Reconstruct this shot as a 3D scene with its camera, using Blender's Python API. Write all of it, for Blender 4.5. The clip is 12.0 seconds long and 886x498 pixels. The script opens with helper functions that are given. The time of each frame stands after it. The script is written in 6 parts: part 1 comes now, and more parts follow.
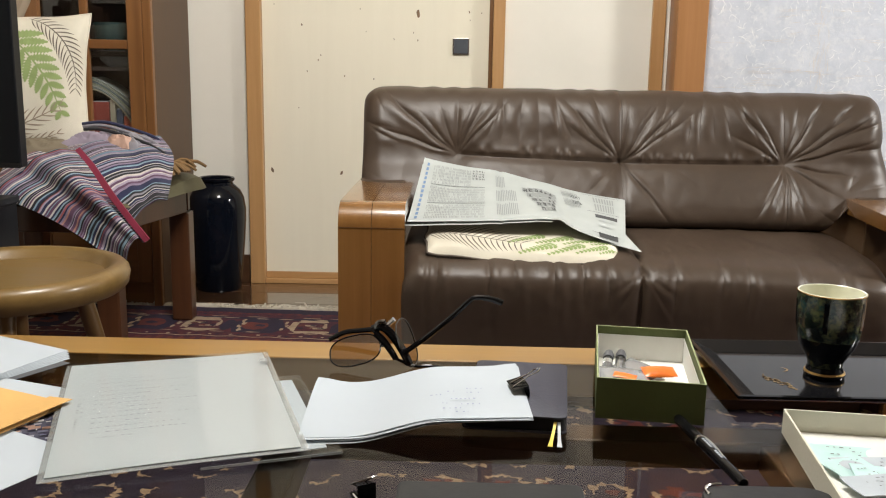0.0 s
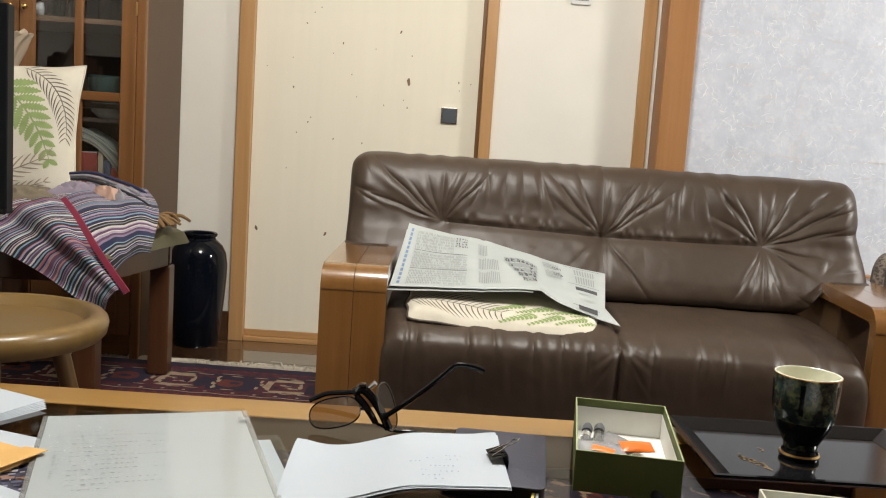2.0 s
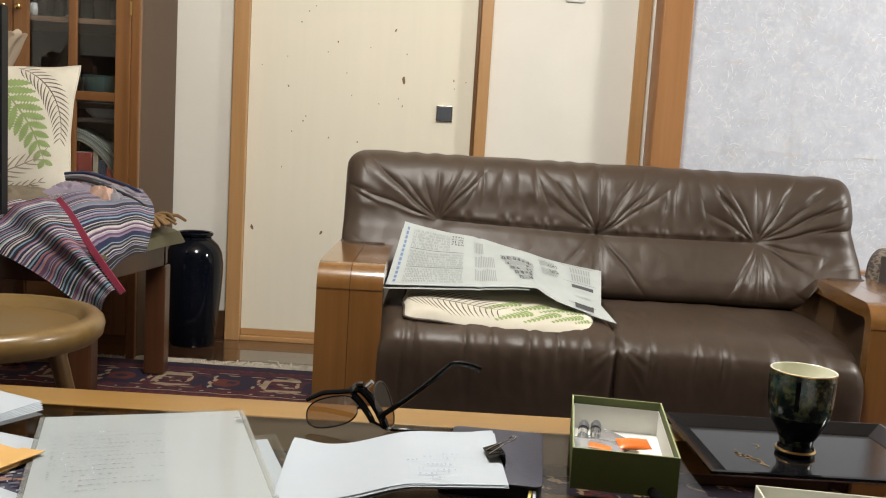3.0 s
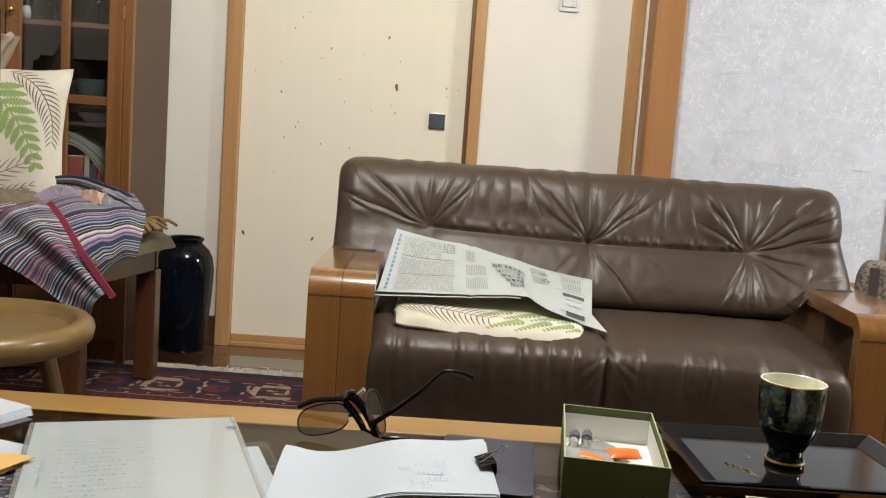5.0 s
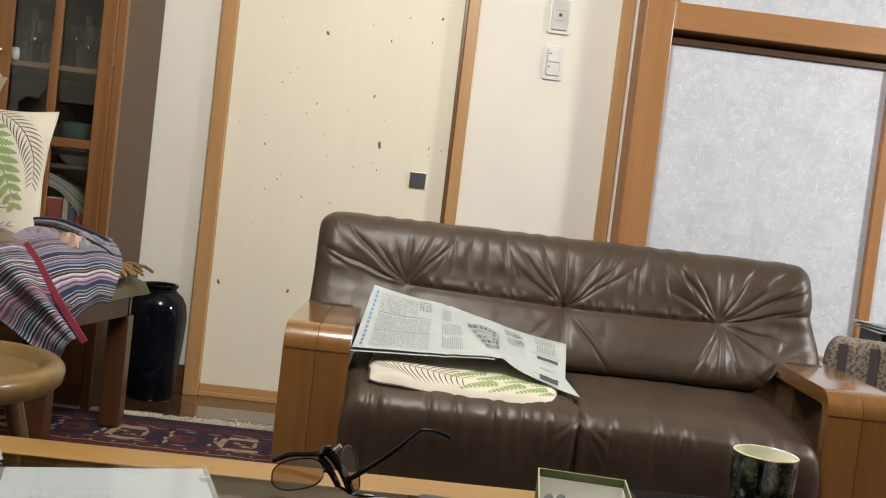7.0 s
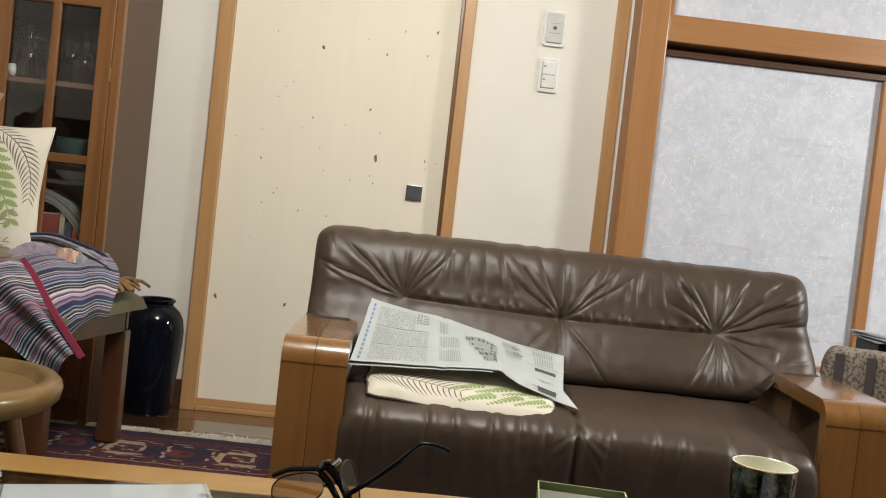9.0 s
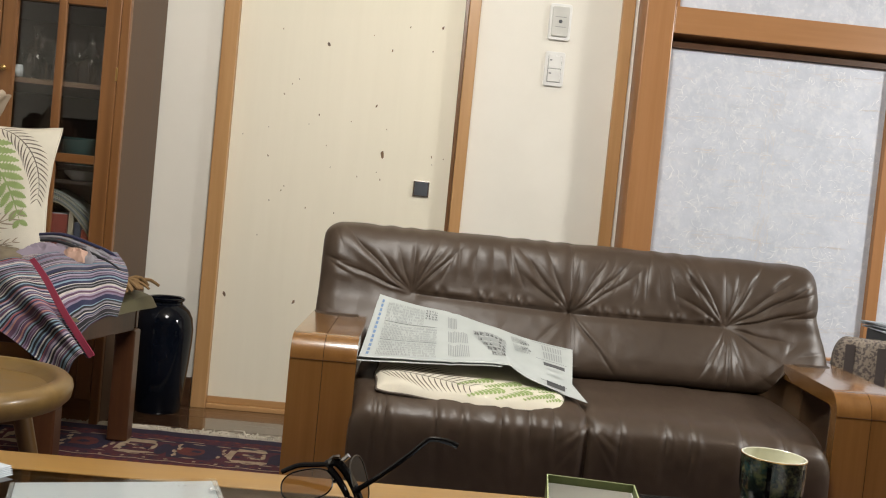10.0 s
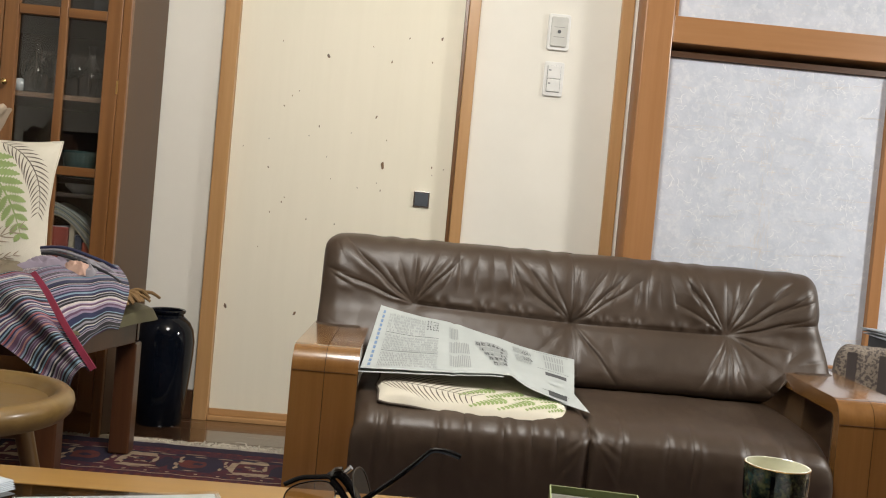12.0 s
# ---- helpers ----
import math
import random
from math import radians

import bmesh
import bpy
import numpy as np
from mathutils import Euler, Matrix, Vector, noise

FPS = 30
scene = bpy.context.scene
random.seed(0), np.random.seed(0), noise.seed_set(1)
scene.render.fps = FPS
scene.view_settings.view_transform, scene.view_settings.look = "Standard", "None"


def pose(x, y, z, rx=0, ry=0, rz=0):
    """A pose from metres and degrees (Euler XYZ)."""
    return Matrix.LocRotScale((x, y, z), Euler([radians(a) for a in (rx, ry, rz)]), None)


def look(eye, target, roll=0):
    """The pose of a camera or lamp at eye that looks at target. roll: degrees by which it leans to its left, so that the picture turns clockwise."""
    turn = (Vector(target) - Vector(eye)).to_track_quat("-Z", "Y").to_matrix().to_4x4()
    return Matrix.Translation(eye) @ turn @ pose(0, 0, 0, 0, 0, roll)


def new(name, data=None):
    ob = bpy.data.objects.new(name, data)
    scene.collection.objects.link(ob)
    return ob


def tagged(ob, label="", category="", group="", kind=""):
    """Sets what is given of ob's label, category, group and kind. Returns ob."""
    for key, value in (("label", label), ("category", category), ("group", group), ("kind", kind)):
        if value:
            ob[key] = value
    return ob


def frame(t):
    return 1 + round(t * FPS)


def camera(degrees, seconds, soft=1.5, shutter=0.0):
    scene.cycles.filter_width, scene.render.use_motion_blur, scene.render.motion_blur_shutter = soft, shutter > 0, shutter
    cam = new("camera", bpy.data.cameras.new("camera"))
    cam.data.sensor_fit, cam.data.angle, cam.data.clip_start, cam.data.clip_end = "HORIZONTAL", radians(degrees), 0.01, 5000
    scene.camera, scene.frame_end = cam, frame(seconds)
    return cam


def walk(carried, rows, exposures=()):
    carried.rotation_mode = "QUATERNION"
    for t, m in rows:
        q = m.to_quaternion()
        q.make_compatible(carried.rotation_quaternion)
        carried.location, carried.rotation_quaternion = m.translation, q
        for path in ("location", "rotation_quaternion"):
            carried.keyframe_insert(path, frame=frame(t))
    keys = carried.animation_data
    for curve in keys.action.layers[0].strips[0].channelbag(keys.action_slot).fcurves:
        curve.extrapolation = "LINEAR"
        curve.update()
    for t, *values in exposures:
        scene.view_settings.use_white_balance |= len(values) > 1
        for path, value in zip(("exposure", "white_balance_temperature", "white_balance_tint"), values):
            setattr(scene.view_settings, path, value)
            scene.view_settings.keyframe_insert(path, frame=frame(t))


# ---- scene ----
cam = camera(52.0, 12.0, soft=1.1)

PATH = [
    (0, (0.037, 0.155, 0.744), (0.001, 2.118, 0.363), 1.0),
    (0.5, (0.035, 0.153, 0.746), (0.007, 2.119, 0.381), 1.5),
    (1, (0.031, 0.151, 0.747), (0.022, 2.127, 0.44), 2.7),
    (1.5, (0.024, 0.137, 0.749), (0.032, 2.123, 0.51), 4.0),
    (2, (0.028, 0.142, 0.747), (0.034, 2.128, 0.51), 3.8),
    (2.5, (0.028, 0.142, 0.746), (0.038, 2.128, 0.505), 3.5),
    (3, (0.028, 0.141, 0.748), (0.043, 2.126, 0.507), 3.5),
    (5, (0.025, 0.139, 0.75), (0.06, 2.126, 0.525), 4.1),
    (5.5, (0.02, 0.135, 0.75), (0.081, 2.126, 0.567), 5.3),
    (6, (0.016, 0.13, 0.751), (0.093, 2.124, 0.614), 6.2),
    (6.5, (0.013, 0.128, 0.751), (0.096, 2.124, 0.639), 6.5),
    (7, (0.012, 0.126, 0.752), (0.095, 2.122, 0.659), 6.7),
    (9, (0.009, 0.122, 0.754), (0.098, 2.119, 0.688), 6.3),
    (9.5, (0.012, 0.127, 0.752), (0.094, 2.124, 0.677), 5.9),
    (10, (0.012, 0.122, 0.753), (0.083, 2.12, 0.676), 5.6),
    (10.5, (0.014, 0.123, 0.753), (0.081, 2.12, 0.672), 5.4),
    (11, (0.013, 0.126, 0.752), (0.086, 2.124, 0.677), 5.5),
    (11.5, (0.011, 0.122, 0.753), (0.082, 2.119, 0.693), 5.5),
    (12, (0.011, 0.121, 0.754), (0.079, 2.119, 0.699), 5.2),
]
walk(cam, [(t, look(eye, target, roll)) for t, eye, target, roll in PATH],
     exposures=((0, 0.0), (1.5, -0.06), (5, -0.12), (10, -0.2), (12, -0.2)))

# ---- light ----
world = bpy.data.worlds.new("world")
scene.world = world
world.use_nodes = True
world.node_tree.nodes["Background"].inputs[0].default_value = (0.02, 0.022, 0.03, 1)
world.node_tree.nodes["Background"].inputs[1].default_value = 0.3


def area(name, place, target, size, watts, colour, size_y=None):
    d = bpy.data.lights.new(name, "AREA")
    d.energy, d.color, d.size = watts, colour, size
    d.shape = "DISK"
    if size_y:
        d.shape, d.size_y = "RECTANGLE", size_y
    ob = new(name, d)
    ob.matrix_world = look(place, target)
    return ob


LAMP = (0.0, 1.42, 2.36)
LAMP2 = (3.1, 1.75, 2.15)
bulb = bpy.data.lights.new("ceiling_lamp_light", "POINT")
bulb.energy, bulb.color, bulb.shadow_soft_size = 126, (1.0, 0.978, 0.938), 0.28
new("ceiling_lamp_light", bulb).location = (LAMP[0], LAMP[1], 2.12)
# Unseen light from the right, known only by wall shadows; source assumed.
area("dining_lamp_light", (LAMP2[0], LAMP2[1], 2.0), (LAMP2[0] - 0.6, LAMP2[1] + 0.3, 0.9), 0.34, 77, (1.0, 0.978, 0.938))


# ---- helpers for meshes and materials ----
def link(nt, a, b):
    nt.links.new(a, b)


def mat(name, c1, c2=None, rough=0.5, scale=6.0, stretch=(1, 1, 1), bump=0.1, bscale=150.0, metal=0.0, spec=0.5, coat=0.0,
        contrast=(0.35, 0.65), rough_var=0.08, vary=0.0, sheen=0.0, alpha=1.0, transmission=0.0, ior=1.45):
    """A surface with a slow colour drift, a fine grain and fine relief."""
    m = bpy.data.materials.new(name)
    m.use_nodes = True
    nt = m.node_tree
    b = nt.nodes["Principled BSDF"]
    c2 = c2 or tuple(v * 0.82 for v in c1)
    co = nt.nodes.new("ShaderNodeTexCoord")
    mp = nt.nodes.new("ShaderNodeMapping")
    mp.inputs["Scale"].default_value = stretch
    link(nt, co.outputs["Object"], mp.inputs[0])
    n1 = nt.nodes.new("ShaderNodeTexNoise")
    n1.inputs["Scale"].default_value, n1.inputs["Detail"].default_value, n1.inputs["Roughness"].default_value = scale, 6, 0.6
    link(nt, mp.outputs[0], n1.inputs["Vector"])
    r = nt.nodes.new("ShaderNodeValToRGB")
    r.color_ramp.elements[0].position, r.color_ramp.elements[1].position = contrast
    r.color_ramp.elements[0].color, r.color_ramp.elements[1].color = (*c2, 1), (*c1, 1)
    link(nt, n1.outputs[0], r.inputs[0])
    out = r.outputs[0]
    if vary:
        oi = nt.nodes.new("ShaderNodeObjectInfo")
        hs = nt.nodes.new("ShaderNodeHueSaturation")
        mr = nt.nodes.new("ShaderNodeMapRange")
        mr.inputs[3].default_value, mr.inputs[4].default_value = 1 - vary, 1 + vary
        link(nt, oi.outputs["Random"], mr.inputs[0])
        link(nt, mr.outputs[0], hs.inputs["Value"])
        link(nt, out, hs.inputs["Color"])
        out = hs.outputs[0]
    link(nt, out, b.inputs["Base Color"])
    n2 = nt.nodes.new("ShaderNodeTexNoise")
    n2.inputs["Scale"].default_value, n2.inputs["Detail"].default_value = bscale, 3
    link(nt, mp.outputs[0], n2.inputs["Vector"])
    if rough_var:
        mr = nt.nodes.new("ShaderNodeMapRange")
        mr.inputs[3].default_value, mr.inputs[4].default_value = max(0, rough - rough_var), min(1, rough + rough_var)
        link(nt, n1.outputs[0], mr.inputs[0])
        link(nt, mr.outputs[0], b.inputs["Roughness"])
    else:
        b.inputs["Roughness"].default_value = rough
    if bump:
        bp = nt.nodes.new("ShaderNodeBump")
        bp.inputs["Strength"].default_value, bp.inputs["Distance"].default_value = bump, 0.002
        link(nt, n2.outputs[0], bp.inputs["Height"])
        link(nt, bp.outputs[0], b.inputs["Normal"])
    b.inputs["Metallic"].default_value = metal
    b.inputs["Specular IOR Level"].default_value = spec
    b.inputs["Coat Weight"].default_value = coat
    b.inputs["Coat Roughness"].default_value = 0.17
    b.inputs["Sheen Weight"].default_value = sheen
    b.inputs["Alpha"].default_value = alpha
    b.inputs["Transmission Weight"].default_value = transmission
    b.inputs["IOR"].default_value = ior
    return m


def wood(name, c1, c2, rough=0.35, along="x", coat=0.2, bump=0.06, spec=0.5, vary=0.0):
    s = {"x": (0.6, 14, 14), "y": (14, 0.6, 14), "z": (14, 14, 0.6)}[along]
    return mat(name, c1, c2, rough=rough, scale=2.4, stretch=s, bump=bump, bscale=9, coat=coat, spec=spec, contrast=(0.3, 0.7), vary=vary)


def thing(name, loc, label, category, group="", kind=""):
    ob = new(name)
    ob.empty_display_size = 0.05
    ob.location = loc
    bpy.context.view_layer.update()
    return tagged(ob, label, category, group, kind)


def data_of(name, bm, material, smooth=False):
    me = bpy.data.meshes.new(name)
    bm.to_mesh(me)
    bm.free()
    for m in (material if isinstance(material, (list, tuple)) else [material]):
        me.materials.append(m)
    if smooth:
        me.polygons.foreach_set("use_smooth", [True] * len(me.polygons))
        me.set_sharp_from_angle(angle=radians(40))
    return me


def part(name, bm, material, parent, label="", smooth=False):
    """One mesh object, given in world coordinates, under a thing or a part."""
    ob = new(name, bm if isinstance(bm, bpy.types.Mesh) else data_of(name, bm, material, smooth))
    top = parent
    while top.parent:
        top = top.parent
    ob.parent = parent
    if parent == top:
        ob.matrix_parent_inverse = Matrix.LocRotScale(top.location, top.rotation_euler, None).inverted()
    return tagged(ob, label)


def solo(name, bm, material, label="", category="", kind="", group="", smooth=False):
    return tagged(new(name, data_of(name, bm, material, smooth)), label, category, group, kind)


def box(x0, x1, y0, y1, z0, z1, bevel=0.0, seg=2, bm=None):
    b2 = bmesh.new()
    bmesh.ops.create_cube(b2, size=1, matrix=Matrix.Translation(((x0 + x1) / 2, (y0 + y1) / 2, (z0 + z1) / 2)) @ Matrix.Diagonal((x1 - x0, y1 - y0, z1 - z0, 1)))
    if bevel:
        bmesh.ops.bevel(b2, geom=b2.edges[:], offset=bevel, segments=seg, affect="EDGES", profile=0.5)
    if bm is None:
        return b2
    return merge(bm, b2)


def merge(bm, b2):
    me = bpy.data.meshes.new("tmp")
    b2.to_mesh(me)
    b2.free()
    bm.from_mesh(me)
    bpy.data.meshes.remove(me)
    return bm


def moved(bm, m):
    bm.transform(m)
    return bm


def grid_bm(f, nu, nv, closed_u=False, closed_v=False):
    """A sheet of nu by nv points, f(u, v) with u and v from 0 to 1."""
    bm = bmesh.new()
    lay = bm.loops.layers.uv.new("uv")
    vs = [[bm.verts.new(f(i / (nu if closed_u else nu - 1), j / (nv if closed_v else nv - 1))) for j in range(nv)] for i in range(nu)]
    for i in range(nu if closed_u else nu - 1):
        for j in range(nv if closed_v else nv - 1):
            a, b = (i + 1) % nu, (j + 1) % nv
            fc = bm.faces.new((vs[i][j], vs[a][j], vs[a][b], vs[i][b]))
            for lp, (p, q) in zip(fc.loops, ((i, j), (i + 1, j), (i + 1, j + 1), (i, j + 1))):
                lp[lay].uv = (p / (nu - 1), q / (nv - 1))
    return bm


def thick(bm, d):
    """Gives a sheet a thickness d, behind its faces."""
    bm.normal_update()
    bmesh.ops.solidify(bm, geom=bm.faces[:], thickness=d)
    return bm


def lathe(profile, seg=48, place=(0, 0, 0)):
    """A turned shape from (radius, height) pairs."""
    bm = bmesh.new()
    rings = []
    for r, z in profile:
        rings.append([bm.verts.new((place[0] + r * math.cos(6.283185 * k / seg), place[1] + r * math.sin(6.283185 * k / seg), place[2] + z)) for k in range(seg)])
    for a, b in zip(rings, rings[1:]):
        for k in range(seg):
            bm.faces.new((a[k], a[(k + 1) % seg], b[(k + 1) % seg], b[k]))
    for ring, flip, (r, z) in ((rings[0], True, profile[0]), (rings[-1], False, profile[-1])):
        if r < 0.0151:                    # wider rings stay open
            bm.faces.new(ring[::-1] if flip else ring)
    return bm


def tube(points, r, seg=10, closed=False, r2=None):
    """A round rod along points; r2: its radius at the end."""
    bm = bmesh.new()
    pts = [Vector(p) for p in points]
    n = len(pts)
    rings = []
    side = None
    for i, p in enumerate(pts):
        a = pts[(i - 1) % n] if closed or i else p
        b = pts[(i + 1) % n] if closed or i < n - 1 else p
        t = (b - a).normalized()
        if side is None:
            side = t.orthogonal().normalized()
        side = (side - t * side.dot(t)).normalized()
        up = t.cross(side)
        rr = r if r2 is None else r + (r2 - r) * i / (n - 1)
        rings.append([bm.verts.new(p + rr * (side * math.cos(6.283185 * k / seg) + up * math.sin(6.283185 * k / seg))) for k in range(seg)])
    for i in range(n if closed else n - 1):
        a, b = rings[i], rings[(i + 1) % n]
        for k in range(seg):
            bm.faces.new((a[k], a[(k + 1) % seg], b[(k + 1) % seg], b[k]))
    if not closed:
        bm.faces.new(rings[0][::-1])
        bm.faces.new(rings[-1])
    return bm


def spline(pts, n):
    """n points along a smooth curve through pts."""
    pts = [Vector(p) for p in pts]
    out = []
    for k in range(n):
        s = k / (n - 1) * (len(pts) - 1)
        i = min(int(s), len(pts) - 2)
        f = s - i
        p0, p1, p2, p3 = pts[max(i - 1, 0)], pts[i], pts[i + 1], pts[min(i + 2, len(pts) - 1)]
        out.append(0.5 * (2 * p1 + (p2 - p0) * f + (2 * p0 - 5 * p1 + 4 * p2 - p3) * f * f + (3 * p1 - p0 - 3 * p2 + p3) * f ** 3))
    return out


def gauss(d, w):
    return math.exp(-(d / w) ** 2)


def ease(a, b, x):
    x = min(1, max(0, (x - a) / (b - a)))
    return x * x * (3 - 2 * x)


# ---- materials ----
M_WALL = mat("wall_paper", (0.815, 0.79, 0.715), (0.78, 0.755, 0.68), rough=0.85, scale=3, bump=0.15, bscale=260, spec=0.2)
M_FUSUMA = mat("sliding_door_paper", (0.82, 0.775, 0.64), (0.80, 0.755, 0.62), rough=0.75, scale=2, stretch=(12, 12, 0.8), bump=0.06, bscale=40, spec=0.25)
M_TRIM = wood("pale_trim_wood", (0.51, 0.295, 0.128), (0.41, 0.222, 0.088), rough=0.42, along="z", coat=0.1)
M_TRIM_X = wood("pale_trim_wood_level", (0.51, 0.295, 0.128), (0.41, 0.222, 0.088), rough=0.42, along="x", coat=0.1)
M_POST = wood("orange_post_wood", (0.40, 0.198, 0.080), (0.335, 0.158, 0.060), rough=0.38, along="z", coat=0.15)
M_POST_X = wood("orange_rail_wood", (0.40, 0.198, 0.080), (0.335, 0.158, 0.060), rough=0.38, along="x", coat=0.15)
M_DARKWOOD = wood("dark_floor_wood", (0.085, 0.042, 0.020), (0.052, 0.025, 0.013), rough=0.25, along="x", coat=1.0, vary=0.15, bump=0.02)
M_DARKWOOD.node_tree.nodes["Principled BSDF"].inputs["Coat Roughness"].default_value = 0.05
M_BASE = wood("dark_baseboard_wood", (0.09, 0.04, 0.018), (0.06, 0.027, 0.012), rough=0.4, along="x")
M_CEIL = mat("ceiling_board", (0.62, 0.56, 0.46), (0.56, 0.5, 0.4), rough=0.8, scale=2, stretch=(1, 10, 1), bump=0.1)
M_WASHI = mat("blue_grey_washi_paper", (0.64, 0.675, 0.75), (0.53, 0.57, 0.645), rough=0.6, scale=15, bump=0.2, bscale=120, contrast=(0.34, 0.68))


def smears(m, colour, stretch, scale, lo, hi, amount):
    """Adds drawn-out stains of another colour to a surface."""
    nt = m.node_tree
    b = nt.nodes["Principled BSDF"]
    old = b.inputs["Base Color"].links[0].from_socket
    co, mp, n, r, mx = (nt.nodes.new("ShaderNode" + k) for k in ("TexCoord", "Mapping", "TexNoise", "MapRange", "MixRGB"))
    mp.inputs["Scale"].default_value = stretch
    n.inputs["Scale"].default_value, n.inputs["Detail"].default_value, n.inputs["Roughness"].default_value = scale, 4, 0.65
    r.inputs[1].default_value, r.inputs[2].default_value, r.inputs[4].default_value = lo, hi, amount
    mx.inputs[2].default_value = (*colour, 1)
    link(nt, co.outputs["Object"], mp.inputs[0])
    link(nt, mp.outputs[0], n.inputs["Vector"])
    link(nt, n.outputs[0], r.inputs[0])
    link(nt, r.outputs[0], mx.inputs[0])
    link(nt, old, mx.inputs[1])
    link(nt, mx.outputs[0], b.inputs["Base Color"])


smears(M_WASHI, (0.66, 0.61, 0.57), (1.2, 1, 14), 2.2, 0.56, 0.80, 0.25)
smears(M_WASHI, (0.73, 0.75, 0.79), (1, 1, 1), 48, 0.50, 0.66, 0.6)
M_FIBRE = mat("white_paper_fibre", (0.90, 0.91, 0.925), (0.80, 0.82, 0.85), rough=0.6, bump=0)
M_FIBRE_T = mat("tan_paper_fibre", (0.68, 0.62, 0.565), (0.64, 0.60, 0.57), rough=0.6, bump=0)
M_LEATHER = mat("brown_leather", (0.060, 0.040, 0.0268), (0.046, 0.0305, 0.0203), rough=0.42, scale=5, bump=0.18, bscale=420, spec=0.53, contrast=(0.3, 0.7), rough_var=0.07)
M_ARM = wood("sofa_arm_wood", (0.225, 0.105, 0.029), (0.160, 0.071, 0.018), rough=0.24, along="z", coat=1.0)
M_ARM_Y = wood("sofa_arm_wood_lengthwise", (0.225, 0.105, 0.029), (0.160, 0.071, 0.018), rough=0.24, along="y", coat=1.0)
for m in (M_ARM, M_ARM_Y):
    m.node_tree.nodes["Principled BSDF"].inputs["Coat Roughness"].default_value = 0.12
M_TABLE = wood("honey_table_wood", (0.285, 0.160, 0.042), (0.225, 0.120, 0.030), rough=0.33, along="x", coat=0.1)
M_TABLE_Y = wood("honey_table_wood_y", (0.285, 0.160, 0.042), (0.225, 0.120, 0.030), rough=0.33, along="y", coat=0.1)
# Darkened wood for the underframe bars; on the arm posts it paints shade.
M_INNER_DARK = wood("darkened_inner_wood", (0.075, 0.042, 0.019), (0.05, 0.028, 0.013), rough=0.45, along="x", coat=0.0)


def glass_mat(name, colour, rough=0.0, ior=1.5):
    """Real clear glass for solid panes and vessels."""
    m = bpy.data.materials.new(name)
    m.use_nodes = True
    b = m.node_tree.nodes["Principled BSDF"]
    b.inputs["Base Color"].default_value = (*colour, 1)
    b.inputs["Roughness"].default_value = rough
    b.inputs["Transmission Weight"].default_value = 1.0
    b.inputs["IOR"].default_value = ior
    return m


def film_mat(name, colour, rough=0.05, ior=1.4):
    """A single skin of clear film, with the gloss of its face."""
    m = bpy.data.materials.new(name)
    m.use_nodes = True
    nt = m.node_tree
    nt.nodes.remove(nt.nodes["Principled BSDF"])
    tr, gl, mx, fr = (nt.nodes.new("ShaderNode" + k) for k in ("BsdfTransparent", "BsdfGlossy", "MixShader", "Fresnel"))
    tr.inputs[0].default_value = (*colour, 1)
    gl.inputs["Roughness"].default_value = rough
    fr.inputs[0].default_value = ior
    link(nt, fr.outputs[0], mx.inputs[0])
    link(nt, tr.outputs[0], mx.inputs[1])
    link(nt, gl.outputs[0], mx.inputs[2])
    link(nt, mx.outputs[0], nt.nodes["Material Output"].inputs[0])
    return m


M_GLASS = glass_mat("smoked_table_glass", (0.66, 0.60, 0.52), 0.0, 1.15)
M_CABGLASS = glass_mat("cabinet_glass", (0.93, 0.93, 0.92))

# ---- structure ----
WY = 3.30          # face of the back wall
RX0, RX1, RY0, RZ = -2.3, 3.9, -2.1, 2.42

floor = thing("floor", (0, 0, 0), "dark brown varnished wooden plank floor", "floor", kind="structure")
part("subfloor", box(RX0 - 0.2, RX1 + 0.2, RY0 - 0.2, WY + 0.3, -0.12, -0.021), M_BASE, floor)

solo("ceiling", box(RX0 - 0.2, RX1 + 0.2, RY0 - 0.2, WY + 0.3, RZ, RZ + 0.1), M_CEIL, "pale wooden ceiling boards", "ceiling", "structure")
solo("wall_west", box(RX0 - 0.12, RX0, RY0 - 0.12, WY + 0.12, -0.02, RZ), M_WALL, "cream papered side wall", "wall", "structure")
solo("wall_east", box(RX1, RX1 + 0.12, RY0 - 0.12, WY + 0.12, -0.02, RZ), M_WALL, "cream papered side wall", "wall", "structure")
# Out of view; dark panelling is assumed, to dim reflections and bounced light.
solo("wall_south", box(RX0, RX1, RY0 - 0.12, RY0, -0.02, RZ), wood("darkened_unseen_wall", (0.12, 0.075, 0.045), (0.09, 0.055, 0.033), rough=0.5, along="z", coat=0.0), "unseen wall made dark to dim reflections in the cabinet glass", "wall", "structure")

# The back wall: a papered stretch, a sliding paper door, a papered stretch, and a screen door with a transom.
bm = bmesh.new()
box(RX0, -0.704, WY, WY + 0.12, -0.02, RZ, bm=bm)
box(0.174, 0.7245, WY, WY + 0.12, -0.02, RZ, bm=bm)
box(-0.704, 0.174, WY, WY + 0.12, 1.86, RZ, bm=bm)
box(0.7245, RX1, WY + 0.06, WY + 0.12, -0.02, RZ, bm=bm)
solo("wall_north", bm, M_WALL, "cream papered wall round the sliding doors", "wall", "structure")
for x0, x1 in ((-0.893, -0.704), (0.174, 0.664)):
    solo("baseboard", box(x0, x1, WY - 0.012, WY - 0.0005, 0, 0.10, 0.002), M_BASE, "dark brown wooden baseboard", "baseboard", "structure")

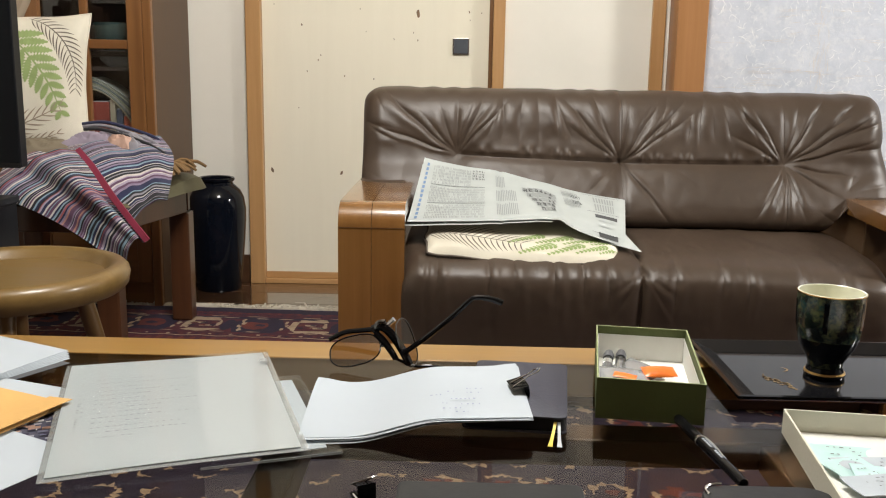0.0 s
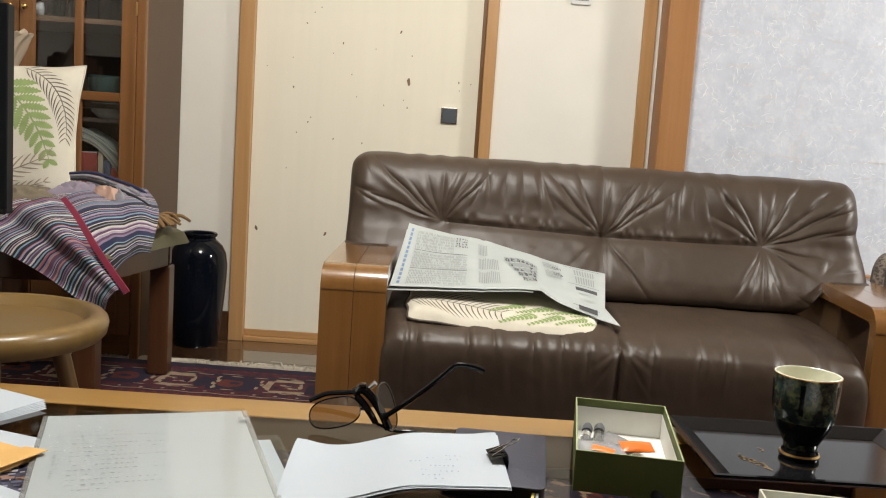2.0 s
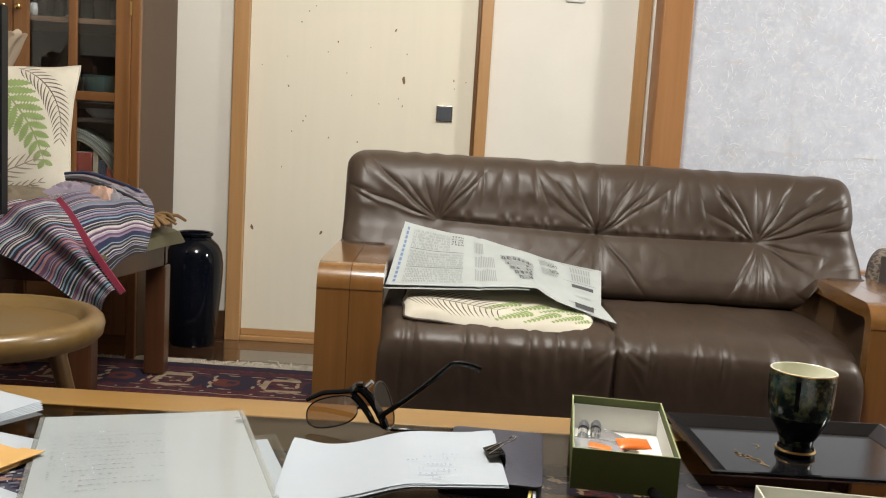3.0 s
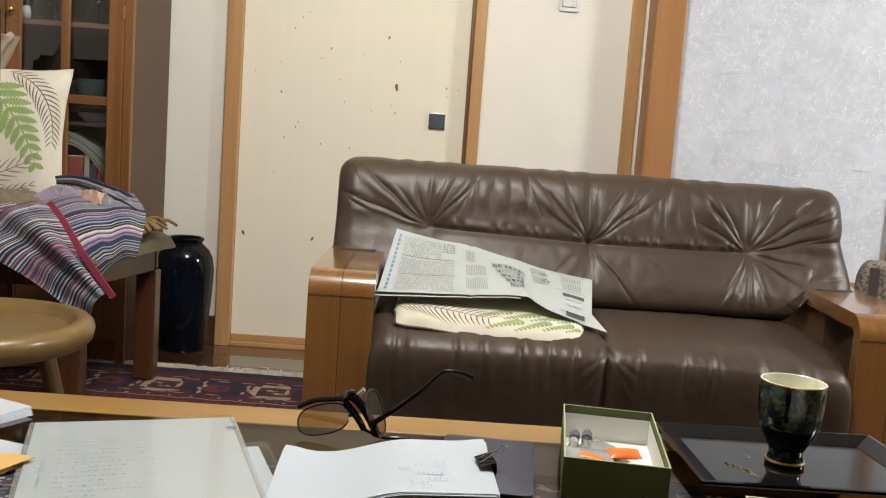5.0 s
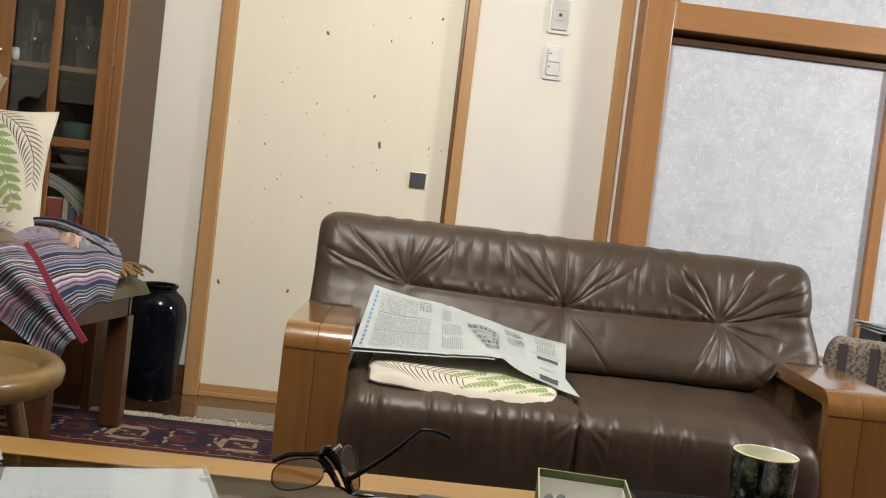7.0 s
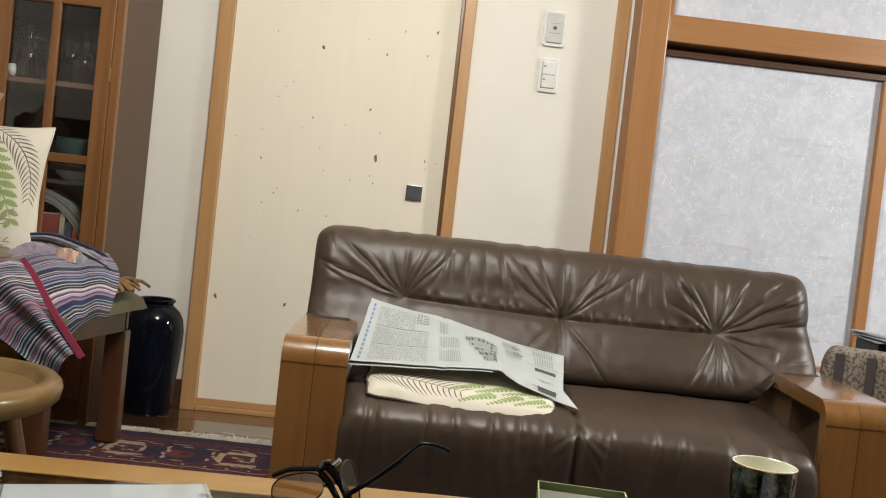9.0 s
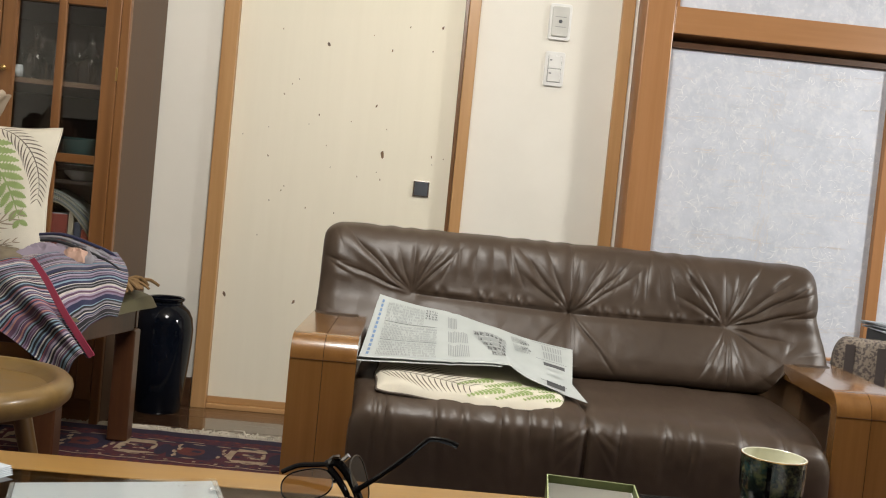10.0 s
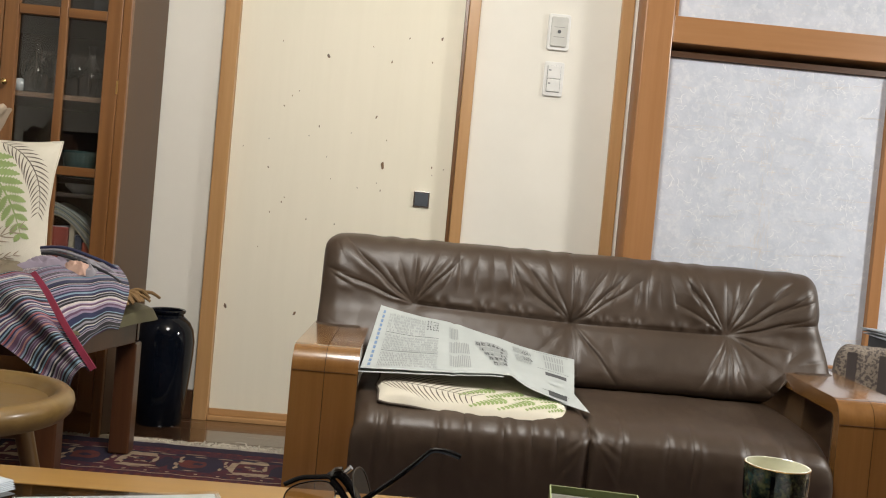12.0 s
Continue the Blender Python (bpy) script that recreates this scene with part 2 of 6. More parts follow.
door = thing("door_1", (-0.27, WY, 0), "cream papered sliding door speckled with brown leaf flecks", "sliding door", kind="structure")
part("jamb", box(-0.699, -0.648, WY - 0.022, WY + 0.1, 0, 1.9, 0.002), M_TRIM, door)
part("jamb", box(0.135, 0.174, WY - 0.030, WY + 0.1, 0, 1.9, 0.002), M_TRIM, door)
part("lintel", box(-0.704, 0.174, WY - 0.02, WY + 0.1, 1.9, 1.96, 0.002), M_TRIM_X, door)
part("sill", box(-0.647, 0.134, WY - 0.015, WY + 0.1, 0, 0.016, 0.002), M_TRIM_X, door)
panel = part("panel", box(-0.647, 0.122, WY + 0.006, WY + 0.03, 0.040, 1.9), M_FUSUMA, door)
part("bottom_rail", box(-0.647, 0.122, WY + 0.002, WY + 0.034, 0.0165, 0.0395, 0.002), M_TRIM_X, door)
part("edge_stile", box(0.1225, 0.1345, WY + 0.0, WY + 0.036, 0.0165, 1.9, 0.001), wood("brown_edge_wood", (0.20, 0.095, 0.035), (0.15, 0.07, 0.026), along="z"), door, "brown lacquered edge stile")

# The screen door stands proud of the wall on a heavy post.
PY = 3.185
solo("casing", box(0.664, 0.708, WY - 0.02, WY - 0.0005, 0, RZ, 0.002), M_TRIM, "pale wooden door casing on the wall", "casing", "structure")
solo("post", box(0.7255, 0.824, PY, WY + 0.059, 0, RZ, 0.004), M_POST, "orange-brown polished wooden post", "post", "structure")
solo("lintel", box(0.8245, RX1, PY + 0.002, WY + 0.055, 1.437, 1.527, 0.003), M_POST_X, "orange-brown wooden lintel over the screen door", "lintel", "structure")
scr = thing("door_2", (1.2, 3.25, 0), "sliding screen door with fibrous blue-grey paper", "screen door", kind="structure")
SY = 3.235
part("bottom_rail", box(0.8245, RX1, SY - 0.02, SY + 0.03, 0.02, 0.385, 0.003), M_POST_X, scr)
# Darker than the other rails: the groove's shade is put into its colour.
part("top_rail", box(0.8245, RX1, SY - 0.012, SY + 0.03, 1.396, 1.416, 0.001), M_BASE, scr, "top rail darkened for the shade under the lintel")
part("stile", box(1.604, 1.644, SY - 0.02, SY + 0.03, 0.3855, 1.3955, 0.002), M_POST, scr)
part("stile", box(2.45, 2.50, SY - 0.02, SY + 0.03, 0.3855, 1.3955, 0.002), M_POST, scr)
part("stile", box(3.3, 3.35, SY - 0.02, SY + 0.03, 0.3855, 1.3955, 0.002), M_POST, scr)


def washi(name, x0, x1, z0, z1, parent, n):
    """A sheet of fibrous paper, made up in courses: curly white strands gather at each joint, tan strands run along it."""
    sheet = part(name, box(x0, x1, SY + 0.002, SY + 0.010, z0, z1), M_WASHI, parent)
    courses = [z1 - 0.045 - 0.097 * k for k in range(int((z1 - z0) / 0.097) + 1)]
    for mname, m, count, seed in (("white_fibres", M_FIBRE, n, 3), ("tan_fibres", M_FIBRE_T, n // 2, 8)):
        rnd = random.Random(seed + int(x0 * 100))
        tan = m is M_FIBRE_T
        bm = bmesh.new()
        for k in range(count):
            if k % 4 == 0:
                hx, hz = rnd.uniform(x0 + 0.02, x1 - 0.02), rnd.choice(courses) + rnd.gauss(0, 0.006 if tan else 0.022)
                away = rnd.random() < 0.3
                if away:
                    hz = rnd.uniform(z0 + 0.02, z1 - 0.02)
            cx, cz = hx + rnd.gauss(0, 0.03 if tan else 0.026), hz + rnd.gauss(0, 0.002 if tan else 0.014)
            if tan:
                a, bend, ln, w = rnd.gauss(0, 0.06), rnd.uniform(-0.3, 0.3), rnd.uniform(0.01, 0.07), rnd.choice((0.0004, 0.0006))
                if k % 5 == 0:
                    cx, cz, a = (x0 + x1) / 2 + rnd.gauss(0, 0.016), rnd.uniform(z0 + 0.02, z1 - 0.02), 1.57 + rnd.gauss(0, 0.2)
            else:
                a, bend, ln, w = rnd.uniform(0, 6.28), rnd.uniform(-2.4, 2.4), rnd.choice((0.008, 0.012, 0.016, 0.022, 0.034)), rnd.choice((0.0005, 0.0008, 0.0012))
            pts, steps = [], 6
            px, pz = cx, cz
            for s in range(steps + 1):
                pts.append((px, pz, a))
                px, pz = px + ln / steps * math.cos(a), pz + ln / steps * math.sin(a)
                a += bend / steps
            prev = None
            for s, (px, pz, a) in enumerate(pts):
                ww = w * (1 - abs(2 * s / steps - 1) * 0.7)
                px, pz = min(max(px, x0 + 0.004), x1 - 0.004), min(max(pz, z0 + 0.004), z1 - 0.004)
                q = (bm.verts.new((px - ww * math.sin(a), SY + 0.0014 - 0.0006 * k / count, pz + ww * math.cos(a))), bm.verts.new((px + ww * math.sin(a), SY + 0.0014 - 0.0006 * k / count, pz - ww * math.cos(a))))
                if prev:
                    bm.faces.new((prev[0], q[0], q[1], prev[1]))
                prev = q
        tagged(part(mname, bm, m, sheet), kind="stuff")


washi("paper", 0.8245, 1.6035, 0.3855, 1.3955, scr, 1150)
washi("paper", 1.6445, 2.4495, 0.3855, 1.3955, scr, 120)
washi("paper", 2.5005, 3.2995, 0.3855, 1.3955, scr, 60)
tr = thing("transom", (1.6, 3.25, 1.51), "transom over the lintel with fibrous blue-grey paper", "transom", kind="structure")
part("frame", box(0.8245, 0.842, SY - 0.03, SY + 0.03, 1.5255, RZ - 0.001, 0.002), M_POST, tr)
washi("paper", 0.8425, RX1 - 0.1, 1.5255, RZ - 0.02, tr, 260)

# ---- sofa ----
sofa = thing("sofa", (0.43, 2.4, 0), "two-seat brown leather sofa with broad wooden arms", "sofa")
rnd = random.Random(5)
PINCH = [(0.026, 0.538), (0.446, 0.524), (0.861, 0.527)]
# Folds that run out from each tuft: (angle, length, depth in mm).
FAN = [((143, 0.21, 10), (160, 0.20, 6), (174, 0.15, 4), (128, 0.12, 6), (112, 0.12, 5), (96, 0.13, 4), (80, 0.12, 6), (62, 0.15, 8), (48, 0.17, 7), (33, 0.13, 4), (200, 0.10, 3), (250, 0.08, 3), (300, 0.10, 3)),
       ((150, 0.15, 6), (135, 0.17, 7), (118, 0.15, 6), (100, 0.12, 4), (78, 0.13, 5), (60, 0.16, 7), (45, 0.19, 8), (32, 0.20, 6), (20, 0.12, 4), (215, 0.13, 5), (240, 0.12, 4), (262, 0.12, 3), (290, 0.10, 4), (310, 0.15, 7), (330, 0.12, 4)),
       ((150, 0.13, 6), (132, 0.16, 7), (115, 0.14, 5), (97, 0.12, 4), (75, 0.13, 5), (58, 0.17, 7), (42, 0.20, 8), (28, 0.22, 9), (14, 0.22, 8), (348, 0.14, 6), (325, 0.13, 7), (285, 0.11, 6), (268, 0.13, 7), (250, 0.14, 7), (235, 0.14, 6), (215, 0.12, 4))]
rays = []
for (px, pz), fan in zip(PINCH, FAN):
    for a, ln, mm in fan:
        if mm > 4:
            rays.append((px, pz, radians(a + rnd.uniform(-3, 3)), ln * rnd.uniform(0.95, 1.15), mm * 0.00066, rnd.uniform(0.0042, 0.0075), rnd.uniform(-0.28, 0.28)))
for k in range(2):                       # folds that stand along the seam between the tufts
    for j in range(9):
        f = (j + 0.5 + rnd.uniform(-0.25, 0.25)) / 9
        x = PINCH[k][0] + (PINCH[k + 1][0] - PINCH[k][0]) * f
        a = 52 + 76 * f + rnd.uniform(-12, 12)
        rays.append((x, 0.555 + 0.02 * rnd.random(), radians(a), rnd.uniform(0.08, 0.14), rnd.uniform(0.0020, 0.0048), rnd.uniform(0.006, 0.011), rnd.uniform(-0.8, 0.8)))
for x, z, a, ln, mm in ((-0.13, 0.60, 170, 0.08, 3), (-0.12, 0.565, 155, 0.09, 4), (-0.16, 0.635, 120, 0.06, 2), (0.98, 0.585, 25, 0.13, 5), (1.00, 0.555, 12, 0.13, 5), (0.97, 0.62, 40, 0.10, 4), (1.00, 0.465, 35, 0.05, 3), (1.01, 0.463, 62, 0.04, 3), (1.03, 0.465, 15, 0.08, 3), (0.93, 0.42, 330, 0.08, 4)):
    rays.append((x, z, radians(a), ln, mm * 0.001, 0.007, 0.3))
for k in range(16):                      # and a few in the lower ones
    x = rnd.uniform(-0.15, 1.08)
    rays.append((x, rnd.uniform(0.40, 0.47), radians(rnd.choice((60, 120, 35, 145)) + rnd.uniform(-20, 20)), rnd.uniform(0.04, 0.09), rnd.uniform(0.0008, 0.0022), rnd.uniform(0.006, 0.012), rnd.uniform(-0.6, 0.6)))


def ease_np(a, b, x):
    t = np.clip((x - a) / (b - a), 0, 1)
    return t * t * (3 - 2 * t)


def crease(x, z):
    """How far the leather stands out (+) or is drawn in (-) at points of the backrest."""
    g = lambda d, w: np.exp(-(d / w) ** 2)
    d = np.zeros_like(x)
    for px, pz, a, ln, amp, w, curl in rays:
        dx, dz = x - px, z - pz
        s = dx * math.cos(a) + dz * math.sin(a)
        q = -dx * math.sin(a) + dz * math.cos(a) + curl * s * s + 0.0013 * np.sin(s * 55 + px * 40)
        ww = w * (0.55 + 1.0 * np.clip(s, 0, None) / ln)
        f = ease_np(-0.004, 0.06, s) * (1 - ease_np(ln * 0.6, ln * 1.3, s))
        d += f * amp * (-1.05 * np.exp(-np.abs(q) / (0.62 * ww)) + 0.55 * g(q - 1.9 * ww, 1.5 * ww) + 0.22 * g(q + 2.6 * ww, 2.2 * ww))
    for px, pz in PINCH:
        r = np.hypot(x - px, z - pz)
        d -= 0.010 * g(r, 0.035) + 0.004 * np.exp(-r / 0.006)
    zl = np.interp(x, [p[0] for p in PINCH], [p[1] for p in PINCH])
    row = ease_np(PINCH[0][0], PINCH[0][0] + 0.02, x) * (1 - ease_np(PINCH[2][0] - 0.02, PINCH[2][0], x))
    puck = 0.0022 * np.sin(x * 140 + 3 * np.sin(x * 23) + 1.7 * np.sin(x * 61)) * g(z - zl - 0.016, 0.011)
    d += row * (-0.006 * g(z - zl, 0.010) - 0.003 * np.exp(-np.abs(z - zl) / 0.0018) + puck)
    d += row * (-0.0012 * np.exp(-np.abs(z - zl - 0.007) / 0.001))
    seam = np.where(z > 0.40, 1.0, 0.5)
    d -= seam * (0.005 * g(x - 0.446, 0.012) + 0.003 * np.exp(-np.abs(x - 0.446) / 0.0016) + 0.001 * np.exp(-np.abs(x - 0.453) / 0.001))
    for k in (0, 2):
        f = ease_np(PINCH[k][1], PINCH[k][1] + 0.03, z) * (1 - ease_np(0.62, 0.70, z))
        d -= f * (0.003 * g(x - PINCH[k][0], 0.008) + 0.0016 * np.exp(-np.abs(x - PINCH[k][0]) / 0.0016))
    return d


PROFILE = [(2.60, 0.362), (2.47, 0.358), (2.415, 0.380), (2.415, 0.425), (2.447, 0.480), (2.478, 0.525), (2.496, 0.575), (2.512, 0.630), (2.534, 0.672), (2.570, 0.700),
           (2.625, 0.706), (2.680, 0.694), (2.72, 0.655), (2.735, 0.60), (2.74, 0.50), (2.74, 0.34)]
NU, NV = 700, 330
prof = np.array([tuple(p) for p in spline([(0, y, z) for y, z in PROFILE], NV)])
U, V = np.meshgrid(np.linspace(0, 1, NU), np.linspace(0, 1, NV), indexing="ij")
BY, BZ = np.broadcast_to(prof[:, 1], U.shape).copy(), np.broadcast_to(prof[:, 2], U.shape).copy()
low = ease_np(0.68, 0.50, BZ)
xl, xr = -0.223 + 0.004 * low, 1.128 - 0.006 * np.exp(-((BZ - 0.575) / 0.03) ** 2) + 0.006 * ease_np(0.54, 0.46, BZ)
BX = xl + (xr - xl) * U
edge = np.clip((np.abs(2 * U - 1) - 0.92) / 0.08, 0, 1)
pull = 1 - np.sqrt(np.clip(1 - edge * edge, 0, 1))
BY += (2.60 - BY) * pull * (0.72 - 0.45 * low)
BZ -= np.where(BZ > 0.50, (BZ - 0.50) * pull * 0.22, 0)
D = crease(BX, BZ) * np.where((BY < 2.63) & (V > 0.05), 1, 0)
BUMP = np.array([[noise.noise(Vector((x * 5, z * 7, 1))) for z in np.linspace(0.3, 0.75, 60)] for x in np.linspace(-0.3, 1.3, 160)])
FINE = np.array([[noise.noise(Vector((x * 34, z * 30, 6))) for z in np.linspace(0.3, 0.75, 140)] for x in np.linspace(-0.3, 1.3, 420)])


def sample(t, x, z):
    i = np.clip((x + 0.3) / 1.6 * (t.shape[0] - 1), 0, t.shape[0] - 1.001)
    j = np.clip((z - 0.3) / 0.45 * (t.shape[1] - 1), 0, t.shape[1] - 1.001)
    a, b = i.astype(int), j.astype(int)
    f, g = i - a, j - b
    return (t[a, b] * (1 - f) + t[a + 1, b] * f) * (1 - g) + (t[a, b + 1] * (1 - f) + t[a + 1, b + 1] * f) * g


D += 0.0011 * sample(FINE, BX, BZ)
top = ease_np(0.64, 0.70, BZ)
BY += -D * (1 - 0.5 * top) + 0.0065 * sample(BUMP, BX, BZ)
BZ += D * 0.55 * top + 0.0012 * np.sin(BX * 70 + 3 * np.sin(BX * 17)) * ease_np(0.685, 0.70, BZ)
rest = np.where(BX < 0.43, ease_np(-0.085, -0.105, BX) * 0.474, np.where(BX > 0.85, 0.352 + 0.102 * ease_np(0.915, 1.035, BX), 0.0))
BZ = np.where((BZ < rest) & (BY < 2.72), rest + (BZ - rest) * 0.04, BZ)
me = bpy.data.meshes.new("backrest")
idx = np.arange(NU * NV).reshape(NU, NV)
quads = np.stack((idx[:-1, :-1], idx[1:, :-1], idx[1:, 1:], idx[:-1, 1:]), -1).reshape(-1, 4)
me.from_pydata(np.stack((BX, BY, BZ), -1).reshape(-1, 3).tolist(), [], quads.tolist())
me.materials.append(M_LEATHER)
me.polygons.foreach_set("use_smooth", [True] * len(me.polygons))
part("backrest", me, None, sofa, "creased brown leather backrest")

SEATP = [(2.62, 0.350), (2.50, 0.362), (2.35, 0.372), (2.20, 0.368), (2.12, 0.361), (2.075, 0.349), (2.046, 0.331), (2.033, 0.31), (2.030, 0.27), (2.036, 0.20), (2.045, 0.12), (2.05, 0.085)]
sprof = spline([(0, y, z) for y, z in SEATP], 120)
tucks = [(-0.01, 0.05), (0.10, 0.06), (0.155, 0.035), (0.24, 0.05), (0.30, 0.04), (0.355, 0.05), (0.50, 0.05), (0.60, 0.045), (0.655, 0.05), (0.77, 0.05), (0.86, 0.04)]


def seat_point(u, v):
    p = sprof[round(v * 119)]
    x = -0.086 + 1.052 * u
    y, z = p.y, p.z
    front = ease(2.14, 2.05, y)
    e = max(0.0, (abs(x - 0.440) - 0.4845) / 0.0415)
    pull = 1 - math.sqrt(max(0.0, 1 - e * e))
    z -= 0.024 * pull * ease(2.2, 2.06, y) + 0.010 * pull
    z -= 0.014 * ease(0.60, 0.95, x) * ease(2.5, 2.2, y)
    y += 0.018 * pull * front
    d = -(0.012 * gauss(x - 0.429, 0.012) + 0.006 * gauss(x - 0.429, 0.003))
    d -= 0.004 * gauss(x - 0.0 + 0.03, 0.006) * front
    for tx, ln in tucks:
        xx = x - tx - 0.10 * (0.35 - z) * (0.6 if tx < 0.43 else -0.4)
        f = front * ease(0.36 - ln * 3.2, 0.352, z) * ease(0.372, 0.35, z)
        d += f * (-0.0050 * math.exp(-abs(xx) / 0.0045) + 0.0035 * gauss(xx - 0.014, 0.010) + 0.0020 * gauss(xx + 0.016, 0.012))
    for sx, dr in ((0.429, 1), (0.429, -1)):
        q = (x - sx) * dr
        if q > 0:
            for sl, am in ((0.3, 0.0010), (0.7, 0.0018), (1.5, 0.0012)):
                d += front * am * (-gauss((0.335 - z) - sl * q, 0.007) + 0.7 * gauss((0.335 - z) - sl * q - 0.014, 0.01)) * (1 - ease(0.03, 0.09, q))
    d += 0.0024 * noise.noise(Vector((x * 26, z * 7, y * 9))) + 0.0009 * noise.noise(Vector((x * 60, z * 40, y * 45))) + 0.004 * noise.noise(Vector((x * 6, z * 6, y * 6)))
    y -= d * front
    z += d * (1 - front) * 0.8
    return (x, y, z)


part("seat", grid_bm(seat_point, 380, 120), M_LEATHER, sofa, "brown leather seat with a centre seam", smooth=True)
part("plinth", box(-0.07, 0.935, 2.09, 2.66, 0.012, 0.12, 0.004), M_BASE, sofa)


def arm(x0, x1, cxseam, zt=0.470, splay=0.0, post=(0.02, 0.02)):
    """A broad bentwood arm: front panel, rounded shoulder, flat top, rear post."""
    lean = Matrix(((1, splay, 0, -2.052 * splay), (0, 1, 0, 0), (0, 0, 1, 0), (0, 0, 0, 1)))
    for a, b in ((x0, cxseam - 0.0006), (cxseam + 0.0006, x1)):
        outer, inner = [], []
        R, t = 0.052, 0.034
        yf = 2.052
        pts = [(yf, 0.0), (yf, zt - R)]
        for k in range(1, 9):
            an = radians(180 - 90 * k / 8)
            pts.append((yf + R + R * math.cos(an), zt - R + R * math.sin(an)))
        pts += [(2.45, zt + 0.002), (2.72, zt + 0.002)]
        ins = [(yf + t, 0.0), (yf + t, zt - R)]
        for k in range(1, 9):
            an = radians(180 - 90 * k / 8)
            ins.append((yf + R + (R - t) * math.cos(an), zt - R + (R - t) * math.sin(an)))
        ins += [(2.45, zt - t), (2.72, zt - t)]
        bm = bmesh.new()
        loops = []
        for x in (a, b):
            loops.append(([bm.verts.new((x, y, z)) for y, z in pts], [bm.verts.new((x, y, z)) for y, z in ins]))
        n = len(pts)
        (o0, i0), (o1, i1) = loops
        for k in range(n - 1):
            bm.faces.new((o0[k], o1[k], o1[k + 1], o0[k + 1]))
            bm.faces.new((i0[k], i0[k + 1], i1[k + 1], i1[k]))
            bm.faces.new((o0[k], o0[k + 1], i0[k + 1], i0[k]))
            bm.faces.new((o1[k], i1[k], i1[k + 1], o1[k + 1]))
        for k in (0, n - 1):
            q = (o0[k], i0[k], i1[k], o1[k])
            bm.faces.new(q if k == 0 else q[::-1])
        sharp = [e for e in bm.edges if abs(e.verts[0].co.x - e.verts[1].co.x) < 1e-6 and e.calc_face_angle(0) > 1.2]
        bmesh.ops.bevel(bm, geom=sharp, offset=0.004, segments=2, affect="EDGES", profile=0.5)
        bmesh.ops.recalc_face_normals(bm, faces=bm.faces[:])
        part("arm_board", moved(bm, lean), M_ARM, sofa, smooth=True)
    part("arm_joint", box(x0 + 0.001, x1 - 0.001, 2.0512, 2.056, zt - 0.0528, zt - 0.0518), M_BASE, sofa, "thin dark joint line")
    # Darker than the arm boards: shade under the backrest is in the colour.
    part("arm_post", moved(box(x0 + post[0], x1 - post[1], 2.31, 2.71, 0.0, zt - 0.0345, 0.003), lean), M_INNER_DARK, sofa)
    part("arm_rail", moved(box(x0 + 0.045, x1 - 0.045, 2.0865, 2.2795, 0.06, 0.17, 0.003), lean), M_ARM_Y, sofa)


arm(-0.222, -0.080, -0.151)
arm(0.968, 1.124, 1.046, 0.450, 0.088, (0.012, 0.066))

# ---- low table ----
TZ = 0.41
table = thing("coffee_table", (0.2, 0.75, 0), "low honey-coloured wooden table with a smoked glass top", "coffee table")
TX0, TX1, TY0, TY1 = -0.95, 0.95, 0.42, 1.25
part("far_rail", box(TX0, TX1, TY1 - 0.068, TY1, TZ - 0.045, TZ, 0.003), M_TABLE, table)
part("near_rail", box(TX0, TX1, TY0, TY0 + 0.068, TZ - 0.045, TZ, 0.003), M_TABLE, table)
part("side_rail", box(TX0, TX0 + 0.068, TY0 + 0.0685, TY1 - 0.0685, TZ - 0.045, TZ, 0.003), M_TABLE_Y, table)
part("side_rail", box(TX1 - 0.068, TX1, TY0 + 0.0685, TY1 - 0.0685, TZ - 0.045, TZ, 0.003), M_TABLE_Y, table)
g = part("glass_top", box(TX0 + 0.0685, TX1 - 0.0685, TY0 + 0.0685, TY1 - 0.0685, TZ - 0.008, TZ), M_GLASS, table, "smoked glass pane")
g.visible_shadow = False
part("cross_bar", box(TX0 + 0.07, TX1 - 0.07, 1.055, 1.10, TZ - 0.075, TZ - 0.045, 0.003), M_INNER_DARK, table)
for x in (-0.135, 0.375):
    part("lengthwise_bar", box(x - 0.02, x + 0.02, TY0 + 0.07, 1.0545, TZ - 0.075, TZ - 0.045, 0.003), M_INNER_DARK, table)
for x in (TX0 + 0.005, TX1 - 0.065):
    for y in (TY0 + 0.005, TY1 - 0.065):
        part("leg", box(x, x + 0.06, y, y + 0.06, 0.014, TZ - 0.0455, 0.004), M_TABLE, table)

# ---- materials of the things ----
M_BLACKGLAZE = mat("black_glaze", (0.004, 0.006, 0.011), (0.003, 0.004, 0.007), spec=0.3, rough=0.07, bump=0.02, bscale=12, rough_var=0.03)
M_CAB = wood("cabinet_wood", (0.235, 0.105, 0.034), (0.155, 0.064, 0.020), rough=0.38, along="z", coat=0.2)
M_CAB_X = wood("cabinet_wood_level", (0.235, 0.105, 0.034), (0.155, 0.064, 0.020), rough=0.38, along="x", coat=0.2)
M_CABSIDE = wood("cabinet_side_wood", (0.112, 0.068, 0.040), (0.085, 0.052, 0.031), rough=0.55, along="z", coat=0.0)
# Near-black: the shade behind the cabinet glass is put into the colour.
M_CABSHADE = mat("shaded_cabinet_inside", (0.035, 0.024, 0.018), (0.024, 0.017, 0.013), rough=0.6, bump=0.05)
M_CHAIRWOOD = wood("dark_chair_wood", (0.105, 0.040, 0.016), (0.066, 0.025, 0.011), rough=0.35, along="z", coat=0.25)
M_OLIVE = mat("olive_seat_leather", (0.105, 0.095, 0.048), (0.080, 0.072, 0.036), rough=0.5, bump=0.3, bscale=300)
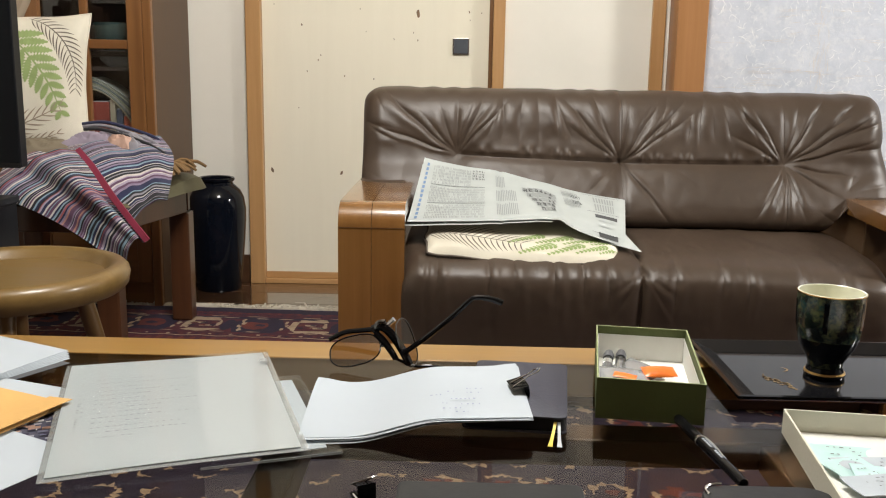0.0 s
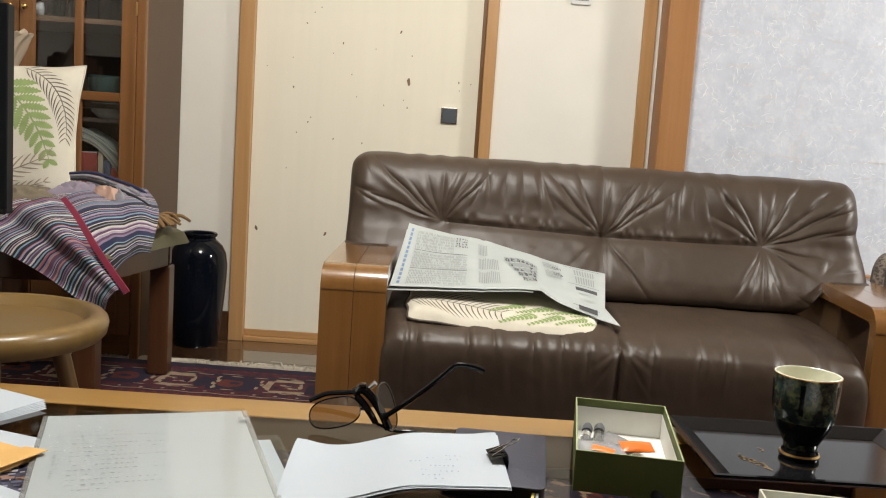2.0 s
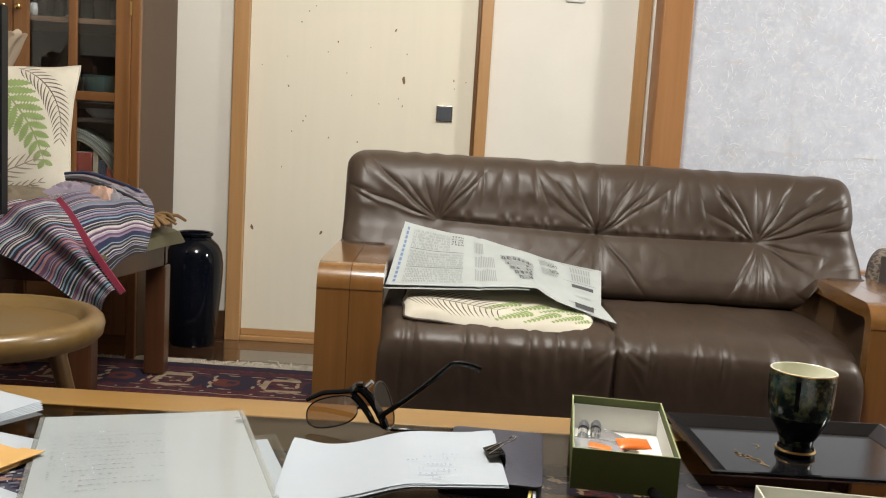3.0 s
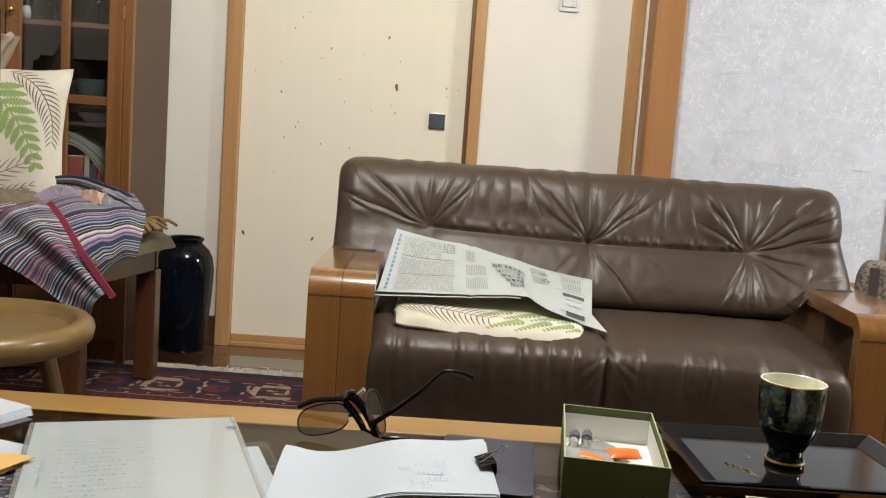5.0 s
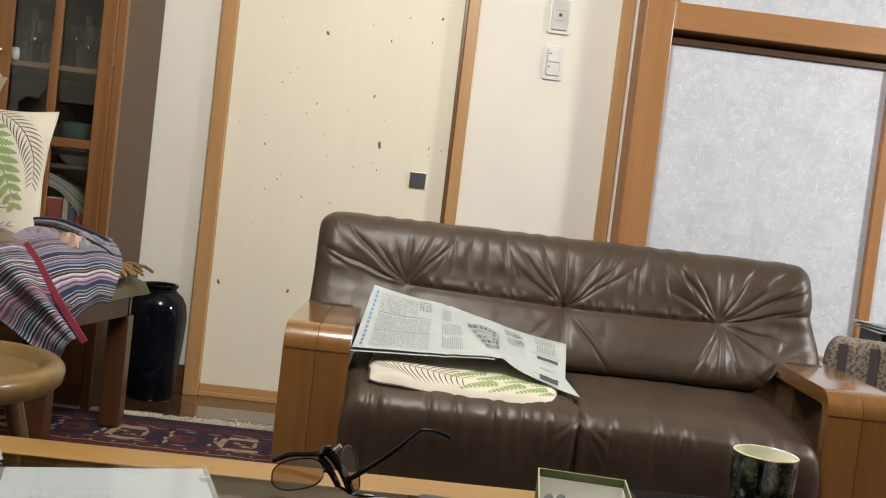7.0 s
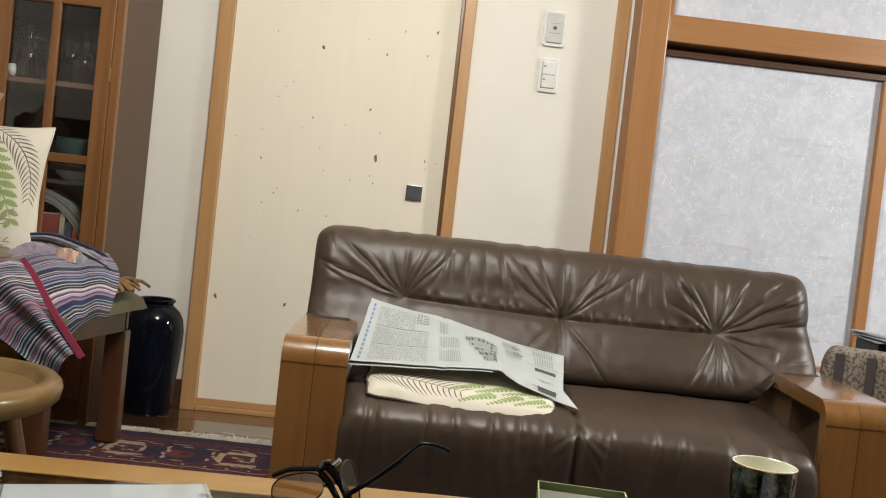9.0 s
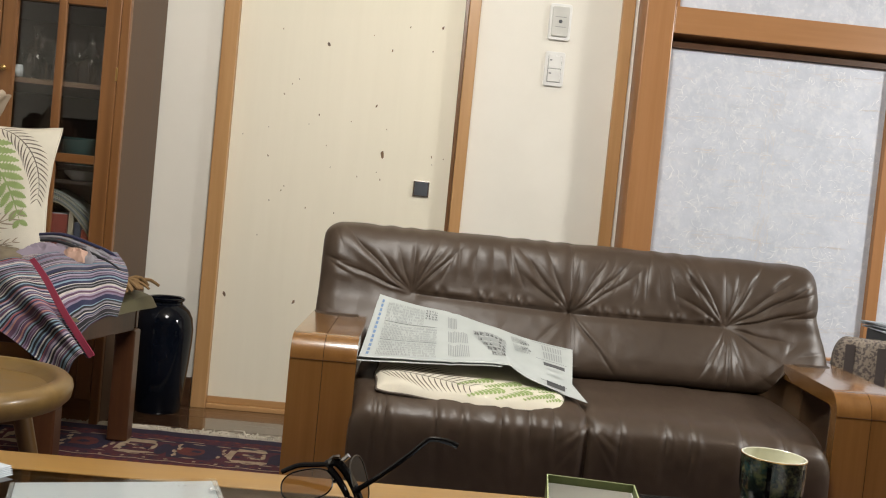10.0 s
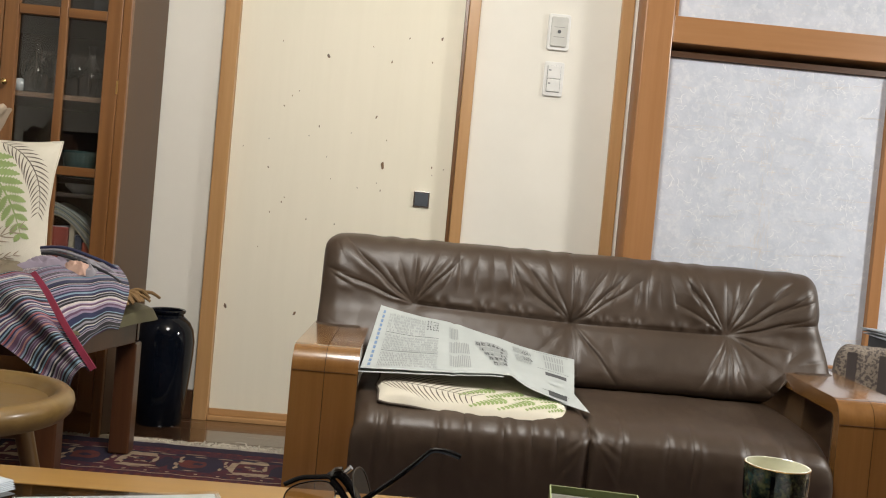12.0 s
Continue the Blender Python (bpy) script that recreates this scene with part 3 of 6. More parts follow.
M_STOOL = wood("stool_wood", (0.200, 0.124, 0.040), (0.150, 0.089, 0.028), rough=0.36, along="x", coat=0.3)
M_STOOLLEG = wood("stool_leg_wood", (0.19, 0.108, 0.038), (0.13, 0.07, 0.025), rough=0.35, along="z", coat=0.3)
M_LINEN = mat("natural_linen", (0.69, 0.65, 0.54), (0.62, 0.58, 0.48), rough=0.85, scale=10, bump=0.5, bscale=500, sheen=0.1)
M_GREENPRINT = mat("green_fern_print", (0.295, 0.38, 0.15), (0.24, 0.315, 0.12), rough=0.85, scale=40, bump=0.3, bscale=500)
M_DARKPRINT = mat("brown_palm_print", (0.17, 0.14, 0.11), (0.12, 0.10, 0.085), rough=0.85, scale=40, bump=0.3, bscale=500)
M_TAUPEPRINT = mat("taupe_palm_print", (0.34, 0.27, 0.20), (0.27, 0.21, 0.16), rough=0.85, scale=40, bump=0.3, bscale=500)
M_PIPING = mat("dark_piping", (0.09, 0.07, 0.055), rough=0.8, bump=0.3, bscale=400)
M_NEWS = mat("newsprint", (0.43, 0.46, 0.45), (0.385, 0.415, 0.405), rough=0.8, scale=9, bump=0.12, bscale=60)
M_INK = mat("news_ink", (0.075, 0.078, 0.08), rough=0.8, bump=0)
M_INKGREY = mat("grey_text_ink", (0.30, 0.32, 0.315), (0.27, 0.285, 0.28), rough=0.8, bump=0)
M_INKBLUE = mat("blue_ink", (0.16, 0.25, 0.42), rough=0.8, bump=0)
M_PAPER = mat("white_paper", (0.415, 0.46, 0.505), (0.395, 0.44, 0.485), rough=0.7, scale=5, bump=0.05, bscale=90)
M_PAPERGREY = mat("paper_in_sleeve", (0.455, 0.485, 0.50), (0.43, 0.46, 0.475), rough=0.45, scale=4, bump=0.05, bscale=60)
M_PENCIL = mat("pale_pencil", (0.30, 0.33, 0.44), rough=0.7, bump=0)
M_FAINT = mat("faint_print", (0.30, 0.315, 0.33), (0.26, 0.27, 0.285), rough=0.6, bump=0)
M_FILM = film_mat("clear_plastic_film", (0.95, 0.96, 0.95), 0.10)
M_PLASTIC = mat("cloudy_plastic_edge", (0.52, 0.54, 0.54), rough=0.25, bump=0.03, alpha=0.35, rough_var=0)
M_ENVELOPE = mat("kraft_envelope", (0.63, 0.38, 0.13), (0.57, 0.34, 0.115), rough=0.6, scale=6, bump=0.1)
M_NOTE = mat("navy_notebook_cover", (0.040, 0.042, 0.062), (0.032, 0.033, 0.05), rough=0.5, bump=0.25, bscale=450)
M_BLACK = mat("black_plastic", (0.007, 0.007, 0.008), rough=0.15, bump=0.03, spec=0.35)
M_BLACKMATT = mat("matt_black", (0.013, 0.014, 0.016), rough=0.55, bump=0.1)
M_STEEL = mat("bright_steel", (0.72, 0.72, 0.72), rough=0.18, metal=1.0, bump=0.02)
M_GOLD = mat("worn_gilding", (0.62, 0.42, 0.17), (0.48, 0.31, 0.12), rough=0.28, metal=1.0, bump=0.05)
M_GREENBOX = mat("green_card", (0.125, 0.155, 0.052), (0.105, 0.130, 0.043), rough=0.65, bump=0.2, bscale=250)
M_GREENRIM = mat("pale_green_card_edge", (0.33, 0.38, 0.19), rough=0.65, bump=0.1)
M_WHITECARD = mat("white_card", (0.76, 0.76, 0.72), (0.70, 0.70, 0.66), rough=0.6, bump=0.1)
M_CREAMCARD = mat("cream_card", (0.66, 0.64, 0.54), (0.62, 0.60, 0.50), rough=0.6, bump=0.15, bscale=250)
M_ORANGE = mat("orange_wrapper", (0.85, 0.20, 0.03), (0.75, 0.16, 0.02), rough=0.3, bump=0.15, bscale=60)
M_AQUA = mat("pale_aqua_wrapper", (0.52, 0.72, 0.70), (0.46, 0.66, 0.65), rough=0.3, bump=0.15, bscale=60)
M_YELLOW = mat("yellow_print", (0.75, 0.55, 0.05), rough=0.4, bump=0)
M_RED = mat("red_print", (0.55, 0.04, 0.05), rough=0.4, bump=0)
M_SILVERWRAP = mat("silver_wrapper", (0.50, 0.52, 0.54), (0.40, 0.42, 0.44), rough=0.2, metal=0.6, bump=0.5, bscale=70)
M_GREYCAP = mat("grey_cap", (0.10, 0.105, 0.115), rough=0.4, bump=0.05)
M_LACQUER = mat("black_lacquer", (0.008, 0.008, 0.009), (0.005, 0.005, 0.006), rough=0.12, bump=0.015, bscale=20, spec=0.3)
M_CUP = mat("mottled_green_glaze", (0.11, 0.125, 0.06), (0.008, 0.022, 0.024), rough=0.12, scale=110, bump=0.05, coat=0.5, contrast=(0.40, 0.64))
smears(M_CUP, (0.02, 0.07, 0.075), (1, 1, 1), 90, 0.5, 0.6, 0.8)
smears(M_CUP, (0.004, 0.006, 0.010), (1, 1, 1), 45, 0.48, 0.6, 0.9)
M_CREAMGLAZE = mat("cream_glaze", (0.80, 0.80, 0.66), (0.76, 0.76, 0.62), rough=0.15, bump=0.02, coat=0.3)
M_DARKMETAL = mat("dark_chrome", (0.16, 0.15, 0.14), rough=0.15, metal=1.0, bump=0)
M_LENS = film_mat("amber_sunglass_lens", (0.36, 0.26, 0.145), 0.03, 1.5)
M_SWITCH = mat("white_switch_plastic", (0.85, 0.85, 0.82), rough=0.35, bump=0.02)
M_FLECK = mat("brown_leaf_fleck", (0.22, 0.13, 0.065), (0.13, 0.10, 0.075), rough=0.7, scale=90, bump=0.1)
M_HANDLE = mat("dark_pull_plate", (0.10, 0.11, 0.125), rough=0.4, metal=0.5, bump=0.05)
M_SCREEN = mat("dark_screen", (0.006, 0.007, 0.009), rough=0.35, bump=0, spec=0.2)
M_STANDGREY = mat("grey_black_stand", (0.014, 0.015, 0.018), rough=0.5, bump=0.1)
M_RUG = mat("rug_pile_plum", (0.078, 0.015, 0.024), (0.045, 0.011, 0.026), rough=0.95, scale=16, bump=0.6, bscale=240, sheen=0.0)
M_RUGNAVY = mat("rug_pile_navy", (0.020, 0.015, 0.038), (0.014, 0.010, 0.026), rough=0.95, scale=30, bump=0.6, bscale=240, sheen=0.0)
M_RUGRED = mat("rug_pile_red", (0.125, 0.027, 0.022), (0.08, 0.018, 0.018), rough=0.95, scale=30, bump=0.6, bscale=240, sheen=0.0)
M_RUGCREAM = mat("rug_pile_cream", (0.36, 0.28, 0.195), (0.26, 0.19, 0.13), rough=0.95, scale=60, bump=0.6, bscale=240, sheen=0.0)
M_FRINGE = mat("rug_fringe_cotton", (0.58, 0.54, 0.46), (0.46, 0.42, 0.35), rough=0.95, scale=40, bump=0.6, bscale=500)
M_CLEAR = glass_mat("clear_glassware", (0.95, 0.96, 0.96))
M_TEAL = mat("teal_bowl_glaze", (0.035, 0.066, 0.063), (0.022, 0.045, 0.045), rough=0.2, bump=0.05)
M_PORC = mat("porcelain", (0.35, 0.36, 0.35), (0.26, 0.28, 0.28), rough=0.25, scale=30, bump=0.02)
M_TISSUE = mat("damask_cloth", (0.28, 0.235, 0.185), (0.22, 0.185, 0.15), rough=0.9, scale=25, bump=0.6, bscale=400)
smears(M_TISSUE, (0.075, 0.062, 0.06), (1, 1, 1), 130, 0.49, 0.54, 0.9)
M_DAMASK = mat("dark_damask_pattern", (0.085, 0.072, 0.07), rough=0.9, bump=0.5, bscale=400)


def turned(bm, angle, place):
    """Turned about z by degrees and set at a place."""
    return moved(bm, pose(*place, 0, 0, angle))


# ---- rug ----
rug = thing("rug", (0.1, 1.6, 0), "plum and navy oriental rug with cream motifs and fringe", "rug")
RT = pose(0.1, 2.868, 0, 0, 0, -2.0)
RL, RW = 2.65, 3.1           # length towards the viewer, width
part("ground_weave", moved(box(-RW / 2, RW / 2, -RL, 0, 0, 0.011, 0.003), RT), M_RUG, rug)
rnd = random.Random(11)
motif = {"cream": bmesh.new(), "red": bmesh.new(), "navy": bmesh.new()}


def patch(kind, x, y, w, h, ragged=0.25, z=0.0118):
    """A knotted patch of pile with stepped edges."""
    bm, n = motif[kind], 10
    vs = []
    for k in range(n):
        a = 6.283185 * (k + 0.5) / n
        r = 1 + ragged * rnd.uniform(-1, 1)
        cx, cy = math.cos(a), math.sin(a)
        m = max(abs(cx), abs(cy)) ** 0.7
        vs.append(bm.verts.new((x + w / 2 * r * cx / m, min(y + h / 2 * r * cy / m, -0.012), z)))
    bm.faces.new(vs)


def band(kind, y, h, step, wob=0.0, z=0.0114, x0=-RW / 2 + 0.02, x1=RW / 2 - 0.02):
    bm = motif[kind]
    n = int((x1 - x0) / step)
    prev = None
    for k in range(n + 1):
        x = x0 + (x1 - x0) * k / n
        d = wob * (1 if k % 2 else -1) + rnd.uniform(-0.15, 0.15) * h
        q = (bm.verts.new((x, y + d + h / 2, z)), bm.verts.new((x, y + d - h / 2, z)))
        if prev:
            bm.faces.new((prev[0], prev[1], q[1], q[0]))
        prev = q


band("navy", -0.03, 0.045, 0.02)
for k in range(100):
    patch("red", -RW / 2 + 0.03 + k * 0.0305, -0.062, 0.014, 0.012)
band("navy", -0.115, 0.02, 0.03, z=0.0113)
for k in range(34):
    if rnd.random() < 0.75:
        patch("cream", -RW / 2 + 0.06 + k * 0.09 + rnd.uniform(-0.02, 0.02), -0.100, 0.055, 0.006, 0.3)
# The main border: cartouches between hooked bars.
for k in range(9):
    x = -0.80 + (k - 2) * 0.318
    patch("navy", x + 0.16, -0.190, 0.16, 0.15, 0.12, 0.0115)
    patch("red", x + 0.16, -0.190, 0.085, 0.075, 0.3, 0.0117)
    patch("navy", x + 0.165, -0.190, 0.030, 0.028, 0.4, 0.0122)
    for dx, dy, w, h in ((0.0, 0.055, 0.095, 0.026), (0.004, -0.055, 0.11, 0.026), (-0.048, 0.0, 0.024, 0.075), (0.044, 0.004, 0.016, 0.06), (-0.014, 0.014, 0.040, 0.016), (0.014, -0.014, 0.044, 0.016)):
        patch("cream", x + dx + rnd.uniform(-0.005, 0.005), -0.190 + dy, w, h, 0.38)
    for j in range(6):
        patch(("red", "navy")[j % 2], x - 0.030 + 0.030 * (j % 3), -0.176 - 0.030 * (j // 3) + rnd.uniform(-0.006, 0.006), 0.018, 0.012, 0.5, 0.0121 + 0.00004 * j)
    patch("navy", x + 0.075, -0.198, 0.036, 0.10, 0.25, 0.0119)
    for j in range(4):
        patch("cream", x + 0.108 + 0.008 * (j % 2), -0.146 - 0.030 * j, 0.015, 0.028, 0.5)
    for j in range(3):
        patch("cream", x - 0.080 + 0.007 * (j % 2), -0.155 - 0.034 * j, 0.011, 0.024, 0.5)
    for dy in (-0.118, -0.262):
        for j in range(6):
            if rnd.random() < 0.7:
                patch("cream", x - 0.09 + 0.05 * j, dy + rnd.uniform(-0.003, 0.003), 0.036, 0.007, 0.5)
    for j in range(16):
        patch(("navy", "red")[j % 2], x - 0.15 + 0.02 * j, -0.085 + rnd.uniform(-0.004, 0.004), 0.009, 0.009, 0.5, 0.0119)
        patch(("red", "cream", "navy")[j % 3], x - 0.15 + 0.02 * j, -0.290 + rnd.uniform(-0.004, 0.004), 0.010, 0.010, 0.5, 0.0119)
band("cream", -0.305, 0.005, 0.05, 0.004)
for k in range(100):
    patch("red", -RW / 2 + 0.03 + k * 0.0305, -0.335, 0.016, 0.022)
band("navy", -0.375, 0.03, 0.03)
band("cream", -0.405, 0.006, 0.028, 0.007)
band("red", -0.44, 0.02, 0.04)
# The field: navy ground with rosettes.
fy0, fy1 = -RL + 0.45, -0.48
patch("navy", 0, (fy0 + fy1) / 2, RW - 0.9, fy1 - fy0, 0.0, 0.0113)


def ring(kind, x, y, r, a0, sweep, z=0.0121):
    """A ragged hooked ring of pile, open on one side."""
    bm, prev = motif[kind], None
    n = max(4, int(sweep / 0.15))
    for k in range(n + 1):
        a = a0 + sweep * k / n
        t = rnd.choice((0.06, 0.12, 0.22, 0.42)) * (0.35 if k in (0, n) else 1)
        c = rnd.uniform(0.85, 1.12)
        q = [bm.verts.new((x + 1.1 * r * s * math.cos(a), y + r * s * math.sin(a), z)) for s in (c - t / 2, c + t)]
        if prev:
            bm.faces.new((prev[0], q[0], q[1], prev[1]))
        prev = q


for i in range(22):
    for j in range(17):
        x, y = -1.10 + i * 0.105 + (0.052 if j % 2 else 0) + rnd.uniform(-0.014, 0.014), fy1 - 0.07 - j * 0.105 + rnd.uniform(-0.012, 0.012)
        if abs(x) > 1.08:
            continue
        kind = rnd.choice((0, 0, 0, 1, 1, 2, 3))
        if kind == 0:
            ring("cream", x, y, rnd.uniform(0.026, 0.036), rnd.uniform(0, 6.28), rnd.uniform(3.2, 5.2))
            if rnd.random() < 0.5:
                patch("red", x, y, 0.030, 0.026, 0.5)
        elif kind == 1:
            for k in range(5):
                patch("red", x + rnd.uniform(-0.035, 0.035), y + rnd.uniform(-0.025, 0.025), rnd.uniform(0.015, 0.04), rnd.uniform(0.012, 0.03), 0.5, 0.0116 + 0.00003 * k)
            ring("cream", x, y, 0.030, rnd.uniform(0, 6.28), 2.2)
            ring("cream", x + 0.03, y - 0.012, 0.018, rnd.uniform(0, 6.28), 2.0)
        elif kind == 2:
            for k in range(3):
                patch("cream", x + rnd.uniform(-0.04, 0.04), y + rnd.uniform(-0.04, 0.04), 0.016, 0.013, 0.6)
        else:
            ring("cream", x, y, 0.018, rnd.uniform(0, 6.28), 2.6)
            patch("cream", x + 0.03, y + 0.02, 0.014, 0.012, 0.7)
for kind, m in (("cream", M_RUGCREAM), ("red", M_RUGRED), ("navy", M_RUGNAVY)):
    tagged(part(kind + "_pattern", moved(motif[kind], RT), m, rug), kind="stuff")
part("end_band", moved(box(-RW / 2, RW / 2, 0.0005, 0.030, 0, 0.008, 0.002), RT), M_FRINGE, rug)
bm = bmesh.new()
for k in range(1500):
    x = -RW / 2 + RW * (k + rnd.random()) / 1500
    ln, a = rnd.choice((0.025, 0.03, 0.035, 0.04, 0.06)), rnd.gauss(0, 0.5) + 0.5 * math.sin(x * 19)
    lift = rnd.choice((0.0, 0.001, 0.002, 0.004)) if rnd.random() < 0.985 else 0.014
    p = [(x, 0.016, 0.006), (x + ln * 0.4 * math.sin(a), 0.016 + ln * 0.45, 0.007 + lift), (x + ln * math.sin(a * 1.4), 0.016 + ln * math.cos(a), 0.004 + lift * rnd.random())]
    prev = None
    for s, q in enumerate(p):
        w = 0.0040 - 0.0009 * s
        e = (bm.verts.new((q[0] - w, q[1], q[2])), bm.verts.new((q[0] + w, q[1], q[2])), bm.verts.new((q[0], q[1], q[2] + w)))
        if prev:
            for i in range(3):
                bm.faces.new((prev[i], prev[(i + 1) % 3], e[(i + 1) % 3], e[i]))
        prev = e
tagged(part("fringe", moved(bm, RT), M_FRINGE, rug, "tousled off-white cotton fringe"), kind="stuff")

# ---- the wall's fittings ----
FLECKS = [(-0.427, 1.169), (-0.450, 1.150), (-0.475, 1.113), (-0.348, 1.053), (-0.381, 1.018), (-0.518, 0.995), (-0.605, 0.962), (-0.512, 0.896), (-0.314, 0.950),
          (-0.294, 0.876), (-0.236, 1.041), (-0.154, 1.102), (-0.111, 1.026), (-0.117, 0.937), (0.054, 0.946), (0.057, 0.919), (0.096, 0.943), (-0.133, 0.874),
          (-0.118, 0.850), (-0.199, 0.853), (-0.448, 0.796), (-0.457, 0.779), (-0.495, 0.742), (-0.367, 0.727), (-0.267, 0.719), (-0.525, 0.617), (-0.621, 0.401),
          (-0.379, 0.395), (-0.336, 1.299), (-0.497, 1.336), (-0.185, 1.345), (-0.061, 1.386), (0.052, 1.396), (0.024, 1.310), (-0.116, 1.299)]
BIG = {13: 0.011, 26: 0.008, 27: 0.007, 28: 0.008, 11: 0.006, 32: 0.007, 34: 0.005}
rnd = random.Random(4)
for k, (x, z) in enumerate(FLECKS):
    r = BIG.get(k, rnd.uniform(0.0022, 0.004))
    bm = bmesh.new()
    tilt = rnd.uniform(-0.6, 0.6)
    vs = []
    for j in range(9):
        a = 6.283185 * j / 9
        q = r * rnd.uniform(0.55, 1.2)
        dx, dz = 0.62 * q * math.cos(a), 1.15 * q * math.sin(a)
        vs.append(bm.verts.new((x + dx * math.cos(tilt) - dz * math.sin(tilt), WY + 0.0052, z + dx * math.sin(tilt) + dz * math.cos(tilt))))
    bm.faces.new(vs)
    bm.normal_update()
    if bm.faces[:][0].normal.y > 0:
        bmesh.ops.reverse_faces(bm, faces=bm.faces[:])
    part("fleck", bm, M_FLECK, panel)
hnd = part("pull_handle", box(-0.0005, 0.0565, WY + 0.000, WY + 0.0055, 0.804, 0.860, 0.002), M_STEEL, panel, "square metal finger pull")
part("recess", box(0.005, 0.051, WY - 0.0006, WY + 0.0002, 0.809, 0.855), M_HANDLE, hnd)

sw = thing("light_switch", (0.449, WY, 1.22), "white plastic wall switch plate with two broad rockers", "light switch")


def plate(x0, x1, z0, z1, y0, y1, r):
    """A wall plate with rounded corners, its face towards the room."""
    bm = bmesh.new()
    vs = []
    for cx, cz, a0 in ((x1 - r, z1 - r, 0), (x0 + r, z1 - r, 90), (x0 + r, z0 + r, 180), (x1 - r, z0 + r, 270)):
        for k in range(6):
            a = radians(a0 + 18 * k)
            vs.append(bm.verts.new((cx + r * math.cos(a), y1, cz + r * math.sin(a))))
    fc = bm.faces.new(vs)
    ex = bmesh.ops.extrude_face_region(bm, geom=[fc])
    for v in ex["geom"]:
        if isinstance(v, bmesh.types.BMVert):
            v.co.y = y0
    bmesh.ops.recalc_face_normals(bm, faces=bm.faces[:])
    edges = [e for e in bm.edges if abs(e.verts[0].co.y - y0) < 1e-6 and abs(e.verts[1].co.y - y0) < 1e-6]
    bmesh.ops.bevel(bm, geom=edges, offset=0.0025, segments=2, affect="EDGES", profile=0.5)
    return bm


part("plate", plate(0.414, 0.484, 1.2320, 1.3520, WY - 0.008, WY - 0.0004, 0.008), M_SWITCH, sw)
# Dark plate behind the rockers paints the shadow in the gap.
part("rocker_frame", plate(0.4255, 0.4725, 1.2460, 1.3380, WY - 0.0095, WY - 0.0082, 0.002), M_GREYCAP, sw, "dark plate drawn as the thin shadow gap round the rockers")
for k in range(2):
    rk = part("rocker", plate(0.4265, 0.4715, 1.2472 + 0.0455 * k, 1.2918 + 0.0455 * k, WY - 0.0130, WY - 0.0097, 0.002), M_SWITCH, sw)
    part("marker", box(0.430, 0.4385, WY - 0.0137, WY - 0.0131, 1.2740 + 0.0455 * k, 1.2775 + 0.0455 * k), M_GREYCAP, rk)
sw2 = thing("thermostat", (0.453, WY, 1.39), "white wall control under a shiny clear cover", "wall control")
part("plate", plate(0.414, 0.492, 1.392, 1.518, WY - 0.010, WY - 0.0004, 0.010), M_SWITCH, sw2)
part("cover", plate(0.424, 0.482, 1.404, 1.507, WY - 0.0175, WY - 0.0102, 0.006), mat("shiny_switch_cover", (0.68, 0.68, 0.64), rough=0.08, bump=0, rough_var=0), sw2)
for z in (1.436, 1.470):
    part("label_line", box(0.434, 0.472, WY - 0.0181, WY - 0.0176, z, z + 0.001), M_GREYCAP, sw2)
part("dial", lathe([(0.006, 0), (0.006, 0.003), (0.004, 0.004)], 20), M_GREYCAP, sw2).matrix_basis = pose(0.453, WY - 0.0176, 1.455, 90, 0, 0)

# ---- vase ----
VP = (-0.789, 3.198, 0.0)
vase = thing("vase", VP, "tall glossy black ceramic floor vase", "vase")
part("body", lathe([(0.002, 0), (0.072, 0.0), (0.075, 0.008), (0.083, 0.08), (0.091, 0.17), (0.0955, 0.24), (0.096, 0.280), (0.090, 0.318), (0.078, 0.342), (0.064, 0.356), (0.056, 0.363)], 72, VP), M_BLACKGLAZE, vase, smooth=True)
part("neck", lathe([(0.056, 0.363), (0.054, 0.369), (0.060, 0.375), (0.061, 0.381), (0.057, 0.385), (0.050, 0.383), (0.047, 0.37), (0.06, 0.34), (0.002, 0.30)], 72, VP), M_BLACKGLAZE, vase, smooth=True)

# ---- china cabinet ----
cab = thing("china_cabinet", (-1.35, 3.08, 0), "brown wooden glass-fronted china cabinet with glassware and books", "cabinet")
CX0, CX1, CY0, CY1, CZ = -1.78, -0.893, 2.915, 3.29, 1.92
part("side_panel", box(CX1 - 0.022, CX1, CY0 + 0.018, CY1, 0, CZ, 0.002), M_CABSIDE, cab, "matt grey-brown side panel")
part("side_panel", box(CX0, CX0 + 0.022, CY0 + 0.018, CY1, 0, CZ, 0.002), M_CABSIDE, cab)
part("back_panel", box(CX0 + 0.0225, CX1 - 0.0225, CY1 - 0.012, CY1 - 0.001, 0.05, CZ), M_CABSHADE, cab)
part("top_board", box(CX0 - 0.01, CX1 + 0.01, CY0 - 0.01, CY1, CZ + 0.0005, CZ + 0.03, 0.004), M_CAB_X, cab)
part("front_post", box(-0.9195, CX1, CY0 - 0.004, CY0 + 0.0175, 0, CZ, 0.003), M_CAB, cab)
part("plinth", box(CX0 + 0.0225, CX1 - 0.0225, CY0 + 0.02, CY1 - 0.0125, 0, 0.08), M_CAB_X, cab)
# Shelves take the same shade colour, save the paler one at 1.026.
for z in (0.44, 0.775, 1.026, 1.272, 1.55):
    part("shelf", box(CX0 + 0.0225, CX1 - 0.0225, CY0 + 0.03, CY1 - 0.0125, z, z + 0.016, 0.001), M_CABSHADE if z != 1.026 else M_CABSIDE, cab)


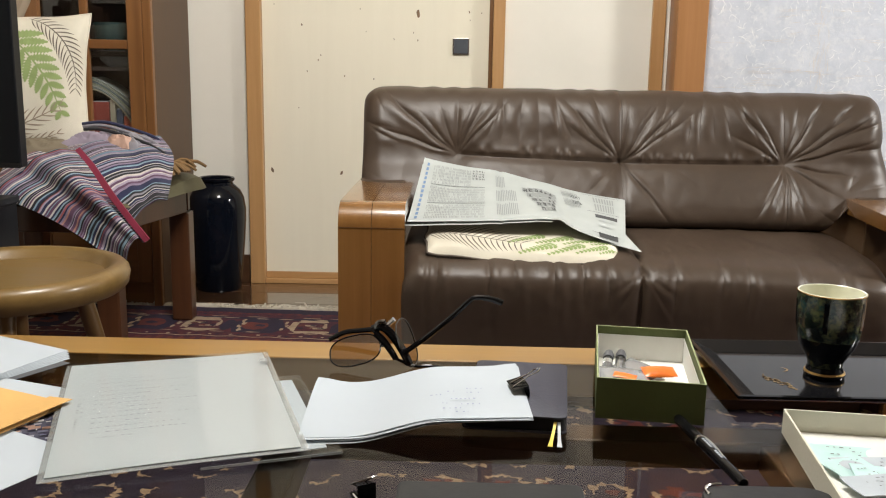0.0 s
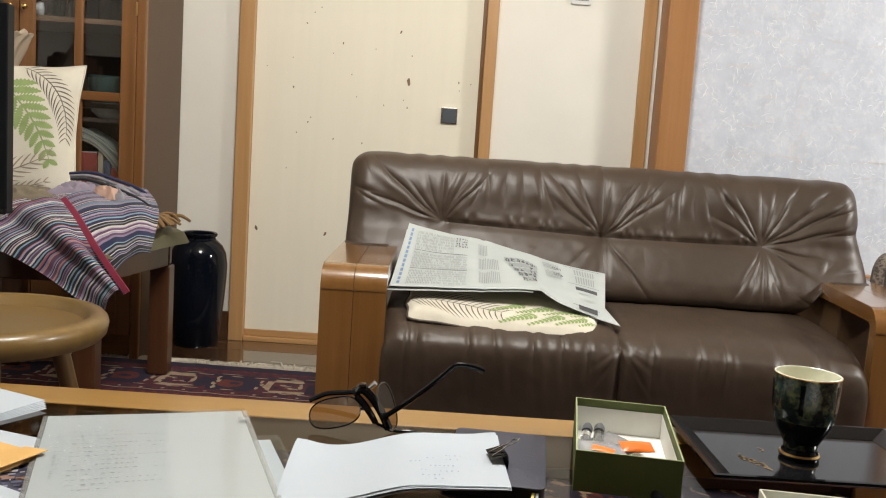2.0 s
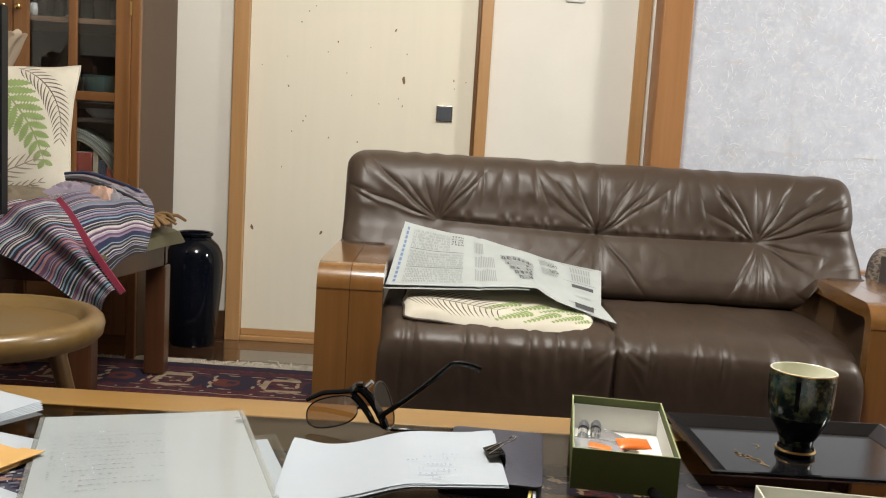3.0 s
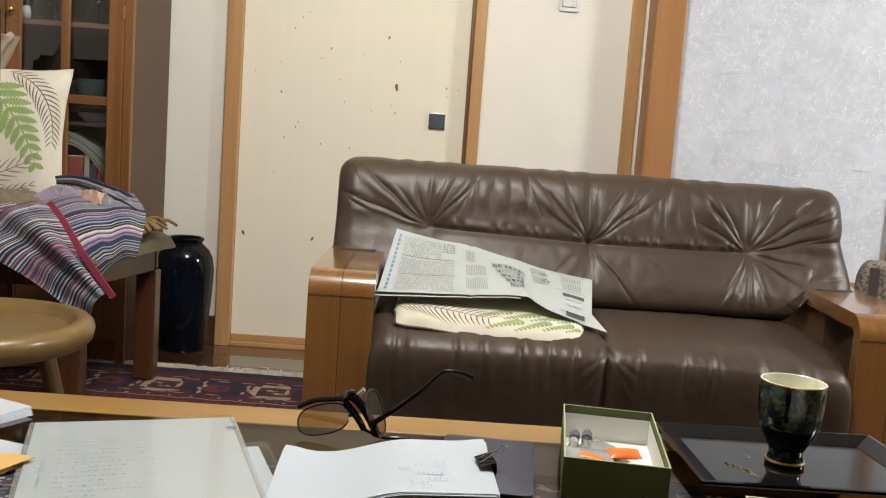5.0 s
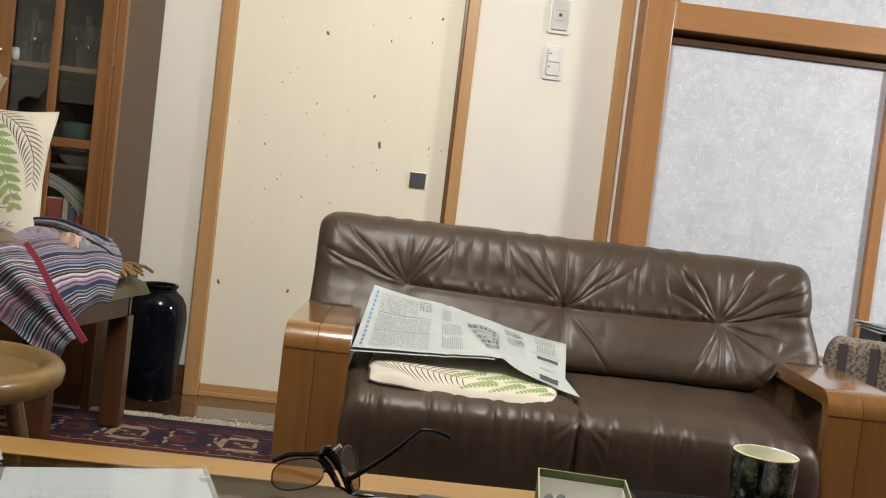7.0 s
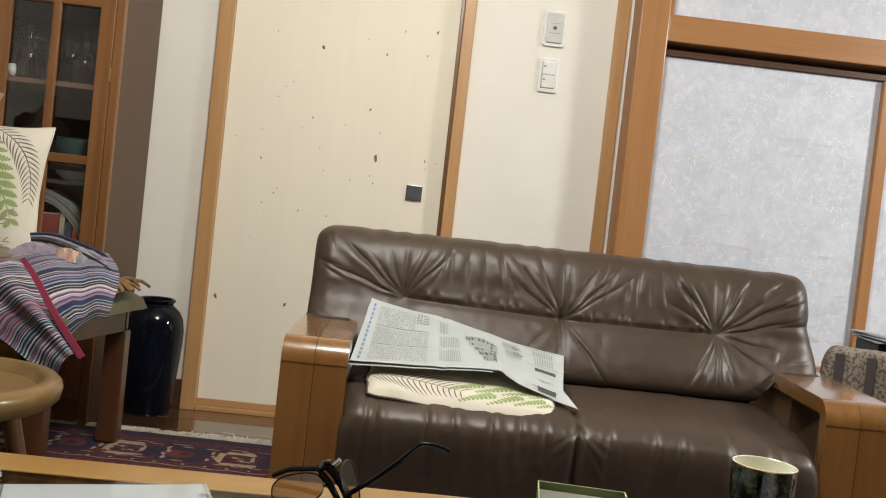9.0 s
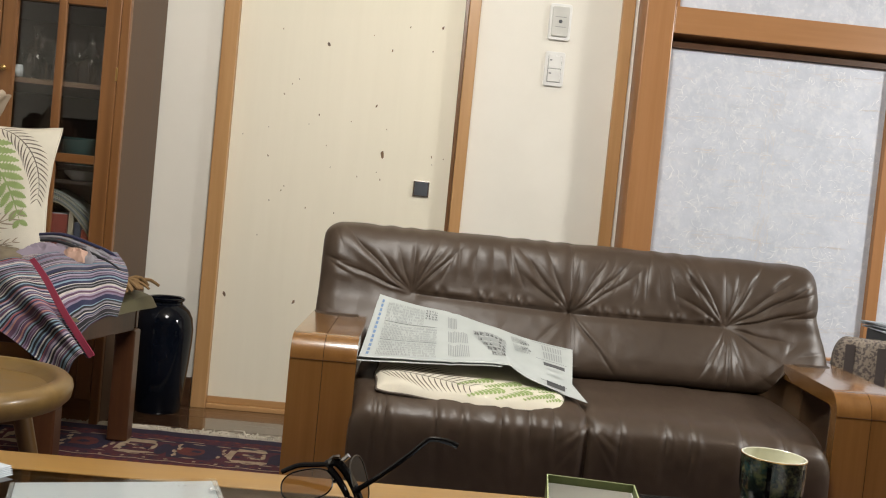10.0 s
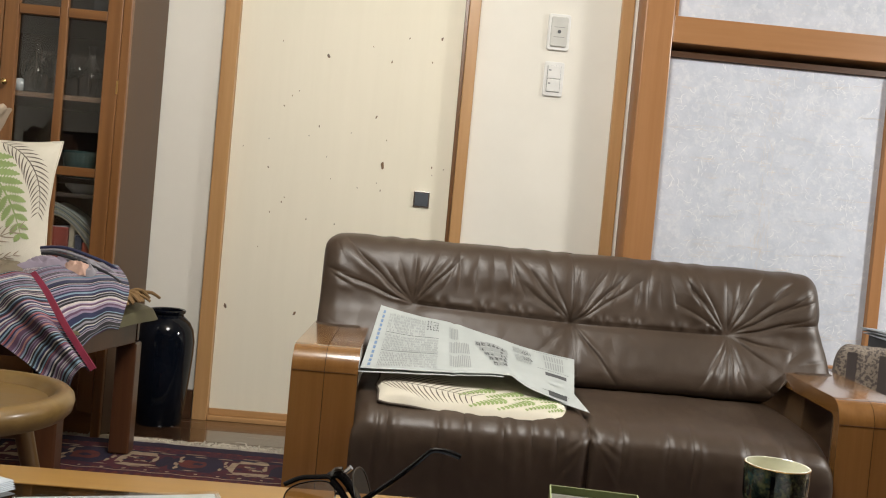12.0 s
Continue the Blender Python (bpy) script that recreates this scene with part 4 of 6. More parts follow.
def cab_door(x0, x1, knob):
    d = part("door", box(x1 - 0.046, x1, CY0 - 0.006, CY0 + 0.015, 0.08, CZ - 0.005, 0.003), M_CAB, cab)
    part("stile", box(x0, x0 + 0.042, CY0 - 0.006, CY0 + 0.015, 0.08, CZ - 0.005, 0.003), M_CAB, d)
    mx = (x0 + x1) / 2
    part("mullion", box(mx - 0.012, mx + 0.012, CY0 - 0.004, CY0 + 0.012, 0.4605, CZ - 0.05, 0.003), M_CAB, d)
    for za, zb in ((0.08, 0.46), (0.797, 0.824), (1.271, 1.300), (CZ - 0.05, CZ - 0.005)):
        for xa, xb in ((x0 + 0.0425, mx - 0.0125), (mx + 0.0125, x1 - 0.0465)):
            part("rail", box(xa, xb, CY0 - 0.004, CY0 + 0.012, za, zb, 0.002), M_CAB_X, d)
    gl = part("pane", box(x0 + 0.043, x1 - 0.043, CY0 + 0.0125, CY0 + 0.0145, 0.461, CZ - 0.051), M_CABGLASS, d, "clear glass pane")
    gl.visible_shadow = False
    part("knob", lathe([(0.004, 0), (0.005, 0.01), (0.009, 0.016), (0.009, 0.02), (0.004, 0.024)], 20), M_GOLD, d).matrix_basis = pose(knob, CY0 - 0.006, 1.06, 90, 0, 0)


cab_door(-1.271, -0.920, -1.250)
cab_door(-1.6245, -1.2735, -1.294)
part("hinge", box(-0.923, -0.917, CY0 - 0.010, CY0 - 0.0062, 1.055, 1.095, 0.001), M_GOLD, cab)
part("front_post", box(CX0, -1.6250, CY0 - 0.004, CY0 + 0.0175, 0, CZ, 0.003), M_CAB, cab)

rnd = random.Random(21)
GOB = [(0.002, 0.0), (0.028, 0.0), (0.028, 0.002), (0.005, 0.006), (0.004, 0.05), (0.010, 0.058), (0.028, 0.075), (0.034, 0.10), (0.031, 0.13), (0.029, 0.13), (0.031, 0.10), (0.024, 0.078), (0.002, 0.066)]
TUM = [(0.002, 0.0), (0.024, 0.0), (0.030, 0.10), (0.028, 0.10), (0.023, 0.006), (0.002, 0.006)]
DEC = [(0.002, 0.0), (0.034, 0.0), (0.036, 0.05), (0.030, 0.09), (0.012, 0.115), (0.010, 0.15), (0.015, 0.16), (0.013, 0.16), (0.008, 0.15), (0.002, 0.01)]
for shape, label, cat, spots in ((GOB, "clear stemmed wine glass on the cabinet shelf", "wine glass", ((-1.16, 2.985), (-1.135, 3.06), (-1.065, 3.0), (-1.005, 2.985), (-1.205, 3.08), (-1.185, 3.03), (-0.965, 3.05))),
                                 (TUM, "clear straight glass tumbler on the cabinet shelf", "tumbler", ((-1.115, 2.975), (-1.035, 3.06), (-0.975, 3.0), (-1.215, 2.985))),
                                 (DEC, "clear glass decanter on the cabinet shelf", "decanter", ((-1.19, 2.975), (-1.03, 2.99)))):
    for k, (x, y) in enumerate(spots):
        t = thing(cat.replace(" ", "_"), (x, y, 1.0425), label, cat, "glassware in the cabinet")
        part("vessel", lathe(shape, 28, (x, y, 1.0425)), M_CLEAR, t, smooth=True)
solo("glass_ball", lathe([(0.002, 0), (0.012, 0.002), (0.018, 0.01), (0.020, 0.02), (0.018, 0.03), (0.012, 0.038), (0.002, 0.04)], 24, (-1.232, 2.965, 1.0422)), M_PORC, "small pale round ornament on the cabinet shelf", "ornament", smooth=True)
solo("teal_bowl", lathe([(0.002, 0), (0.03, 0), (0.055, 0.03), (0.062, 0.085), (0.059, 0.085), (0.05, 0.03), (0.002, 0.008)], 40, (-1.045, 3.02, 0.7915)), M_TEAL, "teal glazed ceramic bowl on the cabinet shelf", "bowl", smooth=True)
solo("small_bowl", lathe([(0.002, 0), (0.025, 0), (0.05, 0.015), (0.055, 0.03), (0.052, 0.03), (0.04, 0.012), (0.002, 0.006)], 36, (-1.17, 3.09, 0.7915)), M_PORC, "grey porcelain bowl on the cabinet shelf", "bowl", smooth=True)
solo("black_box", box(-1.04, -0.95, 2.99, 3.11, 1.2885, 1.41, 0.004), M_BLACKMATT, "dark storage box on the cabinet shelf", "box")
part("shelf", box(CX0 + 0.0225, CX1 - 0.0225, CY0 + 0.03, CY1 - 0.0125, 0.732, 0.744, 0.001), M_CABSHADE, cab)
solo("porcelain_dish", lathe([(0.002, 0), (0.03, 0), (0.052, 0.02), (0.056, 0.048), (0.053, 0.048), (0.048, 0.02), (0.002, 0.01)], 40, (-1.035, 3.015, 0.7445)), M_PORC, "patterned grey porcelain dish on the cabinet shelf", "dish", smooth=True)
BOOKS = [((0.20, 0.045, 0.032), 0.052, 0.182, 0), ((0.30, 0.27, 0.20), 0.016, 0.19, 0), ((0.05, 0.06, 0.09), 0.02, 0.16, 0), ((0.32, 0.07, 0.04), 0.022, 0.14, 0), ((0.10, 0.16, 0.09), 0.014, 0.15, 0), ((0.34, 0.15, 0.12), 0.018, 0.13, 0), ((0.12, 0.10, 0.08), 0.03, 0.16, 0)]
x = -1.103
for k, (c, w, hgt, a) in enumerate(BOOKS):
    m = mat("book_cover", c, rough=0.5, bump=0.1)
    b = thing("book", (x + w / 2, 3.02, 0.456), "worn hardback book standing on the cabinet shelf", "book", "books in the cabinet")
    part("cover", box(x, x + w, 2.962, 3.085, 0.4562, 0.4562 + hgt, 0.002), m, b)
    part("pages", box(x + 0.002, x + w - 0.002, 2.965, 3.082, 0.4562 + hgt, 0.4562 + hgt + 0.0015), M_PAPER, b)
    x += w + 0.003
for k in range(7):
    m = mat("magazine_cover", ((0.22, 0.25, 0.22), (0.36, 0.37, 0.30), (0.12, 0.16, 0.18), (0.30, 0.32, 0.22), (0.40, 0.40, 0.36), (0.16, 0.2, 0.2), (0.33, 0.3, 0.2))[k], rough=0.3, bump=0.05)
    bmk = grid_bm(lambda u, v, k=k: (-1.10 + 0.15 * u, 2.955 + 0.10 * v, 0.712 - 0.006 * k - 0.17 * u ** (1.35 + 0.09 * k) * (0.55 + 0.055 * k) + 0.002 * math.sin(9 * v)), 14, 6)
    solo("magazine", thick(bmk, 0.0025), m, "limp magazine slumped on books in the cabinet", "magazine", group="magazines in the cabinet", smooth=True)

# ---- television on its stand ----
tv = thing("television", (-1.21, 2.17, 0.435), "thin black flat-screen television on a dark stand", "television")
part("screen_case", box(-1.50, -0.940, 2.150, 2.185, 0.520, 0.98, 0.004), M_SCREEN, tv)
part("bezel", box(-1.50, -0.940, 2.146, 2.1495, 0.520, 0.532, 0.001), M_BLACK, tv)
part("neck", box(-1.25, -1.17, 2.165, 2.20, 0.4475, 0.5195, 0.004), M_BLACK, tv)
part("foot", box(-1.33, -1.09, 2.125, 2.275, 0.4355, 0.447, 0.004), M_BLACK, tv)
stand = thing("television_stand", (-1.23, 2.22, 0), "grey-black low television stand on the rug", "stand")
part("top", box(-1.52, -1.035, 2.115, 2.325, 0.417, 0.435, 0.003), M_STANDGREY, stand)
for x in (-1.51, -1.070):
    part("side", box(x, x + 0.03, 2.12, 2.32, 0.012, 0.4165, 0.003), M_STANDGREY, stand)
part("shelf", box(-1.4795, -1.0705, 2.12, 2.32, 0.18, 0.195), M_STANDGREY, stand)

# ---- chair ----
chair = thing("chair", (-0.98, 2.58, 0), "dark wooden chair with an olive padded seat", "chair")


def seat_pad(u, v):
    a, b = 2 * u - 1, 2 * v - 1
    ex, ey = (0.284 * a - 0.078 * (1 - v) * u) * (1 - 0.05 * a * a * b ** 4), 0.222 * b
    s = (1 - abs(a) ** 7) ** 0.5 * (1 - abs(b) ** 7) ** 0.5
    return (-0.982 + ex, 2.582 + ey, 0.402 + (0.058 - 0.046 * (1 - v) * u) * s ** 0.62 + 0.004 * noise.noise(Vector((ex * 9, ey * 9, 0))))


sb = grid_bm(seat_pad, 40, 36)
bmesh.ops.holes_fill(sb, edges=[e for e in sb.edges if e.is_boundary])
part("seat", sb, M_OLIVE, chair, "olive leather seat pad", smooth=True)
for x0, x1, y0, y1 in ((-1.228, -1.206, 2.39, 2.775), (-1.205, -0.86, 2.372, 2.394), (-1.205, -0.759, 2.770, 2.792)):
    part("apron", box(x0, x1, y0, y1, 0.335, 0.4015, 0.003), M_CHAIRWOOD, chair)
part("apron", moved(box(-0.011, 0.011, -0.178, 0.172, 0.335, 0.4015, 0.003), pose(-0.796, 2.572, 0, 0, 0, -11)), M_CHAIRWOOD, chair)
for x, y in ((-0.777, 2.760), (-0.852, 2.40), (-1.207, 2.40), (-1.207, 2.760)):
    part("leg", box(x - 0.029, x + 0.029, y - 0.027, y + 0.027, 0.0125, 0.3345, 0.005), M_CHAIRWOOD, chair)
for y in (2.40, 2.76):
    part("back_post", box(-1.262, -1.2305, y - 0.02, y + 0.02, 0.0125, 0.93, 0.005), M_CHAIRWOOD, chair)
for z in (0.62, 0.76, 0.90):
    part("back_rail", box(-1.258, -1.236, 2.421, 2.739, z, z + 0.05, 0.004), M_CHAIRWOOD, chair)


# ---- cushions ----
def cushion(name, centre, turn, hw, hh, depth, label, bend=0.0, flat=0.0):
    """A square cushion with drawn-out corners and piping, and a function that gives points on its front."""
    m = Matrix.Translation(centre) @ turn

    def shape(a, b, side):
        inn = 1 - 0.08 * (1 - abs(a) ** 2) * abs(b) ** 3
        inb = 1 - 0.085 * (1 - abs(b) ** 2) * abs(a) ** 3
        t = (max(0.0, 1 - abs(a) ** 2.6) * max(0.0, 1 - abs(b) ** 2.6)) ** (0.5 - 0.12 * flat)
        wr = 0.09 * noise.noise(Vector((a * 2.1, b * 2.1, 3.0 + side))) * (0.4 + t)
        z = side * depth * (t * (1 + wr) + 0.03) - bend * a * a
        z += flat * 0.007 * noise.noise(Vector((a * 2.3, b * 2.3, 5.0)))
        inb, inn = inb - flat * 0.13 * a * a * b * b, inn - flat * 0.13 * a * a * b * b
        wob = (0.012 + 0.02 * flat) * noise.noise(Vector((a * 2.7, b * 2.7, 9.0)))
        return m @ Vector((a * hw * (inb + wob), b * hh * (inn + wob), z))

    cu = thing(name, centre, label, "cushion")
    for side, nm in ((1, "front"), (-1, "back")):
        bmc = grid_bm(lambda u, v: shape(2 * u - 1, 2 * v - 1, side), 34, 34)
        if side < 0:
            bmesh.ops.reverse_faces(bmc, faces=bmc.faces[:])
        part(nm, bmc, M_LINEN, cu, smooth=True)
    rim = []
    for k in range(4):
        for j in range(24):
            f = -1 + 2 * j / 24
            a, b = ((f, -1), (1, f), (-f, 1), (-1, -f))[k]
            rim.append(shape(a, b, 0))
    part("piping", tube(rim, 0.0032, 6, closed=True), M_PIPING if flat else M_LINEN, cu, smooth=True)
    return cu, shape


def leaf(bm, f, a0, b0, ang, ln, w, bend=0.0, n=5, lobes=0):
    """A leaf blade printed on the surface f, from (a0, b0) along an angle."""
    prev = None
    a, b = a0, b0
    for k in range(n + 1):
        s = k / n
        ww = w * (math.sin(math.pi * min(1, s * 0.93 + 0.07)) ** 0.7) * (1 + (0.75 if lobes and k % 2 else 0))
        p1 = (max(-0.985, min(0.985, a - ww * math.sin(ang))), max(-0.985, min(0.985, b + ww * math.cos(ang))))
        p2 = (max(-0.985, min(0.985, a + ww * math.sin(ang))), max(-0.985, min(0.985, b - ww * math.cos(ang))))
        q = (bm.verts.new(f(*p1)), bm.verts.new(f(*p2)))
        if prev:
            bm.faces.new((prev[0], prev[1], q[1], q[0]))
        prev = q
        a, b = a + ln / n * math.cos(ang), b + ln / n * math.sin(ang)
        ang += bend / n


def fern(bm, f, a, b, ang, ln, bend, count, leaf_ln, leaf_w, spread=1.0, lobes=0, taper=True, droop=0.3, stem=0.008):
    leaf(bm, f, a, b, ang, ln, stem, bend, 14)
    for k in range(count):
        s = (k + 0.5) / count
        an = ang + bend * s
        # Where the stem has got to.
        x = a + sum(ln / 20 * math.cos(ang + bend * s * j / 20) for j in range(20)) * s
        y = b + sum(ln / 20 * math.sin(ang + bend * s * j / 20) for j in range(20)) * s
        size = leaf_ln * ((1 - 0.75 * s) if taper else (1 - 0.5 * abs(2 * s - 0.8)))
        for side in (-1, 1):
            if abs(x) < 0.97 and abs(y) < 0.97:
                leaf(bm, f, x, y, an + side * spread, size, leaf_w * (0.5 + 0.5 * size / leaf_ln), -side * droop, 18 if lobes else 6, lobes)


def prints(cu, shape, lift, plan):
    for nm, m, items in plan:
        bm = bmesh.new()

        def f(a, b):
            p, q, r = shape(a, b, 1), shape(a + 0.01, b, 1), shape(a, b + 0.01, 1)
            return p + (q - p).cross(r - p).normalized() * lift

        for it in items:
            fern(bm, f, *it)
        part(nm, bm, m, cu)


cu1, sh1 = cushion("fern_cushion", (-1.194, 2.672, 0.685), Matrix.Rotation(radians(9), 4, "Z") @ Matrix.Rotation(radians(80), 4, "X"), 0.200, 0.205, 0.055, "cream linen cushion with green fern print standing on the chair")
GREEN1 = [(-0.05, 0.70, radians(-42), 1.35, -0.55, 10, 0.46, 0.042, 0.95, 1, True, 0.2, 0.012), (-0.75, 0.45, radians(-40), 1.2, -0.5, 10, 0.40, 0.040, 0.95, 1, True, 0.2, 0.012)]
GREY1 = [(0.22, 0.95, radians(-22), 1.30, -1.30, 17, 0.30, 0.010, 0.9, 0, False, 0.5, 0.008)]
TAUPE1 = [(-0.15, -0.66, radians(22), 0.95, 0.15, 7, 0.40, 0.012, 0.6, 0, True, 0.3, 0.008), (-0.2, -0.92, radians(14), 0.9, 0.2, 7, 0.34, 0.012, 0.5, 0, True, 0.3, 0.008)]
prints(cu1, sh1, 0.0007, (("green_fern", M_GREENPRINT, GREEN1), ("grey_palm", M_DARKPRINT, GREY1), ("taupe_palm", M_TAUPEPRINT, TAUPE1)))

cu2, sh2 = cushion("fern_cushion", (0.180, 2.262, 0.3725), Matrix.Rotation(radians(-1.5), 4, "Z") @ Matrix.Rotation(radians(2.0), 4, "Y") @ Matrix.Rotation(radians(8.0), 4, "X"), 0.240, 0.208, 0.033, "cream linen cushion with fern print lying flat on the sofa", bend=-0.006, flat=1)
GREEN2 = [(0.22 + 0.27 * k + 0.10 * j, -0.46 - 0.22 * j, radians(212 - 3 * k), 0.44, 0.10, 9, 0.090, 0.014, 1.0, 1, True, 0.2, 0.008) for j in range(2) for k in range(4)]
GREY2 = [(-0.97, -0.56, radians(1), 1.0, -0.42, 17, 0.40, 0.0085, 1.25, 0, False, 0.5, 0.008)]
prints(cu2, sh2, 0.0007, (("green_fern", M_GREENPRINT, GREEN2), ("grey_palm", M_DARKPRINT, GREY2)))


# ---- newspaper ----
FRONT = spline([(-0.081, 2.150, 0.4175), (0.03, 2.15, 0.4205), (0.12, 2.15, 0.4235), (0.235, 2.152, 0.4285), (0.31, 2.145, 0.4010), (0.404, 2.135, 0.3730)], 60)
REAR = spline([(-0.053, 2.395, 0.538), (0.037, 2.398, 0.5195), (0.122, 2.400, 0.509), (0.222, 2.402, 0.4855), (0.302, 2.404, 0.465), (0.446, 2.405, 0.4415)], 60)


def news(u, v, lift=0.0):
    k = min(max(u, 0), 1) * 59
    i = min(int(k), 58)
    p = FRONT[i].lerp(FRONT[i + 1], k - i)
    q = REAR[i].lerp(REAR[i + 1], k - i)
    r = p.lerp(q, v)
    sag = 0.012 * math.sin(math.pi * v) * (1 - u) - 0.010 * math.sin(math.pi * v) * u
    fold = -0.0016 * gauss(u - 0.425, 0.012) + 0.0008 * gauss(u - 0.45, 0.02) + 0.004 * gauss(u - 0.66, 0.03) * (1 - v)
    r.z += -sag * 0.6 + fold + 0.0035 * noise.noise(Vector((u * 5, v * 3, 2))) + lift
    r.y -= lift * 0.5
    return r


paper = thing("newspaper", (0.19, 2.28, 0.40), "creased newspaper draped over the sofa cushion", "newspaper")
part("sheet", thick(grid_bm(lambda u, v: news(u, v), 60, 24), 0.0006), M_NEWS, paper, smooth=True)
part("lower_sheet", thick(grid_bm(lambda u, v: news(0.01 + u * 0.62, v * 0.96, -0.005) + Vector((-0.006, -0.005, -0.004 * (1 - u))), 40, 20), 0.0006), M_NEWS, paper, smooth=True)
TURNED = [Vector(p) for p in ((0.345, 2.150, 0.388), (0.436, 2.112, 0.3665), (0.412, 2.20, 0.392), (0.36, 2.24, 0.402))]
part("turned_corner", thick(grid_bm(lambda u, v: TURNED[0].lerp(TURNED[1], u).lerp(TURNED[3].lerp(TURNED[2], u), v) - Vector((0, 0, 0.004 * (1 - v) * (1 - u))), 8, 8), 0.0006), M_NEWS, paper, smooth=True)
rnd = random.Random(9)
ink = {"black_print": bmesh.new(), "grey_print": bmesh.new(), "blue_print": bmesh.new()}


def bar(kind, u0, u1, v0, v1, n=None):
    bm = ink[kind]
    n = n or max(1, int((u1 - u0) / 0.03))
    prev = None
    for k in range(n + 1):
        u = u0 + (u1 - u0) * k / n
        q = (bm.verts.new(news(u, v0, 0.0011)), bm.verts.new(news(u, v1, 0.0011)))
        if prev:
            bm.faces.new((prev[0], q[0], q[1], prev[1]))
        prev = q


for k in range(13):
    bar("blue_print", 0.035, 0.048, 0.05 + 0.07 * k, 0.05 + 0.07 * k + 0.045)
for r0, r1 in ((0.05, 0.30), (0.34, 0.60), (0.64, 0.93)):
    for k in range(46):
        u = 0.075 + k * 0.0058
        if r0 > 0.6 and u > 0.255:
            continue
        for s in range(6):
            a = r0 + (r1 - r0) * s / 6
            if rnd.random() < 0.82:
                bar("grey_print", u, u + 0.0030, a, a + (r1 - r0) / 6 * rnd.uniform(0.6, 0.97), 1)
for u0, u1, v in ((0.075, 0.34, 0.32), (0.075, 0.34, 0.62)):
    bar("black_print", u0, u1, v, v + 0.006, 10)


def strokes(kind, u, v, w, h):
    """A heavy printed character as a few plain bars."""
    for q in range(3):
        if rnd.random() < 0.5:
            b = v + h * rnd.random() * 0.8
            bar(kind, u, u + w * rnd.uniform(0.6, 1.0), b, b + h * 0.14, 1)
        else:
            a = u + w * rnd.random() * 0.8
            bar(kind, a, a + w * 0.16, v, v + h * rnd.uniform(0.6, 1.0), 1)


for k in range(4):
    for s in range(4):
        strokes("black_print", 0.268 + 0.019 * k, 0.76 + 0.048 * s, 0.015, 0.040)
for k in range(30):
    u = 0.40 + 0.0075 * (k % 12)
    v = 0.10 + 0.28 * (k // 12)
    bar("grey_print", u, u + 0.004, v, v + rnd.uniform(0.20, 0.24), 1)
for row in range(5):                     # the advertisement: tiers of heavy lettering on grey, fanned out
    for k in range(7 - row):
        u = 0.520 + 0.026 * k + 0.016 * row
        v = 0.66 - 0.105 * row - 0.030 * abs(k - 2.5) * 0.6
        bar("grey_print", u - 0.003, u + 0.024, v - 0.006, v + 0.092, 1)
        strokes("black_print", u, v, 0.019, 0.080)
        strokes("black_print", u + 0.002, v, 0.019, 0.080)
for k in range(22):
    u = 0.755 + 0.007 * (k % 11)
    v = 0.55 + 0.2 * (k // 11)
    bar("grey_print", u, u + 0.0035, v, v + rnd.uniform(0.14, 0.17), 1)
for k in range(8):
    strokes("black_print", 0.80 + 0.010 * (k % 4), 0.62 + 0.13 * (k // 4), 0.008, 0.09)
bar("black_print", 0.875, 0.955, 0.03, 0.47, 6)
for k in range(16):
    u = 0.88 + 0.0085 * (k % 8)
    v = 0.56 + 0.19 * (k // 8)
    bar("grey_print", u, u + 0.0045, v, v + 0.15, 1)
for v in (0.09, 0.52, 0.95):
    bar("black_print", 0.85, 0.965, v, v + 0.005, 8)
for nm, m in (("black_print", M_INK), ("grey_print", M_INKGREY), ("blue_print", M_INKBLUE)):
    tagged(part(nm, ink[nm], m, paper), kind="stuff")
bm = bmesh.new()
for k in range(5):
    for s in range(3):
        prev = None
        for j in range(2):
            u = 0.884 + 0.0125 * k + 0.009 * j
            q = (bm.verts.new(news(u, 0.10 + 0.115 * s, 0.0017)), bm.verts.new(news(u, 0.135 + 0.115 * s, 0.0017)))
            if prev:
                bm.faces.new((prev[0], q[0], q[1], prev[1]))
            prev = q
tagged(part("reversed_print", bm, M_NEWS, paper), kind="stuff")

# ---- striped blanket and clothes on the chair ----
STRIPES = [mat("blanket_yarn", c, rough=0.95, scale=60, bump=0.7, bscale=420, sheen=0.2) for c in (
    (0.022, 0.026, 0.070), (0.23, 0.34, 0.42), (0.60, 0.56, 0.52), (0.36, 0.10, 0.10), (0.12, 0.06, 0.11), (0.11, 0.20, 0.26), (0.26, 0.25, 0.28), (0.02, 0.02, 0.024), (0.42, 0.21, 0.17), (0.37, 0.32, 0.40), (0.24, 0.19, 0.27))]
M_HEM = mat("raspberry_hem_tape", (0.30, 0.035, 0.075), (0.25, 0.03, 0.06), rough=0.85, bump=0.4, bscale=400)
blanket = thing("striped_blanket", (-0.92, 2.45, 0.40), "multicoloured striped blanket with a raspberry hem, draped off the chair", "blanket")


